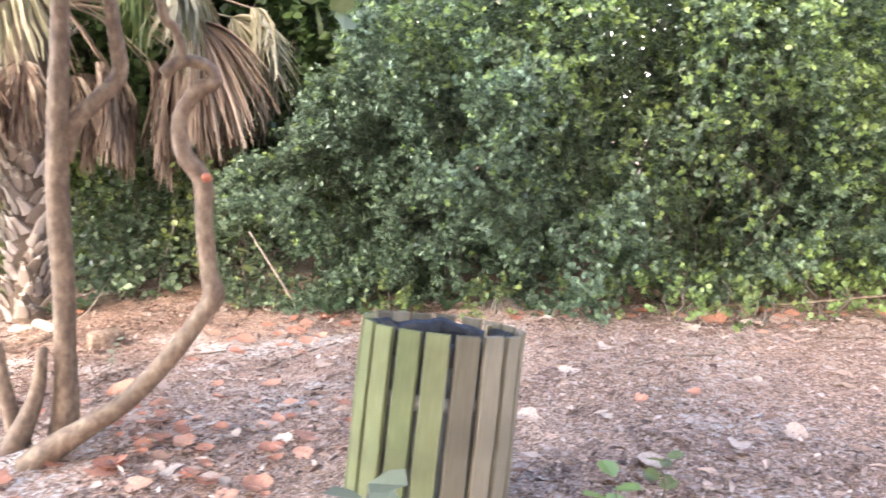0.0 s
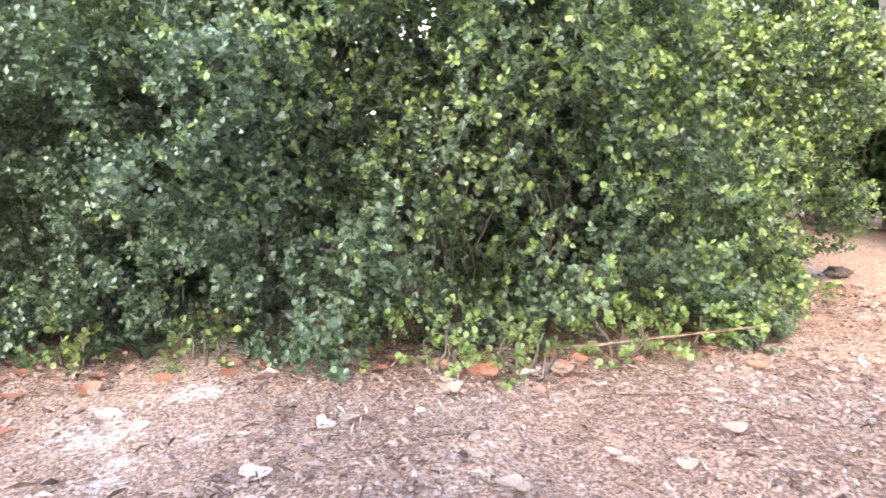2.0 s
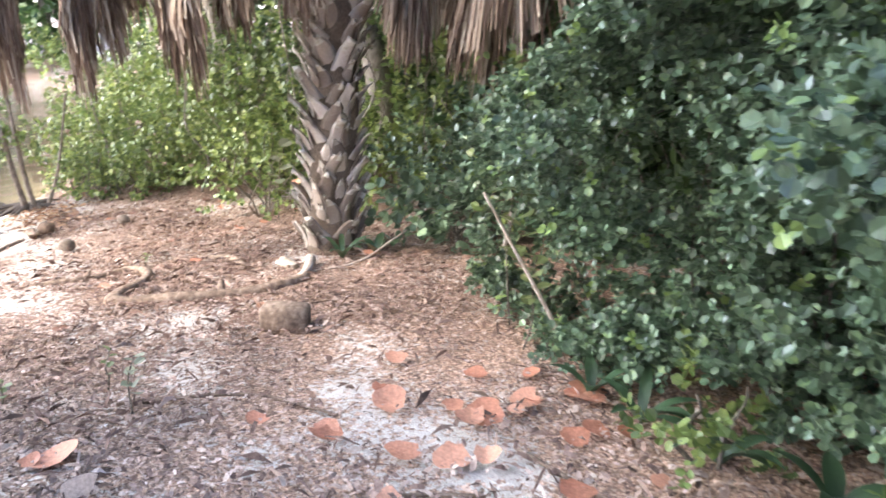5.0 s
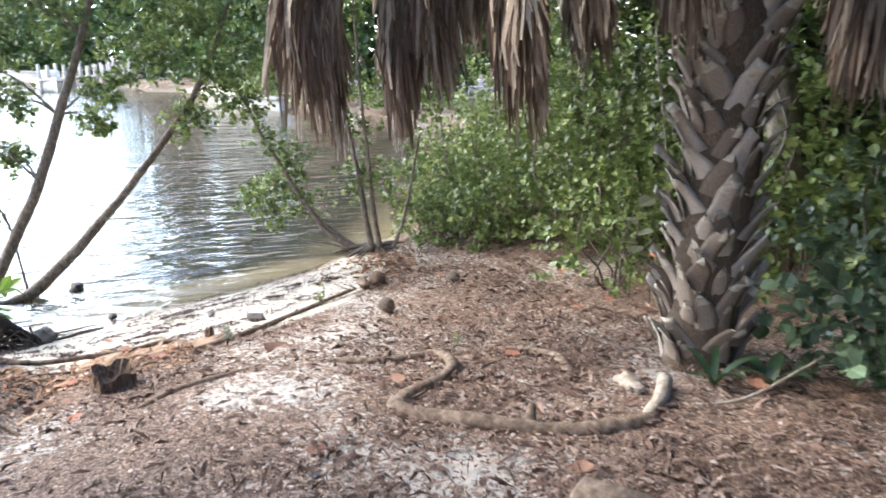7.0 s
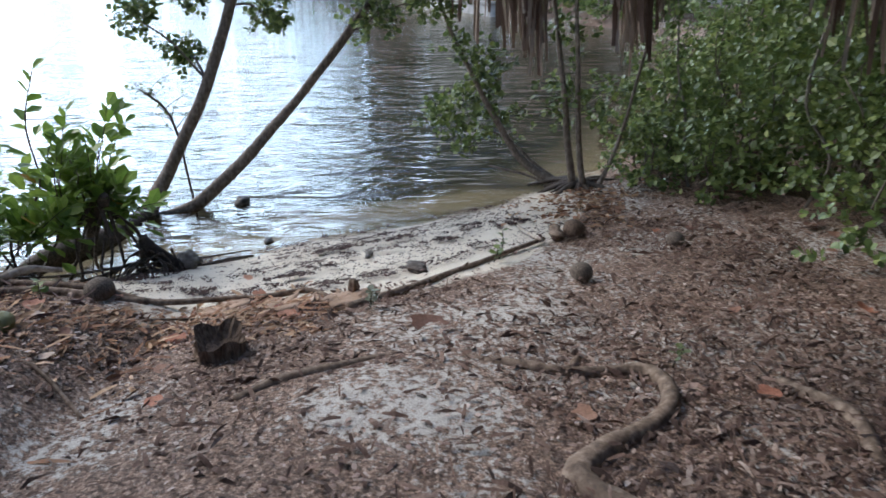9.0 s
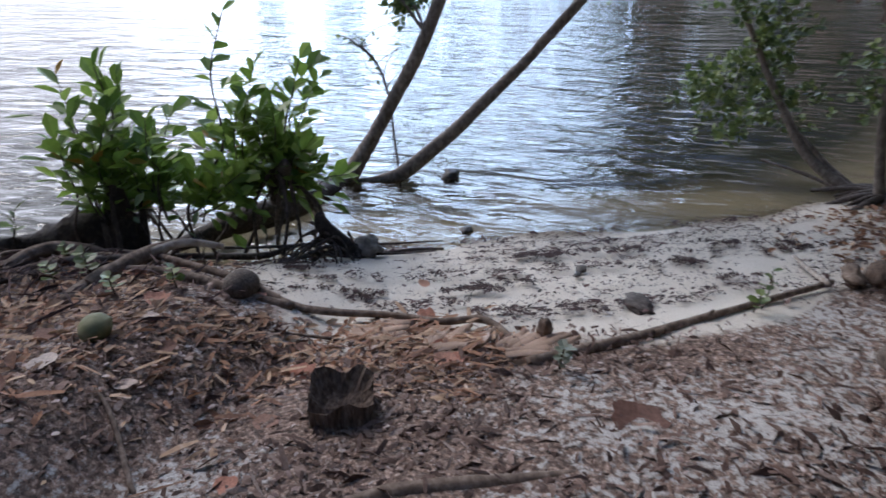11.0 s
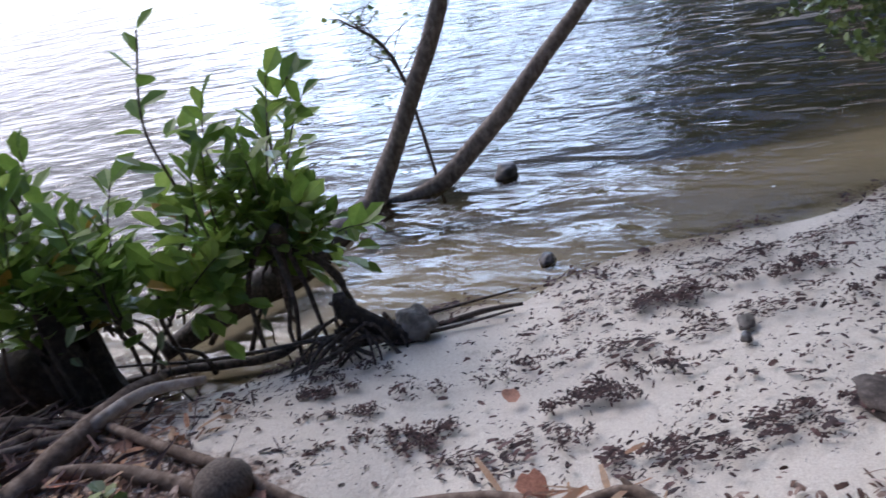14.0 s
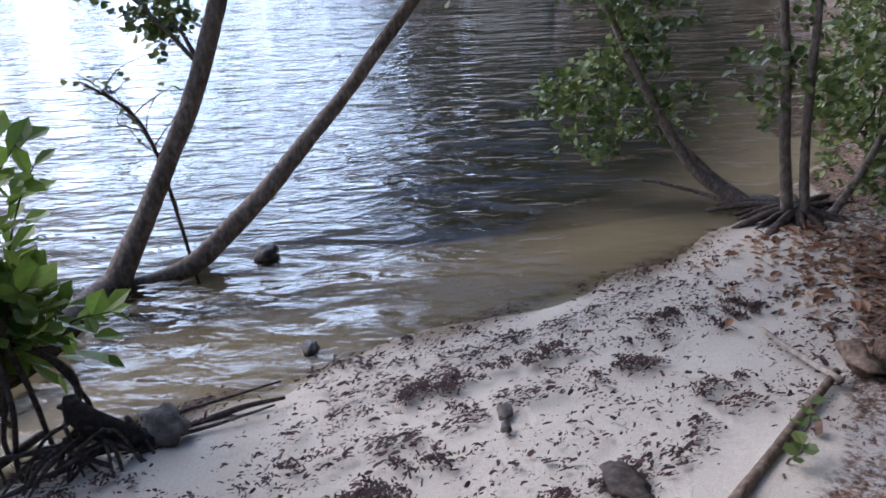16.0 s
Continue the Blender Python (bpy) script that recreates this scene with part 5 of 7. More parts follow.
driftwood("root_log", "grey crooked root lying in zigzag on the mulch", "root", [(-3.75, 7.32, 0.04), (-3.72, 7.02, 0.05), (-3.9, 6.66, 0.056), (-4.2, 6.33, 0.058), (-4.44, 6.10, 0.056), (-4.62, 6.2, 0.048), (-4.86, 6.48, 0.05),
                                                                              (-5.1, 6.62, 0.046), (-5.36, 6.58, 0.042), (-5.36, 6.22, 0.036), (-5.46, 5.92, 0.034), (-5.60, 5.5, 0.02)], M_DRIFT, knots=0.16, lift=0.15)
driftwood("root_log", "low half-buried root running across the mulch", "root", [(-5.12, 4.7, 0.02), (-5.24, 4.84, 0.036), (-5.38, 5.1, 0.036), (-5.60, 5.45, 0.02)], M_DRIFT, lift=0.2)
driftwood("root_log", "short bleached root at the palm's foot", "root", [(-3.72, 7.2, 0.03), (-3.95, 7.45, 0.045), (-4.15, 7.62, 0.05)], M_DRIFT_PALE)
driftwood("root_log", "half-buried brown root in the mulch", "root", [(-4.5, 7.2, 0.03), (-4.9, 7.3, 0.035), (-5.2, 7.15, 0.03)], M_DRIFT, lift=0.3)
driftwood("driftwood_branch", "long bent driftwood branch bordering the beach", "driftwood", [(-6.80, 2.45, 0.018, 0.06), (-6.66, 2.9, 0.020, 0.04), (-6.54, 3.45, 0.020, 0.04), (-6.50, 3.83, 0.021, 0.03), (-6.66, 4.32, 0.021, 0.02), (-6.62, 4.54, 0.021, 0.03), (-6.72, 4.74, 0.021, 0.02),
                                                                                             (-6.50, 4.96, 0.021), (-6.36, 5.12, 0.018)], M_DRIFT)
driftwood("driftwood_pole", "straight grey driftwood pole lying along the beach edge", "driftwood", [(-6.30, 5.06, 0.032), (-6.55, 5.28, 0.029), (-6.85, 5.54, 0.026), (-7.15, 5.78, 0.022), (-7.50, 6.08, 0.020), (-7.95, 6.47, 0.018)], M_DRIFT, knots=0.05)
driftwood("driftwood_stick", "thin bleached stick on the sand", "driftwood", [(-8.33, 6.30, 0.012, 0.03), (-8.1, 6.36, 0.012, 0.02), (-7.85, 6.44, 0.014, 0.02)], M_DRIFT_PALE)
driftwood("driftwood_stick", "weathered stick leaning into the hedge", "stick", [(-1.30, 7.30, 0.012, 0.0), (-1.50, 7.17, 0.011, 0.42), (-1.73, 7.02, 0.008, 0.9)], M_DRIFT_PALE, knots=0.05)
driftwood("fallen_twig", "thin pale twig trailing over the hedge foot", "twig", [(2.45, 6.0, 0.009, 0.05), (2.95, 5.72, 0.009, 0.12), (3.7, 5.55, 0.008, 0.2), (4.25, 5.55, 0.006, 0.22)], M_DRIFT, 6, knots=0.05)
driftwood("fallen_twig", "thin curved twig springing from the palm's foot", "twig", [(-3.9, 7.45, 0.010, 0.0), (-3.75, 7.8, 0.009, 0.03), (-3.75, 8.2, 0.007, 0.15), (-3.8, 8.6, 0.005, 0.28)], M_DRIFT_PALE, 6)
for pts in ([(-2.3, 5.0), (-1.75, 5.05), (-1.5, 5.25), (-1.1, 5.35)], [(-0.9, 6.35), (0.0, 6.15), (0.6, 6.05)], [(-2.9, 7.9), (-2.4, 7.6), (-2.2, 7.15)], [(-3.4, 6.9), (-2.9, 7.2), (-2.3, 7.25)], [(1.4, 4.7), (1.75, 4.8), (2.1, 4.85)],
            [(-2.6, 5.4), (-2.2, 5.9), (-1.7, 6.05)], [(-1.3, 5.35), (-1.0, 5.8), (-0.75, 6.0)], [(0.9, 6.05), (1.4, 5.75), (2.2, 5.6)], [(2.9, 5.2), (3.4, 5.0), (3.7, 4.6)], [(-5.0, 4.1), (-5.3, 3.7), (-5.4, 3.2)], [(-5.8, 2.4), (-6.1, 2.0), (-6.5, 1.9)],
            [(-5.0, 3.3), (-5.4, 2.9), (-5.5, 2.5)], [(-6.2, 4.6), (-6.35, 4.2), (-6.2, 3.8)]):
    driftwood("fallen_twig", "small dry twig lying on the litter", "twig", [(x, y, 0.011 - 0.002 * i) for i, (x, y) in enumerate(pts)], M_DRIFT_PALE if len(pts) == 4 else M_DRIFT, 6, knots=0.08)


def stump(x, y, radius, height, label, material=M_STUMP, teeth=0.3, seed=1, sides=26):
    """A broken stump: fluted sides, flared foot and a ragged, hollow top."""
    z = ground_at(x, y)
    t = thing("stump", label, "stump", place=(x, y, z))
    s = Shape()
    v = []
    rnd = random.Random(seed)
    hs = [-0.05, 0.02, height * 0.3, height * 0.65, height]
    jag = [rnd.uniform(1 - teeth, 1.0 + teeth * 0.4) for _ in range(sides)]
    jag = [(jag[i - 1] + 1.5 * jag[i] + jag[(i + 1) % sides]) / 3.5 for i in range(sides)]
    for k, h in enumerate(hs):
        for i in range(sides):
            a = 2 * math.pi * i / sides
            r = radius * (1.25 - 0.3 * min(1, k / 2)) * (1 + 0.10 * math.sin(4 * a + seed) + 0.07 * math.sin(9 * a + seed * 2) + 0.05 * rnd.uniform(-1, 1))
            v.append((r * math.cos(a), r * math.sin(a), h * (jag[i] if k == 4 else 1)))
    for i in range(sides):
        a = 2 * math.pi * i / sides
        v.append((0.55 * radius * math.cos(a), 0.55 * radius * math.sin(a), height * 0.45 * jag[i]))
    v.append((0, 0, height * 0.3))
    n = sides
    f = [(k * n + i, k * n + (i + 1) % n, (k + 1) * n + (i + 1) % n, (k + 1) * n + i) for k in range(5) for i in range(n)]
    f += [(5 * n + i, 5 * n + (i + 1) % n, 6 * n) for i in range(n)]
    me = s.add(v, f).mesh("body", material, False)
    part("body", me, None, t)
    return t


stump(-5.68, 4.48, 0.135, 0.17, "rotten dark brown stump with a ragged broken top", seed=3, teeth=0.6)
stump(-7.16, 2.14, 0.13, 0.60, "black rotten mangrove stump with a jagged top", M_CHAR, 0.95, 5)


def wood_block():
    x, y = -2.97, 6.6
    z = ground_at(x, y)
    t = thing("wood_block", "small weathered wood block half sunk in the litter", "wood block", place=(x, y, z))
    part("block", box(0.30, 0.16, 0.20, (0, 0, -0.05), 0.75, 0.022), M_DRIFT, t)


wood_block()


def round_thing(name, label, category, x, y, radius, material, seed, squash=(1, 1, 0.9), rough=0.08, sink=0.12, ridges=0.0, tilt=(0, 0, 0)):
    z = ground_at(x, y)
    me = lump(radius, seed, squash, rough, 3, ridges)
    me.materials.append(material)
    ob = new(name, me)
    ob.location = (x, y, z + radius * squash[2] * (1 - sink))
    ob.rotation_euler = tilt
    return tagged(ob, label, category)


round_thing("green_coconut", "greenish fallen coconut lying on dry leaf litter", "coconut", -5.58, 3.45, 0.070, M_COCONUT, 2, (1.15, 0.9, 0.76), 0.03, ridges=0.04, tilt=(0, 0, 0.4))
round_thing("coconut_husk", "dark brown fibrous coconut husk beside the driftwood", "coconut", -6.45, 3.52, 0.088, M_HUSK, 4, (1.1, 1.0, 0.85), 0.05, ridges=0.05)
round_thing("coconut_husk", "weathered grey coconut husk on the mulch", "coconut", -6.85, 6.57, 0.075, M_HUSK, 6, (1.1, 1.0, 0.85), 0.05, ridges=0.05)
round_thing("coconut_husk", "small dark coconut husk on the sand", "coconut", -7.98, 6.72, 0.085, M_STUMP, 8, (1.1, 1.0, 0.9), 0.06, ridges=0.05)
round_thing("coconut_husk", "brown coconut husk among dead leaves", "coconut", -7.5, 7.4, 0.065, M_HUSK, 9, (1.1, 1.0, 0.85), 0.05, ridges=0.05)
round_thing("beach_rock", "pointed grey rock on the sand at the waterline", "rock", -7.77, 3.60, 0.10, M_ROCK, 11, (1.2, 0.85, 0.72), 0.28, 0.25, tilt=(0.2, 0, 0.9))
round_thing("beach_rock", "dark wet rock standing out of the water", "rock", -9.68, 3.55, 0.105, M_ROCK_WET, 14, (1.0, 0.8, 0.9), 0.2, -1.2)
round_thing("beach_rock", "small dark wet rock in the shallows", "rock", -8.55, 4.06, 0.05, M_ROCK_WET, 15, (1.3, 0.9, 0.6), 0.2, 0.0)
round_thing("driftwood_chunk", "grey pointed driftwood chunk on the sand", "driftwood", -7.24, 5.44, 0.075, M_BARK_WET, 17, (1.6, 0.8, 0.26), 0.3, 0.4, tilt=(0, 0, 0.5))
round_thing("driftwood_chunk", "small upright driftwood knot by the branch", "driftwood", -6.62, 5.06, 0.05, M_DRIFT, 18, (0.8, 0.7, 1.3), 0.3, 0.1)
round_thing("driftwood_chunk", "short grey driftwood piece at the pole's end", "driftwood", -8.0, 6.58, 0.07, M_DRIFT, 19, (1.7, 0.8, 0.7), 0.3, 0.1)
round_thing("beach_rock", "small grey stone on the sand", "rock", -7.77, 5.05, 0.035, M_ROCK, 21, (1.5, 1.0, 0.4), 0.2, 0.2)
round_thing("beach_rock", "small dark stone on the sand", "rock", -7.64, 5.05, 0.026, M_ROCK_WET, 22, (1.2, 0.9, 0.5), 0.2, 0.2)
round_thing("driftwood_chunk", "low dark wood lump beside the hedge end", "log", 6.7, 7.7, 0.10, M_BARK_WET, 23, (1.6, 0.8, 0.6), 0.2, 0.2)
round_thing("bark_lump", "grey weathered bark lump beside the root", "wood", -4.2, 7.42, 0.07, M_DRIFT_PALE, 24, (1.5, 0.8, 0.6), 0.3, 0.1)

# ---- mangroves at the water's edge ----


def leaning_mangrove():
    x, y = -9.33, 2.68
    t = thing("mangrove_tree", "mangrove with two grey trunks leaning out over the water", "mangrove", place=(x, y, W))

    def at(points):
        return [(a - x, b - y, c - W, r) for a, b, c, r in points]

    part("trunk", tube(at([(-9.30, 2.60, -1.55, 0.10), (-9.34, 2.70, -1.32, 0.088), (-9.42, 2.85, -1.05, 0.072), (-9.55, 3.10, -0.6, 0.062), (-9.67, 3.35, -0.1, 0.056), (-9.78, 3.62, 0.6, 0.05), (-9.88, 3.95, 1.45, 0.042), (-10.0, 4.2, 2.3, 0.034), (-10.1, 4.35, 3.2, 0.024)]), 12, 0.06, 0.05), M_MANGROVE_BARK, t)
    part("trunk", tube(at([(-9.30, 2.66, -1.45, 0.075), (-9.48, 3.08, -1.34, 0.068), (-9.60, 3.42, -1.08, 0.062), (-9.76, 3.78, -0.73, 0.055), (-9.88, 4.08, -0.42, 0.05), (-10.03, 4.42, -0.04, 0.045), (-10.1, 4.68, 0.28, 0.043), (-10.25, 5.0, 0.7, 0.038), (-10.5, 5.4, 1.5, 0.03), (-10.6, 5.7, 2.3, 0.02)]), 12, 0.06, 0.06), M_MANGROVE_BARK, t)
    part("lying_trunk", tube(at([(-9.3, 2.62, -1.38, 0.09), (-8.95, 2.62, -1.35, 0.085), (-8.6, 2.60, -1.32, 0.10), (-8.2, 2.45, -1.30, 0.11), (-7.9, 2.3, -1.30, 0.09), (-7.6, 2.15, -1.33, 0.05)]), 10, 0.06, 0.08), M_BARK_WET, t)
    clumps = [(-9.75, 2.70, 0.50, 0.16), (-9.84, 3.10, 0.16, 0.13), (-9.97, 3.95, 0.46, 0.16), (-9.81, 2.95, 1.17, 0.30), (-10.08, 4.44, 1.22, 0.34), (-10.24, 5.31, 0.95, 0.36), (-10.35, 5.89, 1.15, 0.36), (-10.16, 4.95, 0.42, 0.22),
              (-9.9, 3.6, 1.7, 0.35), (-10.0, 4.5, 2.1, 0.5), (-10.2, 3.5, 2.5, 0.5), (-10.6, 5.4, 2.0, 0.5), (-10.4, 4.6, 3.0, 0.6), (-10.0, 2.9, 2.0, 0.45), (-10.3, 5.0, 1.5, 0.32), (-10.5, 5.6, 0.62, 0.24), (-9.9, 4.15, 0.85, 0.18), (-9.8, 3.2, 0.75, 0.15)]
    starts = np.array([(-9.67, 3.35, -0.1), (-9.78, 3.62, 0.6), (-9.88, 3.95, 1.45), (-10.0, 4.2, 2.3), (-10.1, 4.68, 0.28), (-10.5, 5.4, 1.5)])
    o, h = [], []
    for cx, cy, cz, r in clumps:
        c = np.array([cx, cy, cz])
        s = starts[np.argmin(np.linalg.norm(starts + np.array([0, 0, 0.2]) - c, axis=1))]
        part("branch", tube([(*(s - np.array([x, y, W])), 0.016), (*((s + c) / 2 + np.array([0, 0, 0.08]) - np.array([x, y, W])), 0.011), (*(c - np.array([x, y, W])), 0.005)], 6, 0.08), M_MANGROVE_BARK, t)
        n = int(30 + 560 * r ** 2)
        r *= 1.35
        v = unit(RNG.normal(size=(n, 3)))
        o.append(c + v * r * RNG.uniform(0.1, 1.0, (n, 1)) * np.array([1, 1, 0.75]))
        h.append(v + np.array([0, 0, 0.4]))
    part("crown", leaves("crown", *sprigs(np.vstack(o) - np.array([x, y, W]), np.vstack(h), 7, 0.13, 0.062), M_SCRUB), None, t)


leaning_mangrove()


def stem_plant(name, label, stems, size, material, place, per, category="mangrove", bark=M_BARK_WET, yellow=0):
    """A young mangrove: slender stems, each with paired leaves towards its tip. stems: root, tip and how much of it is leafy."""
    t = thing(name, label, category, place=place)
    base = np.array(place)
    P, A, N, S = [], [], [], []
    for root, tip, leafy, thick in stems:
        root, tip = np.array(root), np.array(tip)
        c = limb_points(root - base, tip - base, thick, thick * 0.35, 5, 0.15)
        part("stem", tube(c, 7, 0.05, 0.06), bark, t)
        line = curve(c, 0.02)[:, :3]
        n = int(per * leafy)
        for k in range(n):
            f = 1 - leafy * (k / max(1, n - 1)) ** 0.9
            i = min(len(line) - 1, int(f * (len(line) - 1)))
            d = unit(line[min(i + 1, len(line) - 1)] - line[max(i - 1, 0)])
            a = k * 1.57 + RNG.uniform(-0.5, 0.5)
            sd = unit(np.cross(d, (0.3, 0.9, 0.1)))
            o = sd * math.cos(a) + np.cross(d, sd) * math.sin(a)
            reach = RNG.uniform(0.0, 0.20) * (k > 5)
            P.append(line[i] + o * reach + d * reach * 0.6)
            A.append(o * 0.85 + d * (0.9 if k < 3 else 0.5) + RNG.normal(scale=0.15, size=3))
            N.append(d * 0.8 + np.array([0, 0, 0.5]) + RNG.normal(scale=0.3, size=3))
            S.append(size * RNG.uniform(0.65, 1.15))
    P, A, N, S = np.array(P), np.array(A), np.array(N), np.array(S)
    sick = np.zeros(len(P), bool)
    sick[RNG.choice(len(P), yellow, replace=False)] = True
    part("foliage", leaves("foliage", P[~sick], A[~sick], N[~sick], S[~sick], material, LEAF_MANGROVE), None, t)
    if yellow:
        part("yellow_leaves", leaves("yellow_leaves", P[sick], A[sick], N[sick], S[sick], M_YELLOW, LEAF_MANGROVE), None, t, "yellowing old leaves")
    return t


LEAF_MANGROVE = np.array([(0, 0, 0), (-0.20, 0.30, 0.05), (-0.27, 0.68, 0.06), (0, 1, -0.03), (0.27, 0.68, 0.06), (0.20, 0.30, 0.05)])
big = []
hubs = [(-7.15, 2.05, -1.02), (-7.35, 2.3, -1.0), (-7.55, 2.45, -1.05), (-7.75, 2.65, -1.0), (-7.95, 2.8, -1.02), (-7.45, 2.1, -1.05)]
for k in range(46):
    f = (k + RNG.uniform(0, 1)) / 46
    tip = np.array([-7.10 - 1.08 * f + RNG.uniform(-0.25, 0.25), 1.90 + 1.28 * f + RNG.uniform(-0.33, 0.33), RNG.uniform(-0.85, -0.02)])
    hub = min(hubs, key=lambda q: abs(q[0] - tip[0]) + abs(q[1] - tip[1]))
    big.append((np.array(hub) + RNG.normal(scale=0.03, size=3), tip, 0.85, 0.008))
for hx, hy, hz in hubs:
    big.append((np.array((hx * 0.4 - 0.6 * 7.45, hy * 0.4 + 0.6 * 2.4, -1.36)) + RNG.normal(scale=0.12, size=3) * np.array([1, 1, 0]), np.array((hx, hy, hz + 0.1)), 0.1, 0.016))
big += [((-7.2, 2.0, -1.3), (-7.26, 2.06, 0.02), 0.30, 0.012), ((-7.5, 2.4, -1.3), (-7.78, 2.68, 0.30), 0.45, 0.013), ((-7.4, 2.2, -1.3), (-7.12, 1.9, -0.3), 0.5, 0.012), ((-7.0, 1.95, -1.2), (-7.05, 1.85, -0.45), 0.35, 0.010)]
stem_plant("mangrove_bush", "leafy green mangrove bush at the water's edge", big, 0.17, M_MANGROVE, (-7.55, 2.4, -1.32), 27, yellow=26)
stem_plant("mangrove_sapling", "small bright mangrove sapling standing at the waterline", [((-6.5, 0.95, -1.34), (-6.42, 0.92, -0.52), 0.55, 0.012), ((-6.55, 0.98, -1.34), (-6.6, 0.98, -0.46), 0.6, 0.012), ((-6.6, 1.0, -1.34), (-6.78, 1.06, -0.5), 0.6, 0.011),
                                                                                       ((-6.62, 1.02, -1.34), (-6.88, 1.12, -0.62), 0.55, 0.010), ((-6.5, 0.96, -1.34), (-6.3, 0.86, -0.6), 0.45, 0.009)], 0.15, M_MANGROVE, (-6.55, 0.98, -1.34), 48)
stem_plant("mangrove_seedling", "low pale green mangrove seedlings on the root tangle", [((-6.4, 1.2, -1.1), (-6.42, 1.16, -0.82), 0.8, 0.008), ((-6.3, 1.3, -1.08), (-6.25, 1.28, -0.86), 0.8, 0.007), ((-6.9, 1.4, -1.2), (-6.98, 1.4, -0.9), 0.5, 0.007)], 0.10, M_SEEDLING, (-6.4, 1.25, -1.1), 12)
for px, py, h in ((-7.15, 2.75, 0.30), (-7.3, 2.62, 0.45), (-6.95, 2.5, 0.4), (-7.6, 2.95, 0.3)):
    g = ground_at(px, py)
    stem_plant("mangrove_seedling", "thin mangrove seedling with few leaves", [((px, py, g - 0.03), (px + 0.03, py - 0.02, g + h), 0.25, 0.006)], 0.09, M_SEEDLING, (px, py, g), 10)


def prop_roots():
    t = thing("prop_roots", "tangle of arching dark mangrove prop roots over the water", "roots", place=(-7.75, 3.0, -1.3))
    o = np.array([-7.75, 3.0, -1.3])
    head = np.array([-7.78, 3.0, -0.72])
    part("stem", tube([(-0.35, -0.3, 0.2, 0.045), (-0.15, -0.15, 0.42, 0.05), (*(head - o), 0.05), (0.03, 0.06, 0.66, 0.02)], 9, 0.04, 0.08), M_BARK_WET, t)
    for ex, ey, lift in ((-7.62, 2.82, 0.0), (-7.68, 2.98, 0.02), (-7.74, 3.12, 0.0), (-7.95, 2.78, 0.0), (-8.02, 3.12, 0.0), (-7.58, 3.05, 0.02), (-7.84, 3.2, 0.0)):
        end = np.array([ex, ey, -1.36 + lift]) - o
        top = head - o + RNG.normal(scale=0.03, size=3)
        mid = (top * 0.45 + end * 0.55) + np.array([end[0] * 0.25, end[1] * 0.25, 0.08]) + RNG.normal(scale=0.03, size=3)
        part("root", tube([(*top, 0.017), (*mid, 0.014), (*(end + np.array([RNG.normal(scale=0.02), RNG.normal(scale=0.02), 0.1])), 0.012), (*end, 0.009)], 7, 0.03, 0.10), M_BARK_WET, t)


prop_roots()


def root_fan():
    t = thing("root_fan", "dark upturned fan of wet roots on the waterline", "roots", place=(-7.6, 3.36, -1.3))
    part("crown", tube([(-0.02, -0.02, 0.36, 0.025), (0, 0.0, 0.29, 0.05), (-0.05, 0.10, 0.15, 0.055), (-0.12, 0.24, 0.02, 0.04)], 10, 0.04, 0.15), M_CHAR, t)
    for k in range(30):
        a = RNG.uniform(-3.1, 2.4)
        r = RNG.uniform(0.08, 0.40)
        part("root", tube([(RNG.normal(scale=0.08), RNG.normal(scale=0.08), RNG.uniform(0.06, 0.28), 0.010), (0.45 * r * math.cos(a) + RNG.normal(scale=0.03), 0.45 * r * math.sin(a) + RNG.normal(scale=0.03), RNG.uniform(0.04, 0.20), 0.008), (r * math.cos(a), r * math.sin(a), -0.02, 0.005)], 6, 0.04, 0.15), M_BARK_WET, t)
    for pts in ([(-0.1, 0.1, 0.1), (-0.35, 0.30, 0.04), (-0.55, 0.62, 0.0)], [(-0.1, 0.15, 0.05), (-0.22, 0.42, 0.03), (-0.38, 0.62, 0.01)], [(0.1, -0.1, 0.1), (0.35, -0.6, 0.0), (0.55, -1.1, 0.12)], [(0.0, -0.1, 0.12), (0.1, -0.6, 0.1), (0.35, -1.1, 0.2)]):
        part("root", tube([(p[0] + RNG.normal(scale=0.03), p[1] + RNG.normal(scale=0.03), p[2], 0.013 - 0.004 * i) for i, p in enumerate(pts)], 7, 0.04, 0.12), M_BARK_WET, t)


root_fan()


def lay(name, label, points, material=M_DRIFT, sides=9, knots=0.12, category="driftwood"):
    """A limb given by its own points (x, y, z, radius)."""
    p0 = points[0]
    t = thing(name, label, category, place=p0[:3])
    part("limb", tube([(p[0] - p0[0], p[1] - p0[1], p[2] - p0[2], p[3]) for p in points], sides, 0.05, knots), material, t)


lay("charred_log", "black rotten log lying at the water's edge", [(-6.78, 1.08, -1.26, 0.05), (-6.98, 1.38, -1.20, 0.10), (-7.13, 1.70, -1.14, 0.14), (-7.2, 2.0, -1.12, 0.14)], M_CHAR, 14, 0.30, "log")
lay("forked_branch", "brown forked driftwood branch on the litter bank", [(-5.90, 2.90, -0.80, 0.044), (-6.08, 2.83, -0.82, 0.047), (-6.27, 2.79, -0.84, 0.050), (-6.42, 2.80, -0.86, 0.052), (-6.58, 2.79, -0.87, 0.045), (-6.9, 2.73, -0.93, 0.030), (-7.1, 2.7, -1.02, 0.018)], M_DRIFT)
lay("forked_branch", "side limb of the driftwood on the litter bank", [(-6.40, 2.80, -0.86, 0.028), (-6.45, 3.05, -0.86, 0.030), (-6.45, 3.3, -0.88, 0.028), (-6.43, 3.55, -0.91, 0.026), (-6.47, 3.8, -0.95, 0.021)], M_DRIFT)
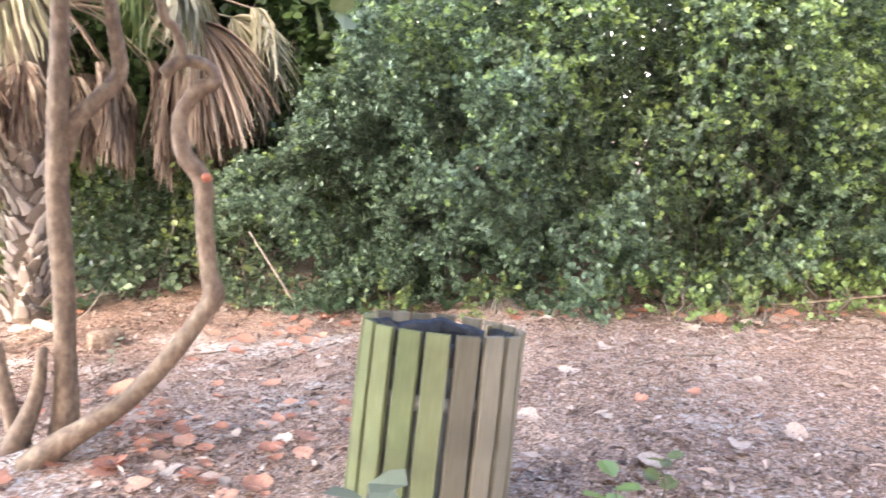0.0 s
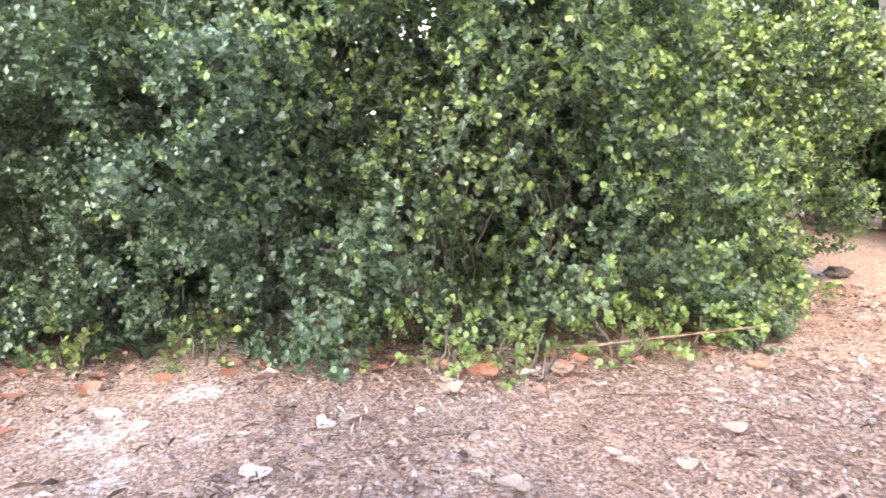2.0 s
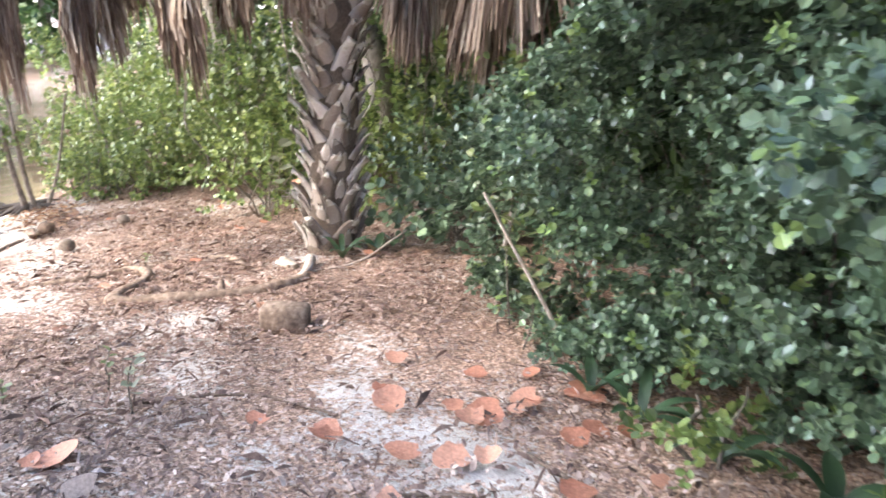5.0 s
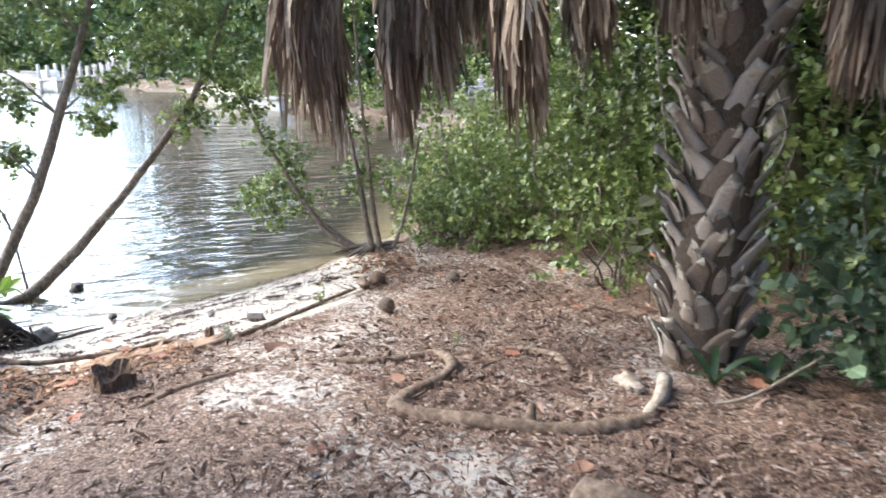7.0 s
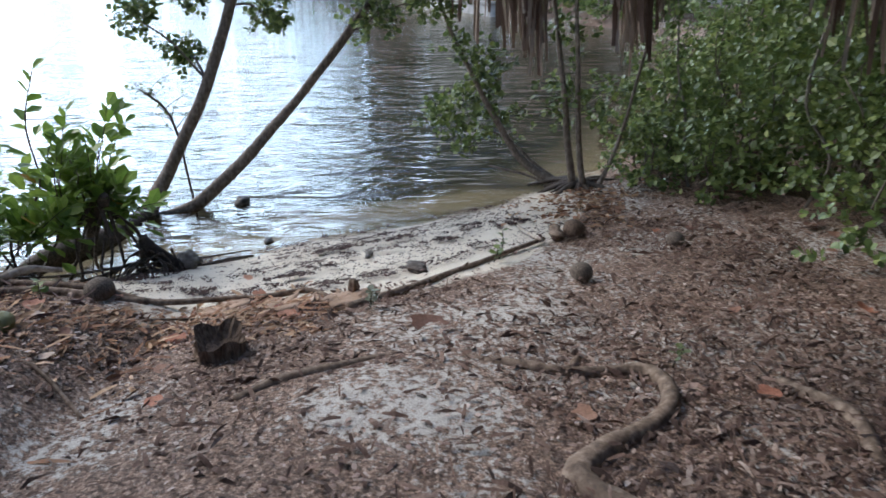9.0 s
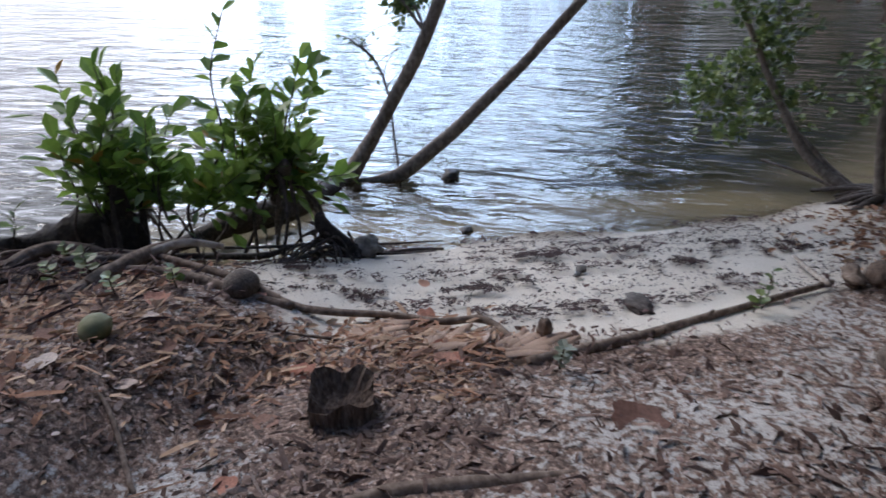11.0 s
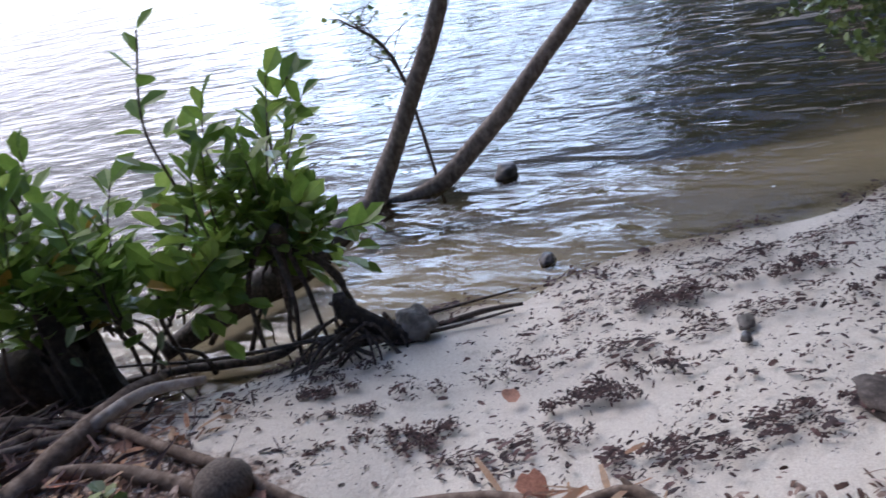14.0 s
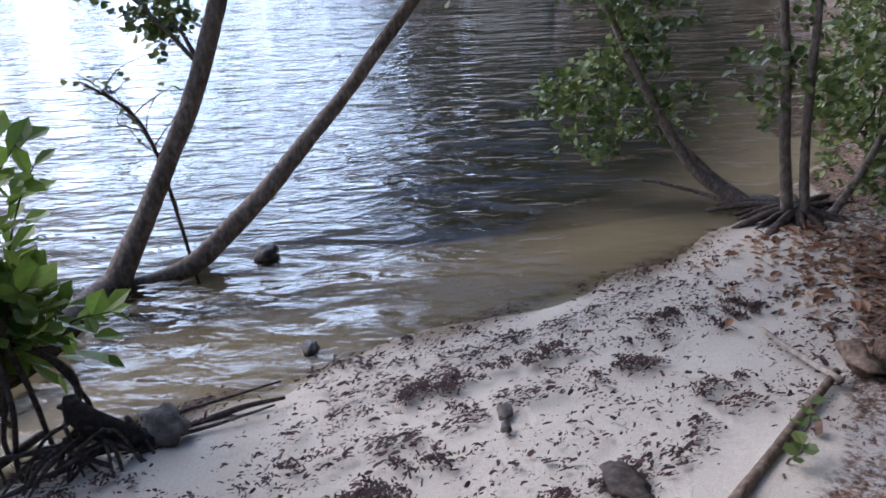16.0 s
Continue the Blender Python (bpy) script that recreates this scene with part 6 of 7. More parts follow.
lay("forked_branch", "short bleached side limb pointing to the stump", [(-6.62, 2.78, -0.87, 0.028), (-6.85, 2.86, -0.89, 0.024), (-7.05, 2.98, -0.98, 0.016)], M_DRIFT_PALE)
lay("tangled_root", "arching brown root over the litter bank", [(-6.18, 2.0, -0.98, 0.038), (-6.32, 2.1, -0.90, 0.046), (-6.5, 2.16, -0.88, 0.050), (-6.66, 2.3, -0.93, 0.044), (-6.8, 2.5, -1.05, 0.03)], M_DRIFT, category="root")
lay("tangled_root", "dark root reaching along the waterline", [(-5.42, 1.45, -0.80, 0.024), (-5.62, 1.66, -0.79, 0.027), (-5.85, 1.86, -0.84, 0.024), (-6.1, 1.9, -0.95, 0.02)], M_BARK_WET, category="root")
lay("driftwood_log", "grey driftwood log on the litter bank", [(-5.15, 1.68, -0.75, 0.036), (-5.36, 1.94, -0.755, 0.038), (-5.52, 2.14, -0.77, 0.032), (-5.63, 2.3, -0.79, 0.014)], M_DRIFT)
lay("driftwood_snag", "broken brown snag leaning from the water's edge", [(-5.36, 1.52, -0.92, 0.046), (-5.55, 1.50, -0.79, 0.052), (-5.66, 1.47, -0.73, 0.048), (-5.75, 1.45, -0.685, 0.022)], M_STUMP)
lay("tangled_root", "long dark root trailing along the waterline", [(-6.72, 2.16, -1.03, 0.02), (-7.2, 2.0, -1.27, 0.022), (-7.46, 2.32, -1.33, 0.022), (-7.54, 2.65, -1.32, 0.025), (-7.62, 2.9, -1.31, 0.026), (-7.85, 3.0, -1.32, 0.02)], M_BARK_WET, category="root")
lay("tangled_root", "dark root trailing from the root fan", [(-7.62, 3.3, -1.24, 0.022), (-7.8, 3.55, -1.31, 0.02), (-7.98, 3.85, -1.30, 0.014), (-8.05, 4.05, -1.30, 0.008)], M_BARK_WET, category="root")
lay("wooden_stake", "short dark stake standing out of the water", [(-6.68, -0.05, -1.75, 0.05), (-6.66, -0.03, -1.4, 0.05), (-6.65, -0.06, -1.27, 0.045)], M_CHAR, category="stake")
for k in range(20):
    a, b = RNG.uniform(0, 6.28), RNG.uniform(0.3, 0.7)
    cx, cy = RNG.uniform(-7.0, -5.9), RNG.uniform(1.6, 2.7)
    cz = ground_at(cx, cy) + 0.04
    ex, ey = cx + b * math.cos(a), cy + b * math.sin(a)
    ez = max(ground_at(ex, ey), W - 0.1) + 0.03
    lay("tangled_root", "brown root in the tangle on the litter bank", [(cx, cy, cz, 0.020), (cx * 0.65 + ex * 0.35 + RNG.normal(scale=0.05), cy * 0.65 + ey * 0.35 + RNG.normal(scale=0.05), cz * 0.65 + ez * 0.35 + RNG.uniform(0.0, 0.05), 0.017), (cx * 0.3 + ex * 0.7 + RNG.normal(scale=0.05), cy * 0.3 + ey * 0.7 + RNG.normal(scale=0.05), cz * 0.3 + ez * 0.7 + RNG.uniform(0.0, 0.03), 0.013), (ex, ey, ez, 0.008)], M_DRIFT if k % 3 else M_BARK_WET, 7, 0.15, "root")


def bare_sapling():
    t = thing("bare_sapling", "thin nearly bare twiggy sapling in the water", "sapling", place=(-9.58, 3.08, W))
    o = np.array([-9.58, 3.08, W])
    main = [(-9.55, 3.10, -1.5, 0.013), (-9.56, 3.06, -1.03, 0.013), (-9.54, 3.02, -0.58, 0.012), (-9.50, 2.94, -0.31, 0.010), (-9.42, 2.75, -0.12, 0.006)]
    part("stem", tube([(a - o[0], b - o[1], c - o[2], r) for a, b, c, r in main], 7, 0.04), M_BARK_WET, t)
    P, A = [], []
    for k in range(16):
        f = RNG.uniform(0.45, 1.0)
        i = f * (len(main) - 1)
        s = np.array(main[int(i)][:3]) * (1 - i % 1) + np.array(main[min(4, int(i) + 1)][:3]) * (i % 1) - o
        e = s + np.array([RNG.uniform(-0.1, 0.1), RNG.uniform(-0.26, 0.30), RNG.uniform(0.02, 0.30)])
        part("twig", tube([(*s, 0.005), (*((s + e) / 2 + RNG.normal(scale=0.02, size=3)), 0.004), (*e, 0.002)], 5, 0.04), M_TWIG, t)
        P += [e, (s + e) / 2]
        A += [RNG.normal(size=3), RNG.normal(size=3)]
    P, A = np.array(P), np.array(A)
    part("foliage", leaves("foliage", P, A, RNG.normal(size=P.shape) + np.array([0, 0, 1]), np.full(len(P), 0.045), M_SCRUB), None, t)


bare_sapling()


def point_shrub():
    x, y = -10.0, 7.15
    z = ground_at(x, y)
    t = thing("mangrove_clump", "slim multi-stemmed mangrove on the point, leaning over the cove", "mangrove", place=(x, y, z))
    o = np.array([x, y, z])
    stems = [[(-9.95, 7.08, -1.4, 0.045), (-9.98, 7.0, -0.9, 0.036), (-10.05, 6.92, -0.2, 0.03), (-10.12, 6.82, 0.5, 0.024), (-10.2, 6.7, 1.6, 0.018), (-10.25, 6.6, 2.6, 0.012)],
             [(-9.90, 7.18, -1.4, 0.04), (-9.95, 7.1, -0.8, 0.03), (-9.98, 7.06, -0.1, 0.026), (-10.0, 7.0, 0.8, 0.02), (-9.98, 6.95, 2.2, 0.012)],
             [(-10.05, 7.1, -1.38, 0.05), (-10.25, 6.85, -1.32, 0.05), (-10.4, 6.55, -1.12, 0.042), (-10.5, 6.3, -0.75, 0.036), (-10.58, 6.05, -0.3, 0.030), (-10.66, 5.75, 0.3, 0.022), (-10.7, 5.5, 1.0, 0.014)],
             [(-10.1, 7.05, -1.38, 0.03), (-10.4, 6.75, -1.22, 0.025), (-10.55, 6.5, -1.0, 0.018), (-10.65, 6.25, -0.85, 0.012)],
             [(-10.1, 7.0, -1.38, 0.022), (-10.4, 6.6, -1.3, 0.016), (-10.5, 6.2, -1.22, 0.010)],
             [(-9.9, 7.3, -1.36, 0.03), (-9.85, 7.5, -0.8, 0.022), (-9.8, 7.7, 0.2, 0.014)]]
    for s in stems:
        part("stem", tube([(a - o[0], b - o[1], c - o[2], r) for a, b, c, r in s], 8, 0.06, 0.06), M_MANGROVE_BARK, t)
    c = np.array([(-10.85, 5.65, -0.78), (-10.75, 6.05, -0.40), (-10.65, 6.35, -0.72), (-10.72, 6.0, -0.95), (-10.7, 5.85, -0.6), (-10.1, 6.95, -0.35), (-10.15, 7.0, 0.3), (-10.7, 5.9, 0.1), (-10.3, 7.3, -0.55), (-10.0, 7.6, -0.2), (-10.2, 6.7, 1.4), (-10.6, 6.2, -0.15), (-10.0, 7.0, 1.8)])
    P = np.repeat(c, 34, 0) + RNG.normal(scale=0.13, size=(len(c) * 34, 3))
    part("crown", leaves("crown", *sprigs(P - o, RNG.normal(size=P.shape) + np.array([0, -0.3, 0.6]), 6, 0.13, 0.065), M_SCRUB), None, t)
    for k in range(30):
        a = RNG.uniform(0, 6.28)
        r = RNG.uniform(0.25, 0.75)
        part("root", tube([(0, 0, 0.06, 0.03), (0.5 * r * math.cos(a), 0.5 * r * math.sin(a), 0.05, 0.024), (r * math.cos(a), r * math.sin(a), -0.03, 0.012)], 6, 0.06, 0.15), M_BARK_WET, t)


point_shrub()

# ---- small plants ----


def strap_plant(x, y, count, length, label="strap-leaved green plant at the foot of the hedge", material=M_STRAP):
    z = ground_at(x, y)
    t = thing("strap_plant", label, "plant", "strap-leaved plants", (x, y, z))
    for k in range(count):
        a = k * 2.4 + RNG.uniform(-0.4, 0.4)
        ln, w = length * RNG.uniform(0.7, 1.15), 0.032 * RNG.uniform(0.8, 1.2)
        d, sd = np.array([math.cos(a), math.sin(a), 0]), np.array([-math.sin(a), math.cos(a), 0])
        v = []
        for i in range(7):
            f = i / 6
            c = d * ln * 0.75 * f ** 1.1 + np.array([0, 0, ln * (1.0 * f - 0.55 * f * f)])
            ww = w * math.sin(math.pi * min(0.98, 0.12 + 0.85 * f))
            v += [c - sd * ww + np.array([0, 0, 0.3 * ww]), c, c + sd * ww + np.array([0, 0, 0.3 * ww])]
        f = [(i * 3 + j, i * 3 + j + 1, i * 3 + j + 4, i * 3 + j + 3) for i in range(6) for j in range(2)]
        part("leaf", Shape().add(v, f), material, t)


for x, y in ((-0.62, 6.72), (-0.22, 6.60), (-0.95, 6.85), (0.95, 6.30), (1.25, 6.2), (0.2, 6.55), (2.7, 5.75), (4.4, 6.2), (-3.9, 8.0), (-4.05, 7.75)):
    strap_plant(x, y + 0.12, 6, 0.34)
for x, y in ((-9.3, 8.55), (-9.0, 8.8), (-10.0, 8.3)):
    strap_plant(x, y, 10, 0.55, "yellow-green strap-leaved plant at the cove edge", M_SEEDLING)


def broad_seedling(x, y, h, count, size, label, material=M_SEEDLING):
    z = ground_at(x, y)
    t = thing("seedling", label, "plant", "seedlings", (x, y, z))
    part("stem", tube(limb_points((0, 0, -0.02), (0.04, 0.02, h), 0.006, 0.003, 4, 0.2), 6, 0.04), M_TWIG, t)
    k = np.arange(count)
    f = 0.4 + 0.6 * k / max(1, count - 1)
    a = k * 2.4
    P = np.stack([0.04 * f, 0.02 * f, h * f], 1)
    A = np.stack([np.cos(a), np.sin(a), 0.25 + 0 * a], 1)
    N = np.tile((0, 0, 1.0), (count, 1)) + RNG.normal(scale=0.3, size=(count, 3))
    part("foliage", leaves("foliage", P, A, N, size * RNG.uniform(0.8, 1.15, count), material), None, t)


broad_seedling(-0.22, 2.25, 0.50, 6, 0.17, "young sea grape with large round leaves", M_SILVER_LEAF)
broad_seedling(0.62, 2.32, 0.40, 7, 0.10, "small yellow-green seedling in the mulch", M_COCO_NEW)
broad_seedling(0.98, 2.85, 0.22, 6, 0.08, "small yellow-green seedling in the mulch")
broad_seedling(-1.85, 7.45, 0.9, 9, 0.17, "broad pale green sapling at the hedge's end")
broad_seedling(-1.55, 7.2, 0.55, 8, 0.10, "broad pale green sapling at the hedge's end")
broad_seedling(-2.4, 5.4, 0.32, 9, 0.06, "sparse dusty seedling in the sandy mulch", M_SILVER_LEAF)
broad_seedling(-2.85, 5.45, 0.22, 5, 0.05, "small green seedling in the sandy mulch")
broad_seedling(-7.42, 6.06, 0.24, 7, 0.05, "small seedling growing through the sand", M_SCRUB)
broad_seedling(-7.34, 6.02, 0.12, 5, 0.06, "small seedling growing through the sand", M_SCRUB)
for wx, wy in ((-6.05, 3.1), (-6.15, 2.6), (-6.3, 3.25), (-5.95, 2.2), (-6.5, 2.35)):
    broad_seedling(wx, wy, 0.15, 9, 0.055, "small green weed on the litter bank", M_SCRUB)
broad_seedling(-6.25, 2.75, 0.2, 9, 0.07, "small green weed on the litter bank")
broad_seedling(-5.45, 6.75, 0.12, 6, 0.05, "small green weed beside the root")
broad_seedling(-6.3, 5.2, 0.16, 14, 0.05, "dusty low weed on the beach edge", M_SILVER_LEAF)
broad_seedling(-6.23, 8.64, 0.85, 7, 0.16, "sapling with broad pale leaves behind the palm", M_SILVER_LEAF)
broad_seedling(-5.80, 8.55, 0.45, 2, 0.18, "withered orange sea grape leaf on a thin stem", M_LEAF_ORANGE)
broad_seedling(-3.0, 5.0, 0.15, 6, 0.05, "small green seedling in the sandy mulch")

# ---- litter ----


def scatter_quads(name, p, yaw, length, width, material, tilt=0.25, bend=0.25):
    """Flat chips: two quads each, bent in the middle."""
    n = len(p)
    d = np.stack([np.cos(yaw), np.sin(yaw), RNG.normal(scale=tilt, size=n)], 1)
    d = unit(d)
    s = unit(np.stack([-np.sin(yaw), np.cos(yaw), RNG.normal(scale=tilt * 1.3, size=n)], 1))
    up = np.cross(d, s)
    L, Wd = length[:, None], width[:, None]
    rows = []
    for u, ww, b in ((-0.5, 0.7, 0), (0.0, 1.0, 1), (0.5, 0.6, 0)):
        for v in (-0.5, 0.5):
            rows.append(p + d * L * u + s * Wd * v * ww + up * L * bend * b * RNG.uniform(-0.2, 1.0, (n, 1)))
    v = np.stack(rows, 1)
    f = np.array([[0, 1, 3, 2], [2, 3, 5, 4]])
    return quads_mesh(name, v.reshape(-1, 3), (np.arange(n)[:, None, None] * 6 + f[None]).reshape(-1, 4), material)


def hedge_line(x):
    return np.interp(x, [p[0] for p in HEDGE], [p[1] for p in HEDGE])


def chips():
    n = 200000
    x, y = RNG.uniform(-9.0, 6.5, n), RNG.uniform(1.0, 9.3, n)
    d = shore_distance(x, y)
    limit = np.interp(y, [2.2, 3.2, 4.0, 5.0, 6.2, 7.2, 8.2], [0.3, 1.0, 1.75, 2.0, 2.0, 1.0, 0.3])
    thin = 0.35 + 0.65 * (np.sin(1.9 * x + 0.8 * y) * np.sin(1.3 * y - 0.7 * x + 1) > -0.25)
    bare = 0.4 * np.clip(bare_field(x, y), 0, 1)
    keep = (d > limit + RNG.normal(scale=0.12, size=n)) & (y < hedge_line(x) + 0.3) & (RNG.uniform(0, 1, n) < (thin - bare) * np.where((x > -3.0) & (y > 1.6), 0.8, 1.0))
    x, y = x[keep], y[keep]
    n = len(x)
    p = np.stack([x, y, ground_height(x, y) + 0.012 + RNG.uniform(0, 0.016, n)], 1)
    west = x + RNG.normal(scale=0.7, size=n) < -2.6
    ln = np.where(RNG.uniform(0, 1, n) < 0.94, RNG.gamma(2.5, 0.009, n) + 0.010, RNG.uniform(0.07, 0.18, n))
    ln = ln * np.where(west, 0.8, 0.85)
    wd = np.where(ln < 0.07, ln * RNG.uniform(0.25, 0.6, n), RNG.uniform(0.005, 0.014, n))
    for pick, material, label in ((~west, M_CHIP, "pale and brown wood chips covering the path"), (west, M_CHIP_BROWN, "brown chips and leaf scraps covering the shady ground")):
        ob = new("mulch", scatter_quads("mulch", p[pick], RNG.uniform(0, 6.28, pick.sum()), ln[pick], wd[pick], material))
        tagged(ob, label, "mulch", kind="stuff")


chips()


def scraps():
    n = 20000
    x, y = RNG.uniform(-7.0, 6.2, n), RNG.uniform(1.4, 8.6, n)
    keep = (shore_distance(x, y) > 1.9) & (y < hedge_line(x) + 0.2) & (RNG.uniform(0, 1, n) < np.where(x > -2.5, 1.0, 0.75))
    x, y = x[keep], y[keep]
    n = len(x)
    p = np.stack([x, y, ground_height(x, y) + 0.016 + RNG.uniform(0, 0.012, n)], 1)
    ln = RNG.uniform(0.012, 0.032, n)
    ob = new("leaf_scraps", scatter_quads("leaf_scraps", p, RNG.uniform(0, 6.28, n), ln, ln * RNG.uniform(0.4, 0.8, n), M_SCRAP, 0.12, 0.12))
    tagged(ob, "pale torn leaf scraps lying on the mulch", "leaf litter", kind="stuff")


scraps()


LEAF_CURLED = np.array([(0, 0, 0), (-0.19, 0.30, 0.16), (-0.20, 0.70, 0.18), (0, 1, 0.10), (0.20, 0.70, 0.14), (0.19, 0.30, 0.12)])


def leaf_bank():
    n = 3900
    x, y = RNG.normal(-5.9, 0.55, n), RNG.uniform(0.4, 5.0, n)
    x = np.where(y > 3.6, x - 0.35, x)
    keep = (shore_distance(x, y) > np.where(y > 3.2, 1.55, 0.25)) & (x > -7.0) & ((y < 4.2) | (x < -5.85)) & ((y < 3.9) | (x > -6.62))
    x, y = x[keep], y[keep]
    n = len(x)
    p = np.stack([x, y, ground_height(x, y) + RNG.uniform(0.008, 0.03, n)], 1)
    ob = new("leaf_litter", scatter_quads("leaf_litter", p, RNG.uniform(0, 6.28, n), RNG.uniform(0.02, 0.10, n), RNG.uniform(0.006, 0.022, n), M_LITTER, 0.15, 0.12))
    tagged(ob, "heap of dry brown and orange leaves on the bank", "leaf litter", kind="stuff")
    n = 1500
    x, y = RNG.normal(-5.95, 0.5, n), RNG.uniform(1.0, 5.0, n)
    x = np.where(y > 3.6, x - 0.35, x)
    keep = (shore_distance(x, y) > np.where(y > 3.2, 1.5, 0.3)) & (x > -7.0) & ((y < 4.2) | (x < -6.0)) & ((y < 3.9) | (x > -6.62))
    x, y = x[keep], y[keep]
    n = len(x)
    p = np.stack([x, y, ground_height(x, y) + RNG.uniform(0.004, 0.022, n)], 1)
    a = RNG.uniform(0, 6.28, n)
    ob = new("leaf_litter", leaves("leaf_litter", p, np.stack([np.cos(a), np.sin(a), RNG.normal(scale=0.12, size=n)], 1), np.array([0, 0, 1.0]) + RNG.normal(scale=0.4, size=(n, 3)), RNG.uniform(0.035, 0.105, n), M_LITTER, LEAF_CURLED))
    tagged(ob, "broad curled brown and orange leaves heaped on the bank", "leaf litter", kind="stuff")
    n = 900
    x, y = RNG.normal(-9.2, 0.5, n), RNG.normal(7.05, 0.32, n)
    keep = shore_distance(x, y) > 0.2
    x, y = x[keep], y[keep]
    n = len(x)
    p = np.stack([x, y, ground_height(x, y) + RNG.uniform(0.004, 0.03, n)], 1)
    a = RNG.uniform(0, 6.28, n)
    ob = new("leaf_litter", leaves("leaf_litter", p, np.stack([np.cos(a), np.sin(a), RNG.normal(scale=0.12, size=n)], 1), np.array([0, 0, 1.0]) + RNG.normal(scale=0.4, size=(n, 3)), RNG.uniform(0.03, 0.10, n), M_LITTER, LEAF_CURLED))
    tagged(ob, "reddish brown leaves drifted round the roots on the point", "leaf litter", kind="stuff")
    n = 9000
    x, y = RNG.uniform(-11.5, -1.8, n), RNG.uniform(4.3, 9.4, n)
    keep = (shore_distance(x, y) > np.where(y > 7.0, 0.3, 2.1)) & ((y > 6.9) | (RNG.uniform(0, 1, n) < 0.7)) & (y < hedge_line(np.maximum(x, -1.7)) + 1.6)
    x, y = x[keep], y[keep]
    n = len(x)
    p = np.stack([x, y, ground_height(x, y) + RNG.uniform(0.01, 0.05, n)], 1)
    ob = new("leaf_litter", scatter_quads("leaf_litter", p, RNG.uniform(0, 6.28, n), RNG.uniform(0.03, 0.11, n), RNG.uniform(0.007, 0.024, n), M_CHIP_BROWN, 0.2, 0.15))
    tagged(ob, "dry brown leaves scattered under the undergrowth", "leaf litter", kind="stuff")


leaf_bank()


def wrack():
    """Seaweed in strand lines: many small tufts of scraps along the beach, and larger mats."""
    k = 3500
    y = RNG.uniform(2.9, 7.4, k)
    line = RNG.choice([0.06, 0.22, 0.55, 0.85, 1.2, 1.5], k, p=[0.22, 0.10, 0.18, 0.14, 0.16, 0.20])
    keep = np.sin(4.3 * y + 3 * line) + np.sin(9.1 * y + 5 * line) > -0.9
    y, line = y[keep], line[keep]
    d = np.abs(line + RNG.normal(scale=0.11, size=len(y)) + 0.06 * np.sin(3 * y))
    x = np.interp(y, [p[1] for p in SHORE[7:15]], [p[0] for p in SHORE[7:15]]) + d * 1.2
    per = np.minimum(40, 1 + RNG.gamma(0.6, 7.0, len(y)).astype(int))
    u, v = RNG.normal(scale=1.0, size=per.sum()), RNG.normal(scale=1.0, size=per.sum())
    size = np.repeat(0.007 + 0.0045 * np.sqrt(per), per)
    turn = np.repeat(2.1 + RNG.normal(scale=0.5, size=len(y)), per)
    px = np.repeat(x, per) + size * (2.5 * u * np.cos(turn) - 0.6 * v * np.sin(turn))
    py = np.repeat(y, per) + size * (2.5 * u * np.sin(turn) + 0.6 * v * np.cos(turn))
    n = len(px)
    p = np.stack([px, py, ground_height(px, py) + 0.009 + RNG.uniform(0, 0.010, n)], 1)
    ln = RNG.gamma(1.6, 0.0065, n) + 0.004
    ob = new("seaweed_wrack", scatter_quads("seaweed_wrack", p, turn + RNG.normal(scale=0.5, size=n), ln, ln * RNG.uniform(0.15, 0.55, n), M_WRACK, 0.15, 0.2))
    tagged(ob, "dark seaweed scraps in bands on the white sand", "seaweed", kind="stuff")
    for cx, cy in ((-7.45, 4.67), (-7.26, 4.54), (-7.43, 4.13), (-7.08, 3.66), (-6.91, 3.85), (-8.08, 4.77), (-8.15, 4.92), (-8.32, 5.2), (-7.02, 4.54), (-6.99, 3.99), (-7.13, 3.42), (-7.34, 3.46), (-8.47, 5.84), (-8.6, 5.9), (-8.53, 6.2),
                   (-8.74, 6.5), (-7.9, 5.97), (-7.99, 4.62), (-8.06, 4.85), (-8.26, 5.22), (-8.0, 5.5), (-8.1, 5.61), (-7.81, 4.83), (-7.22, 4.5), (-8.95, 6.45), (-8.7, 6.25)):
        m = int(RNG.integers(70, 330))
        knots = RNG.normal(scale=(0.10, 0.03), size=(6, 2))
        q = knots[RNG.integers(6, size=m)] + RNG.normal(scale=RNG.uniform(0.01, 0.035, (m, 1)), size=(m, 2))
        px, py = cx - 0.5 * q[:, 0] + 0.85 * q[:, 1], cy + 0.85 * q[:, 0] + 0.5 * q[:, 1]
        q = np.stack([px, py, ground_height(px, py) + RNG.uniform(0.006, 0.017, m)], 1)
        c = new("seaweed_clump", scatter_quads("seaweed_clump", q, RNG.uniform(0, 6.28, m), RNG.uniform(0.006, 0.03, m), RNG.uniform(0.004, 0.012, m), M_WRACK, 0.3, 0.25))
        tagged(c, "matted clump of dark brown seaweed on the sand", "seaweed", "seaweed clumps", "stuff")

    # fine dark strand lines left by the last tides
    bands = [((-6.85, 4.58), (-7.33, 5.50), 1300), ((-6.80, 4.02), (-7.06, 4.48), 500), ((-7.55, 4.50), (-8.0, 5.27), 700), ((-7.33, 5.5), (-7.9, 6.15), 700), ((-7.9, 4.2), (-8.75, 5.55), 900), ((-8.3, 4.75), (-9.2, 6.3), 700)]
    ps = []
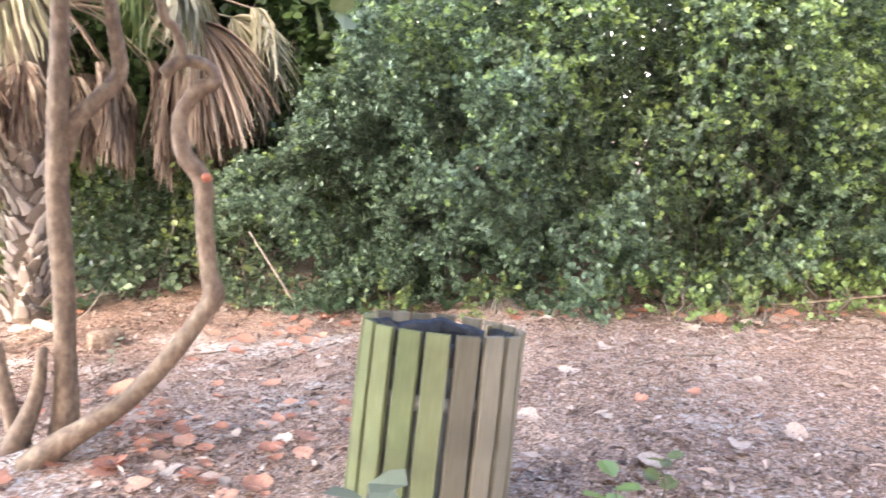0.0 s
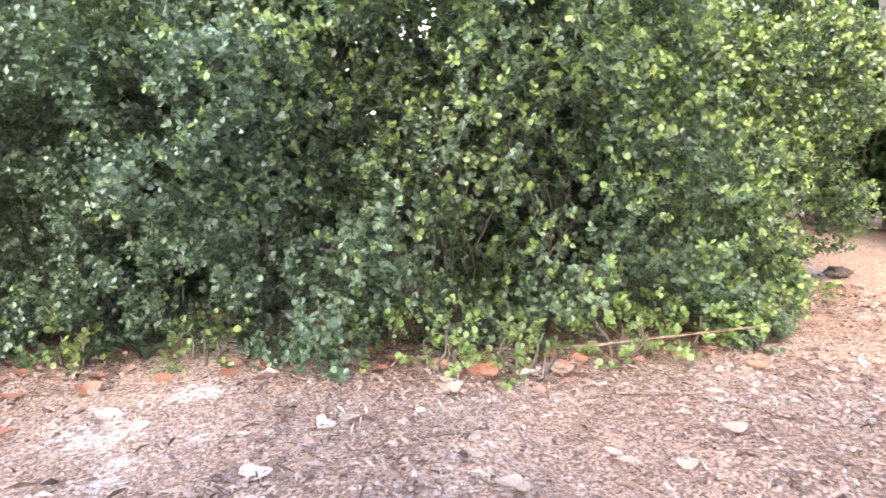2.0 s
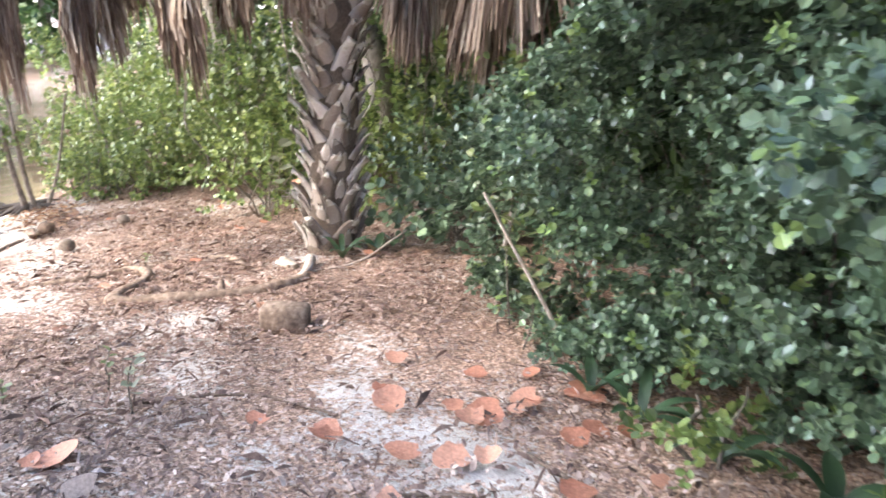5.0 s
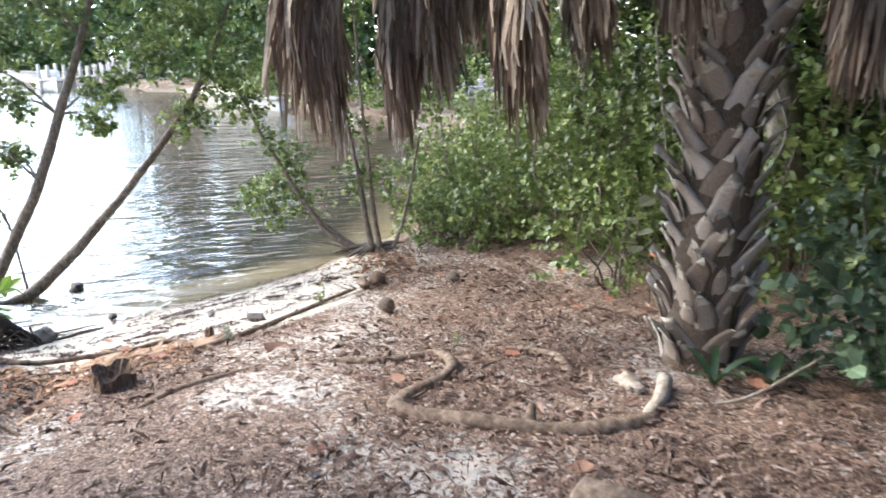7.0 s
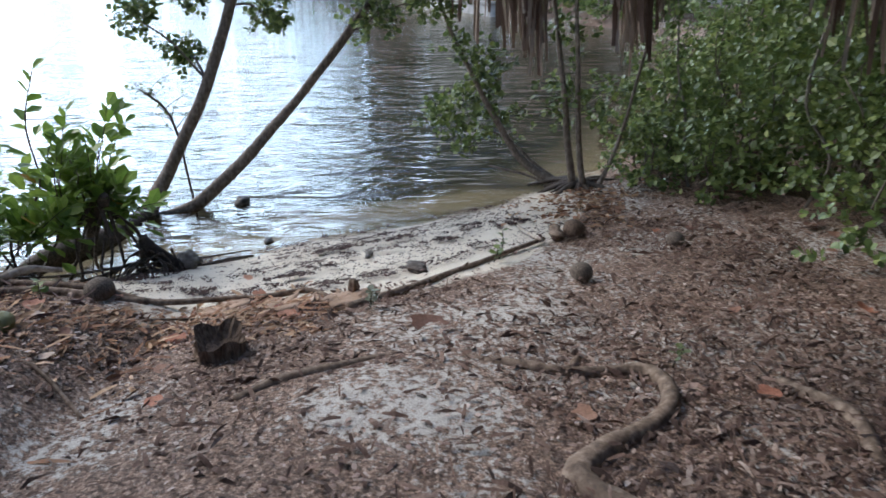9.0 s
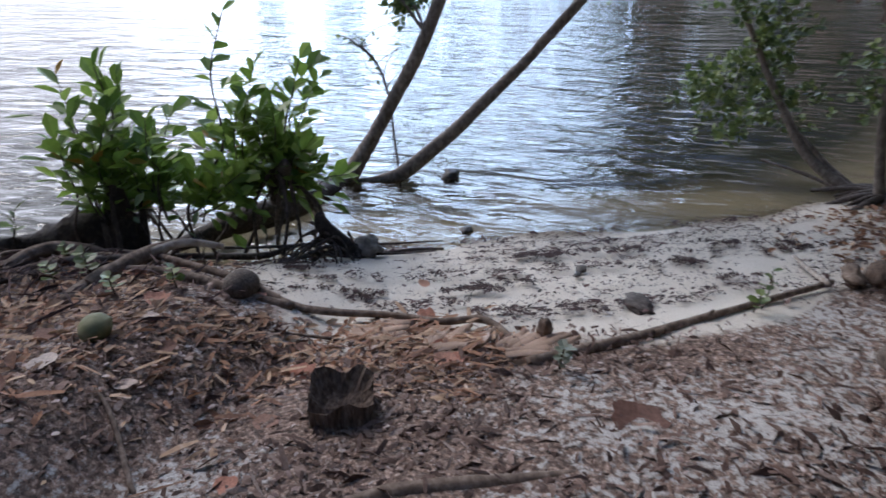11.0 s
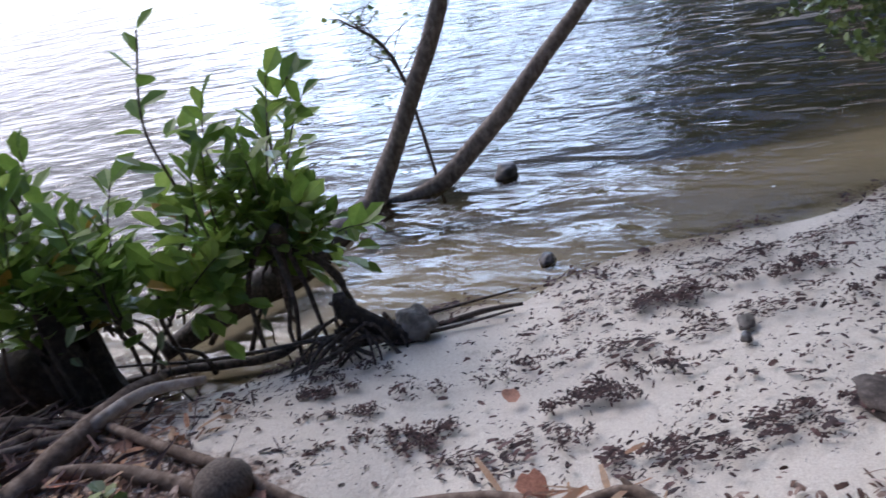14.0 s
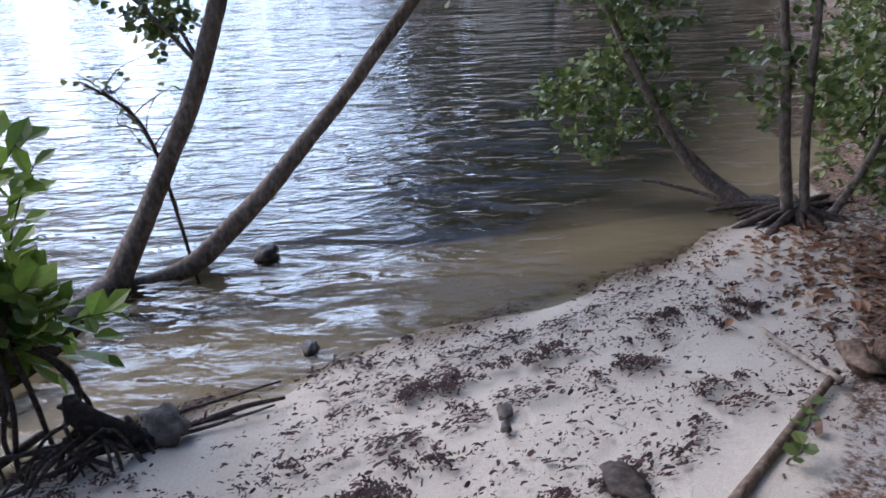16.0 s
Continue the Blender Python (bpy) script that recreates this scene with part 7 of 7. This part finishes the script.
    for (ax, ay), (bx, by), m in bands:
        f = RNG.uniform(0, 1, m)
        f = f[np.sin(17 * f + ax * 5) + np.sin(41 * f + ay) > -0.9]
        off = RNG.normal(scale=0.022, size=len(f)) + 0.03 * np.sin(9 * f + ay) + np.where(RNG.uniform(0, 1, len(f)) < 0.3, 0.07, 0.0)
        ps.append(np.stack([ax + (bx - ax) * f + off * 0.88, ay + (by - ay) * f + off * 0.47], 1))
    q = np.vstack(ps)
    n = len(q)
    p = np.stack([q[:, 0], q[:, 1], ground_height(q[:, 0], q[:, 1]) + 0.008 + RNG.uniform(0, 0.005, n)], 1)
    ln = RNG.gamma(1.6, 0.007, n) + 0.004
    ob = new("strand_lines", scatter_quads("strand_lines", p, 2.05 + RNG.normal(scale=0.4, size=n), ln, ln * RNG.uniform(0.2, 0.5, n), M_WRACK, 0.12, 0.15))
    tagged(ob, "fine dark strand lines of debris across the sand", "seaweed", kind="stuff")


wrack()


def fallen_leaf_mesh(seed, material):
    """A big round dry leaf, cupped and wavy, with a notch at the stalk."""
    rnd = random.Random(seed)
    v, n = [(0, 0, 0.0)], 16
    curl, fold = rnd.uniform(0.05, 0.28), rnd.uniform(-0.1, 0.18)
    for ring in (0.5, 1.0):
        for i in range(n):
            a = 2 * math.pi * i / n
            r = ring * (1 + 0.10 * math.sin(3 * a + seed) + 0.10 * rnd.uniform(-1, 1)) * (0.72 if i == 0 and ring == 1 else 1)
            x, y = 0.5 * r * math.cos(a) * 1.05, 0.5 * r * math.sin(a)
            v.append((x, y, curl * r * r * 0.35 + fold * abs(y) + 0.05 * math.sin(2 * a + seed) * r))
    f = [(0, 1 + i, 1 + (i + 1) % n) for i in range(n)] + [(1 + i, 1 + n + i, 1 + n + (i + 1) % n, 1 + (i + 1) % n) for i in range(n)]
    return Shape().add(v, f).mesh("fallen_leaf", material)


ORANGE = [fallen_leaf_mesh(k, M_LEAF_ORANGE) for k in range(4)]
PALE = [fallen_leaf_mesh(k + 10, M_LEAF_PALE) for k in range(4)]
BROWN = [fallen_leaf_mesh(k + 20, M_LEAF_BROWN) for k in range(3)]


def fallen_leaf(x, y, size, kinds, label):
    size *= 0.7
    ob = new("fallen_leaf", kinds[RNG.integers(len(kinds))])
    ob.location = (x, y, ground_at(x, y) + 0.026)
    ob.rotation_euler = (RNG.normal(scale=0.16), RNG.normal(scale=0.16), RNG.uniform(0, 6.28))
    ob.scale = (size, size, size)
    tagged(ob, label, "leaf", "fallen sea grape leaves")


L_ORANGE, L_PALE, L_BROWN = "orange-pink fallen sea grape leaf, dry and curled", "pale tan fallen sea grape leaf, dry and flat", "brown curled fallen leaf on the litter"
for k in range(38):
    u = RNG.uniform(-1.3, 5.2)
    fallen_leaf(u, hedge_line(u) - 0.28 - abs(RNG.normal(scale=0.22)), RNG.uniform(0.10, 0.19), ORANGE if RNG.uniform() < 0.8 else PALE, L_ORANGE)
for k in range(112):
    fallen_leaf(RNG.normal(-1.3, 0.5), RNG.normal(3.75, 0.45), RNG.uniform(0.08, 0.18), [ORANGE, PALE, BROWN][RNG.choice(3, p=[0.6, 0.34, 0.06])], L_ORANGE)
for k in range(26):
    x, y = RNG.uniform(-0.6, 5.5), RNG.uniform(3.0, 6.2)
    if y < hedge_line(x) - 0.3 and math.hypot(x - 0.05, y - 2.93) > 0.5:
        fallen_leaf(x, y, RNG.uniform(0.07, 0.17), PALE if RNG.uniform() < 0.8 else ORANGE, L_PALE)
for x, y, s in ((-0.75, 6.55, 0.19), (-0.92, 6.2, 0.15), (-1.2, 6.0, 0.22), (-1.55, 5.9, 0.16), (-1.9, 5.75, 0.14), (-1.0, 5.75, 0.13), (-1.35, 6.45, 0.14), (-1.75, 6.35, 0.13), (-0.5, 6.2, 0.2), (-2.55, 4.6, 0.17), (-2.3, 4.75, 0.12), (-1.1, 6.6, 0.12), (-3.9, 8.05, 0.16), (-6.45, 3.62, 0.13), (-7.22, 4.22, 0.10), (-6.4, 2.9, 0.2)):
    fallen_leaf(x, y, s, ORANGE, L_ORANGE)
for x, y, s in ((-5.97, 5.55, 0.3), (-4.9, 6.2, 0.16), (-4.0, 5.6, 0.14), (-3.4, 6.7, 0.14)):
    fallen_leaf(x, y, s, BROWN, L_BROWN)
for k in range(24):
    fallen_leaf(RNG.normal(-5.9, 0.45), RNG.uniform(1.4, 4.4), RNG.uniform(0.08, 0.17), [ORANGE, PALE, BROWN][RNG.choice(3, p=[0.25, 0.25, 0.5])], L_BROWN)
for k in range(30):
    x, y = RNG.uniform(-10.5, -4.8), RNG.uniform(6.9, 8.9)
    if shore_distance(np.array([x]), np.array([y]))[0] > 0.3:
        fallen_leaf(x, y, RNG.uniform(0.08, 0.17), BROWN if RNG.uniform() < 0.7 else ORANGE, L_BROWN)
for k in range(8):
    fallen_leaf(RNG.uniform(-6.75, -6.2), RNG.uniform(4.3, 4.9), RNG.uniform(0.09, 0.15), PALE if RNG.uniform() < 0.5 else ORANGE, L_PALE)


def dry_strips():
    """Long torn strips of palm leaf and thin twigs in the litter on the bank."""
    n = 330
    x, y = RNG.normal(-6.0, 0.5, n), RNG.uniform(1.2, 5.0, n)
    x[:120], y[:120] = RNG.normal(-6.4, 0.14, 120), RNG.normal(4.55, 0.2, 120)
    keep = (shore_distance(x, y) > np.where(y > 3.2, 1.5, 0.25)) & (x > -7.0) & ((y < 4.2) | (x < -6.0))
    x, y = x[keep], y[keep]
    n = len(x)
    p = np.stack([x, y, ground_height(x, y) + RNG.uniform(0.02, 0.05, n)], 1)
    ob = new("palm_strips", scatter_quads("palm_strips", p, 2.2 + RNG.normal(scale=0.7, size=n), RNG.uniform(0.05, 0.19, n), RNG.uniform(0.006, 0.026, n), M_LITTER, 0.06, 0.06))
    tagged(ob, "long dry tan palm leaf strips on the bank", "leaf litter", kind="stuff")

    n = 620
    x, y = RNG.normal(-6.35, 0.4, n), RNG.normal(2.2, 0.5, n)
    keep = (shore_distance(x, y) > 0.1) & (x > -7.2)
    x, y = x[keep], y[keep]
    n = len(x)
    p = np.stack([x, y, ground_height(x, y) + RNG.uniform(0.02, 0.07, n)], 1)
    ob = new("twig_litter", scatter_quads("twig_litter", p, RNG.uniform(0, 6.28, n), RNG.uniform(0.06, 0.30, n), RNG.uniform(0.004, 0.011, n), M_WRACK, 0.22, 0.10))
    tagged(ob, "thin dark twigs and rootlets tangled among the roots", "twigs", kind="stuff")


dry_strips()


def pleated_leaf(x, y, heading, length, count, spread, label):
    """A dry palm leaf lying flat: narrow folded pleats side by side, fanning from the stalk."""
    z = ground_at(x, y)
    t = thing("dry_palm_leaf", label, "palm leaf", "dry palm leaves", (x, y, z))
    for k in range(count):
        u = (k + 0.5) / count - 0.5
        a = heading + spread * u + RNG.normal(scale=0.05)
        ln = length * (1 - 0.9 * u * u) * RNG.uniform(0.8, 1.1)
        d, sd = np.array([math.cos(a), math.sin(a)]), np.array([-math.sin(a), math.cos(a)])
        v = []
        lift = RNG.uniform(0.015, 0.035)
        for i in range(6):
            f = i / 5
            w = 0.027 * math.sin(math.pi * (0.16 + 0.76 * f))
            for j, side in enumerate((-1, 0, 1)):
                q = d * ln * f + sd * (side * w + 0.10 * u)
                g = ground_at(x + q[0], y + q[1]) - z
                v.append((q[0], q[1], g + lift + (0.020 if side == 0 else 0.0) + 0.012 * math.sin(5 * f + k)))
        n = len(v)
        v += [(p[0], p[1], p[2] - 0.003) for p in v]
        f = [(i * 3 + j, i * 3 + j + 1, i * 3 + j + 4, i * 3 + j + 3) for i in range(5) for j in range(2)]
        f += [tuple(n + q for q in reversed(face)) for face in f]
        part("pleat", Shape().add(v, f), M_LEAF_TAN, t)


pleated_leaf(-6.36, 4.93, 2.45, 0.40, 8, 1.0, "dry tan palm leaf with folded pleats beside the driftwood")
pleated_leaf(-6.30, 4.60, 2.75, 0.36, 7, 0.9, "dry pinkish palm leaf half buried in the litter")
pleated_leaf(-6.45, 4.15, 1.75, 0.32, 6, 0.8, "dry straw-coloured palm leaf on the leaf heap")

# leaves that lie singly on the path and under the hedge
for x, y, s in ((0.96, 4.61, 0.19), (1.42, 5.09, 0.14), (2.03, 4.2, 0.15), (1.54, 3.34, 0.16), (0.58, 3.94, 0.2), (1.88, 3.46, 0.16), (1.08, 3.24, 0.2), (1.94, 4.52, 0.11), (0.69, 4.52, 0.12), (0.16, 5.59, 0.2),
                (2.0, 4.23, 0.16), (2.57, 5.54, 0.24), (2.8, 5.6, 0.22), (-0.76, 5.35, 0.2), (-0.72, 5.38, 0.15), (1.12, 6.18, 0.17), (3.3, 4.54, 0.17), (2.04, 5.41, 0.2), (0.94, 4.62, 0.15)):
    fallen_leaf(x, y, s, PALE, L_PALE)
for x, y, s in ((-0.95, 6.94, 0.24), (-1.2, 6.4, 0.2), (-0.05, 6.1, 0.2), (-0.34, 5.55, 0.19), (0.78, 6.23, 0.22), (1.0, 6.14, 0.2), (2.31, 5.64, 0.28), (2.83, 5.63, 0.2), (1.62, 6.13, 0.22), (2.34, 5.58, 0.2), (1.85, 5.96, 0.22),
                (2.8, 5.84, 0.22), (4.03, 5.35, 0.2), (-1.99, 6.66, 0.18), (-1.58, 5.89, 0.18), (-1.59, 6.27, 0.24), (-1.19, 6.49, 0.24), (-1.12, 6.69, 0.2), (-0.94, 6.9, 0.26), (-1.02, 6.1, 0.22), (-2.16, 5.0, 0.26), (-1.51, 6.77, 0.18),
                (-0.85, 3.81, 0.2), (-0.66, 3.96, 0.22), (-1.6, 4.24, 0.24), (-1.65, 3.65, 0.24), (-0.82, 3.39, 0.22), (-1.09, 4.99, 0.18)):
    fallen_leaf(x, y, s, ORANGE, L_ORANGE)
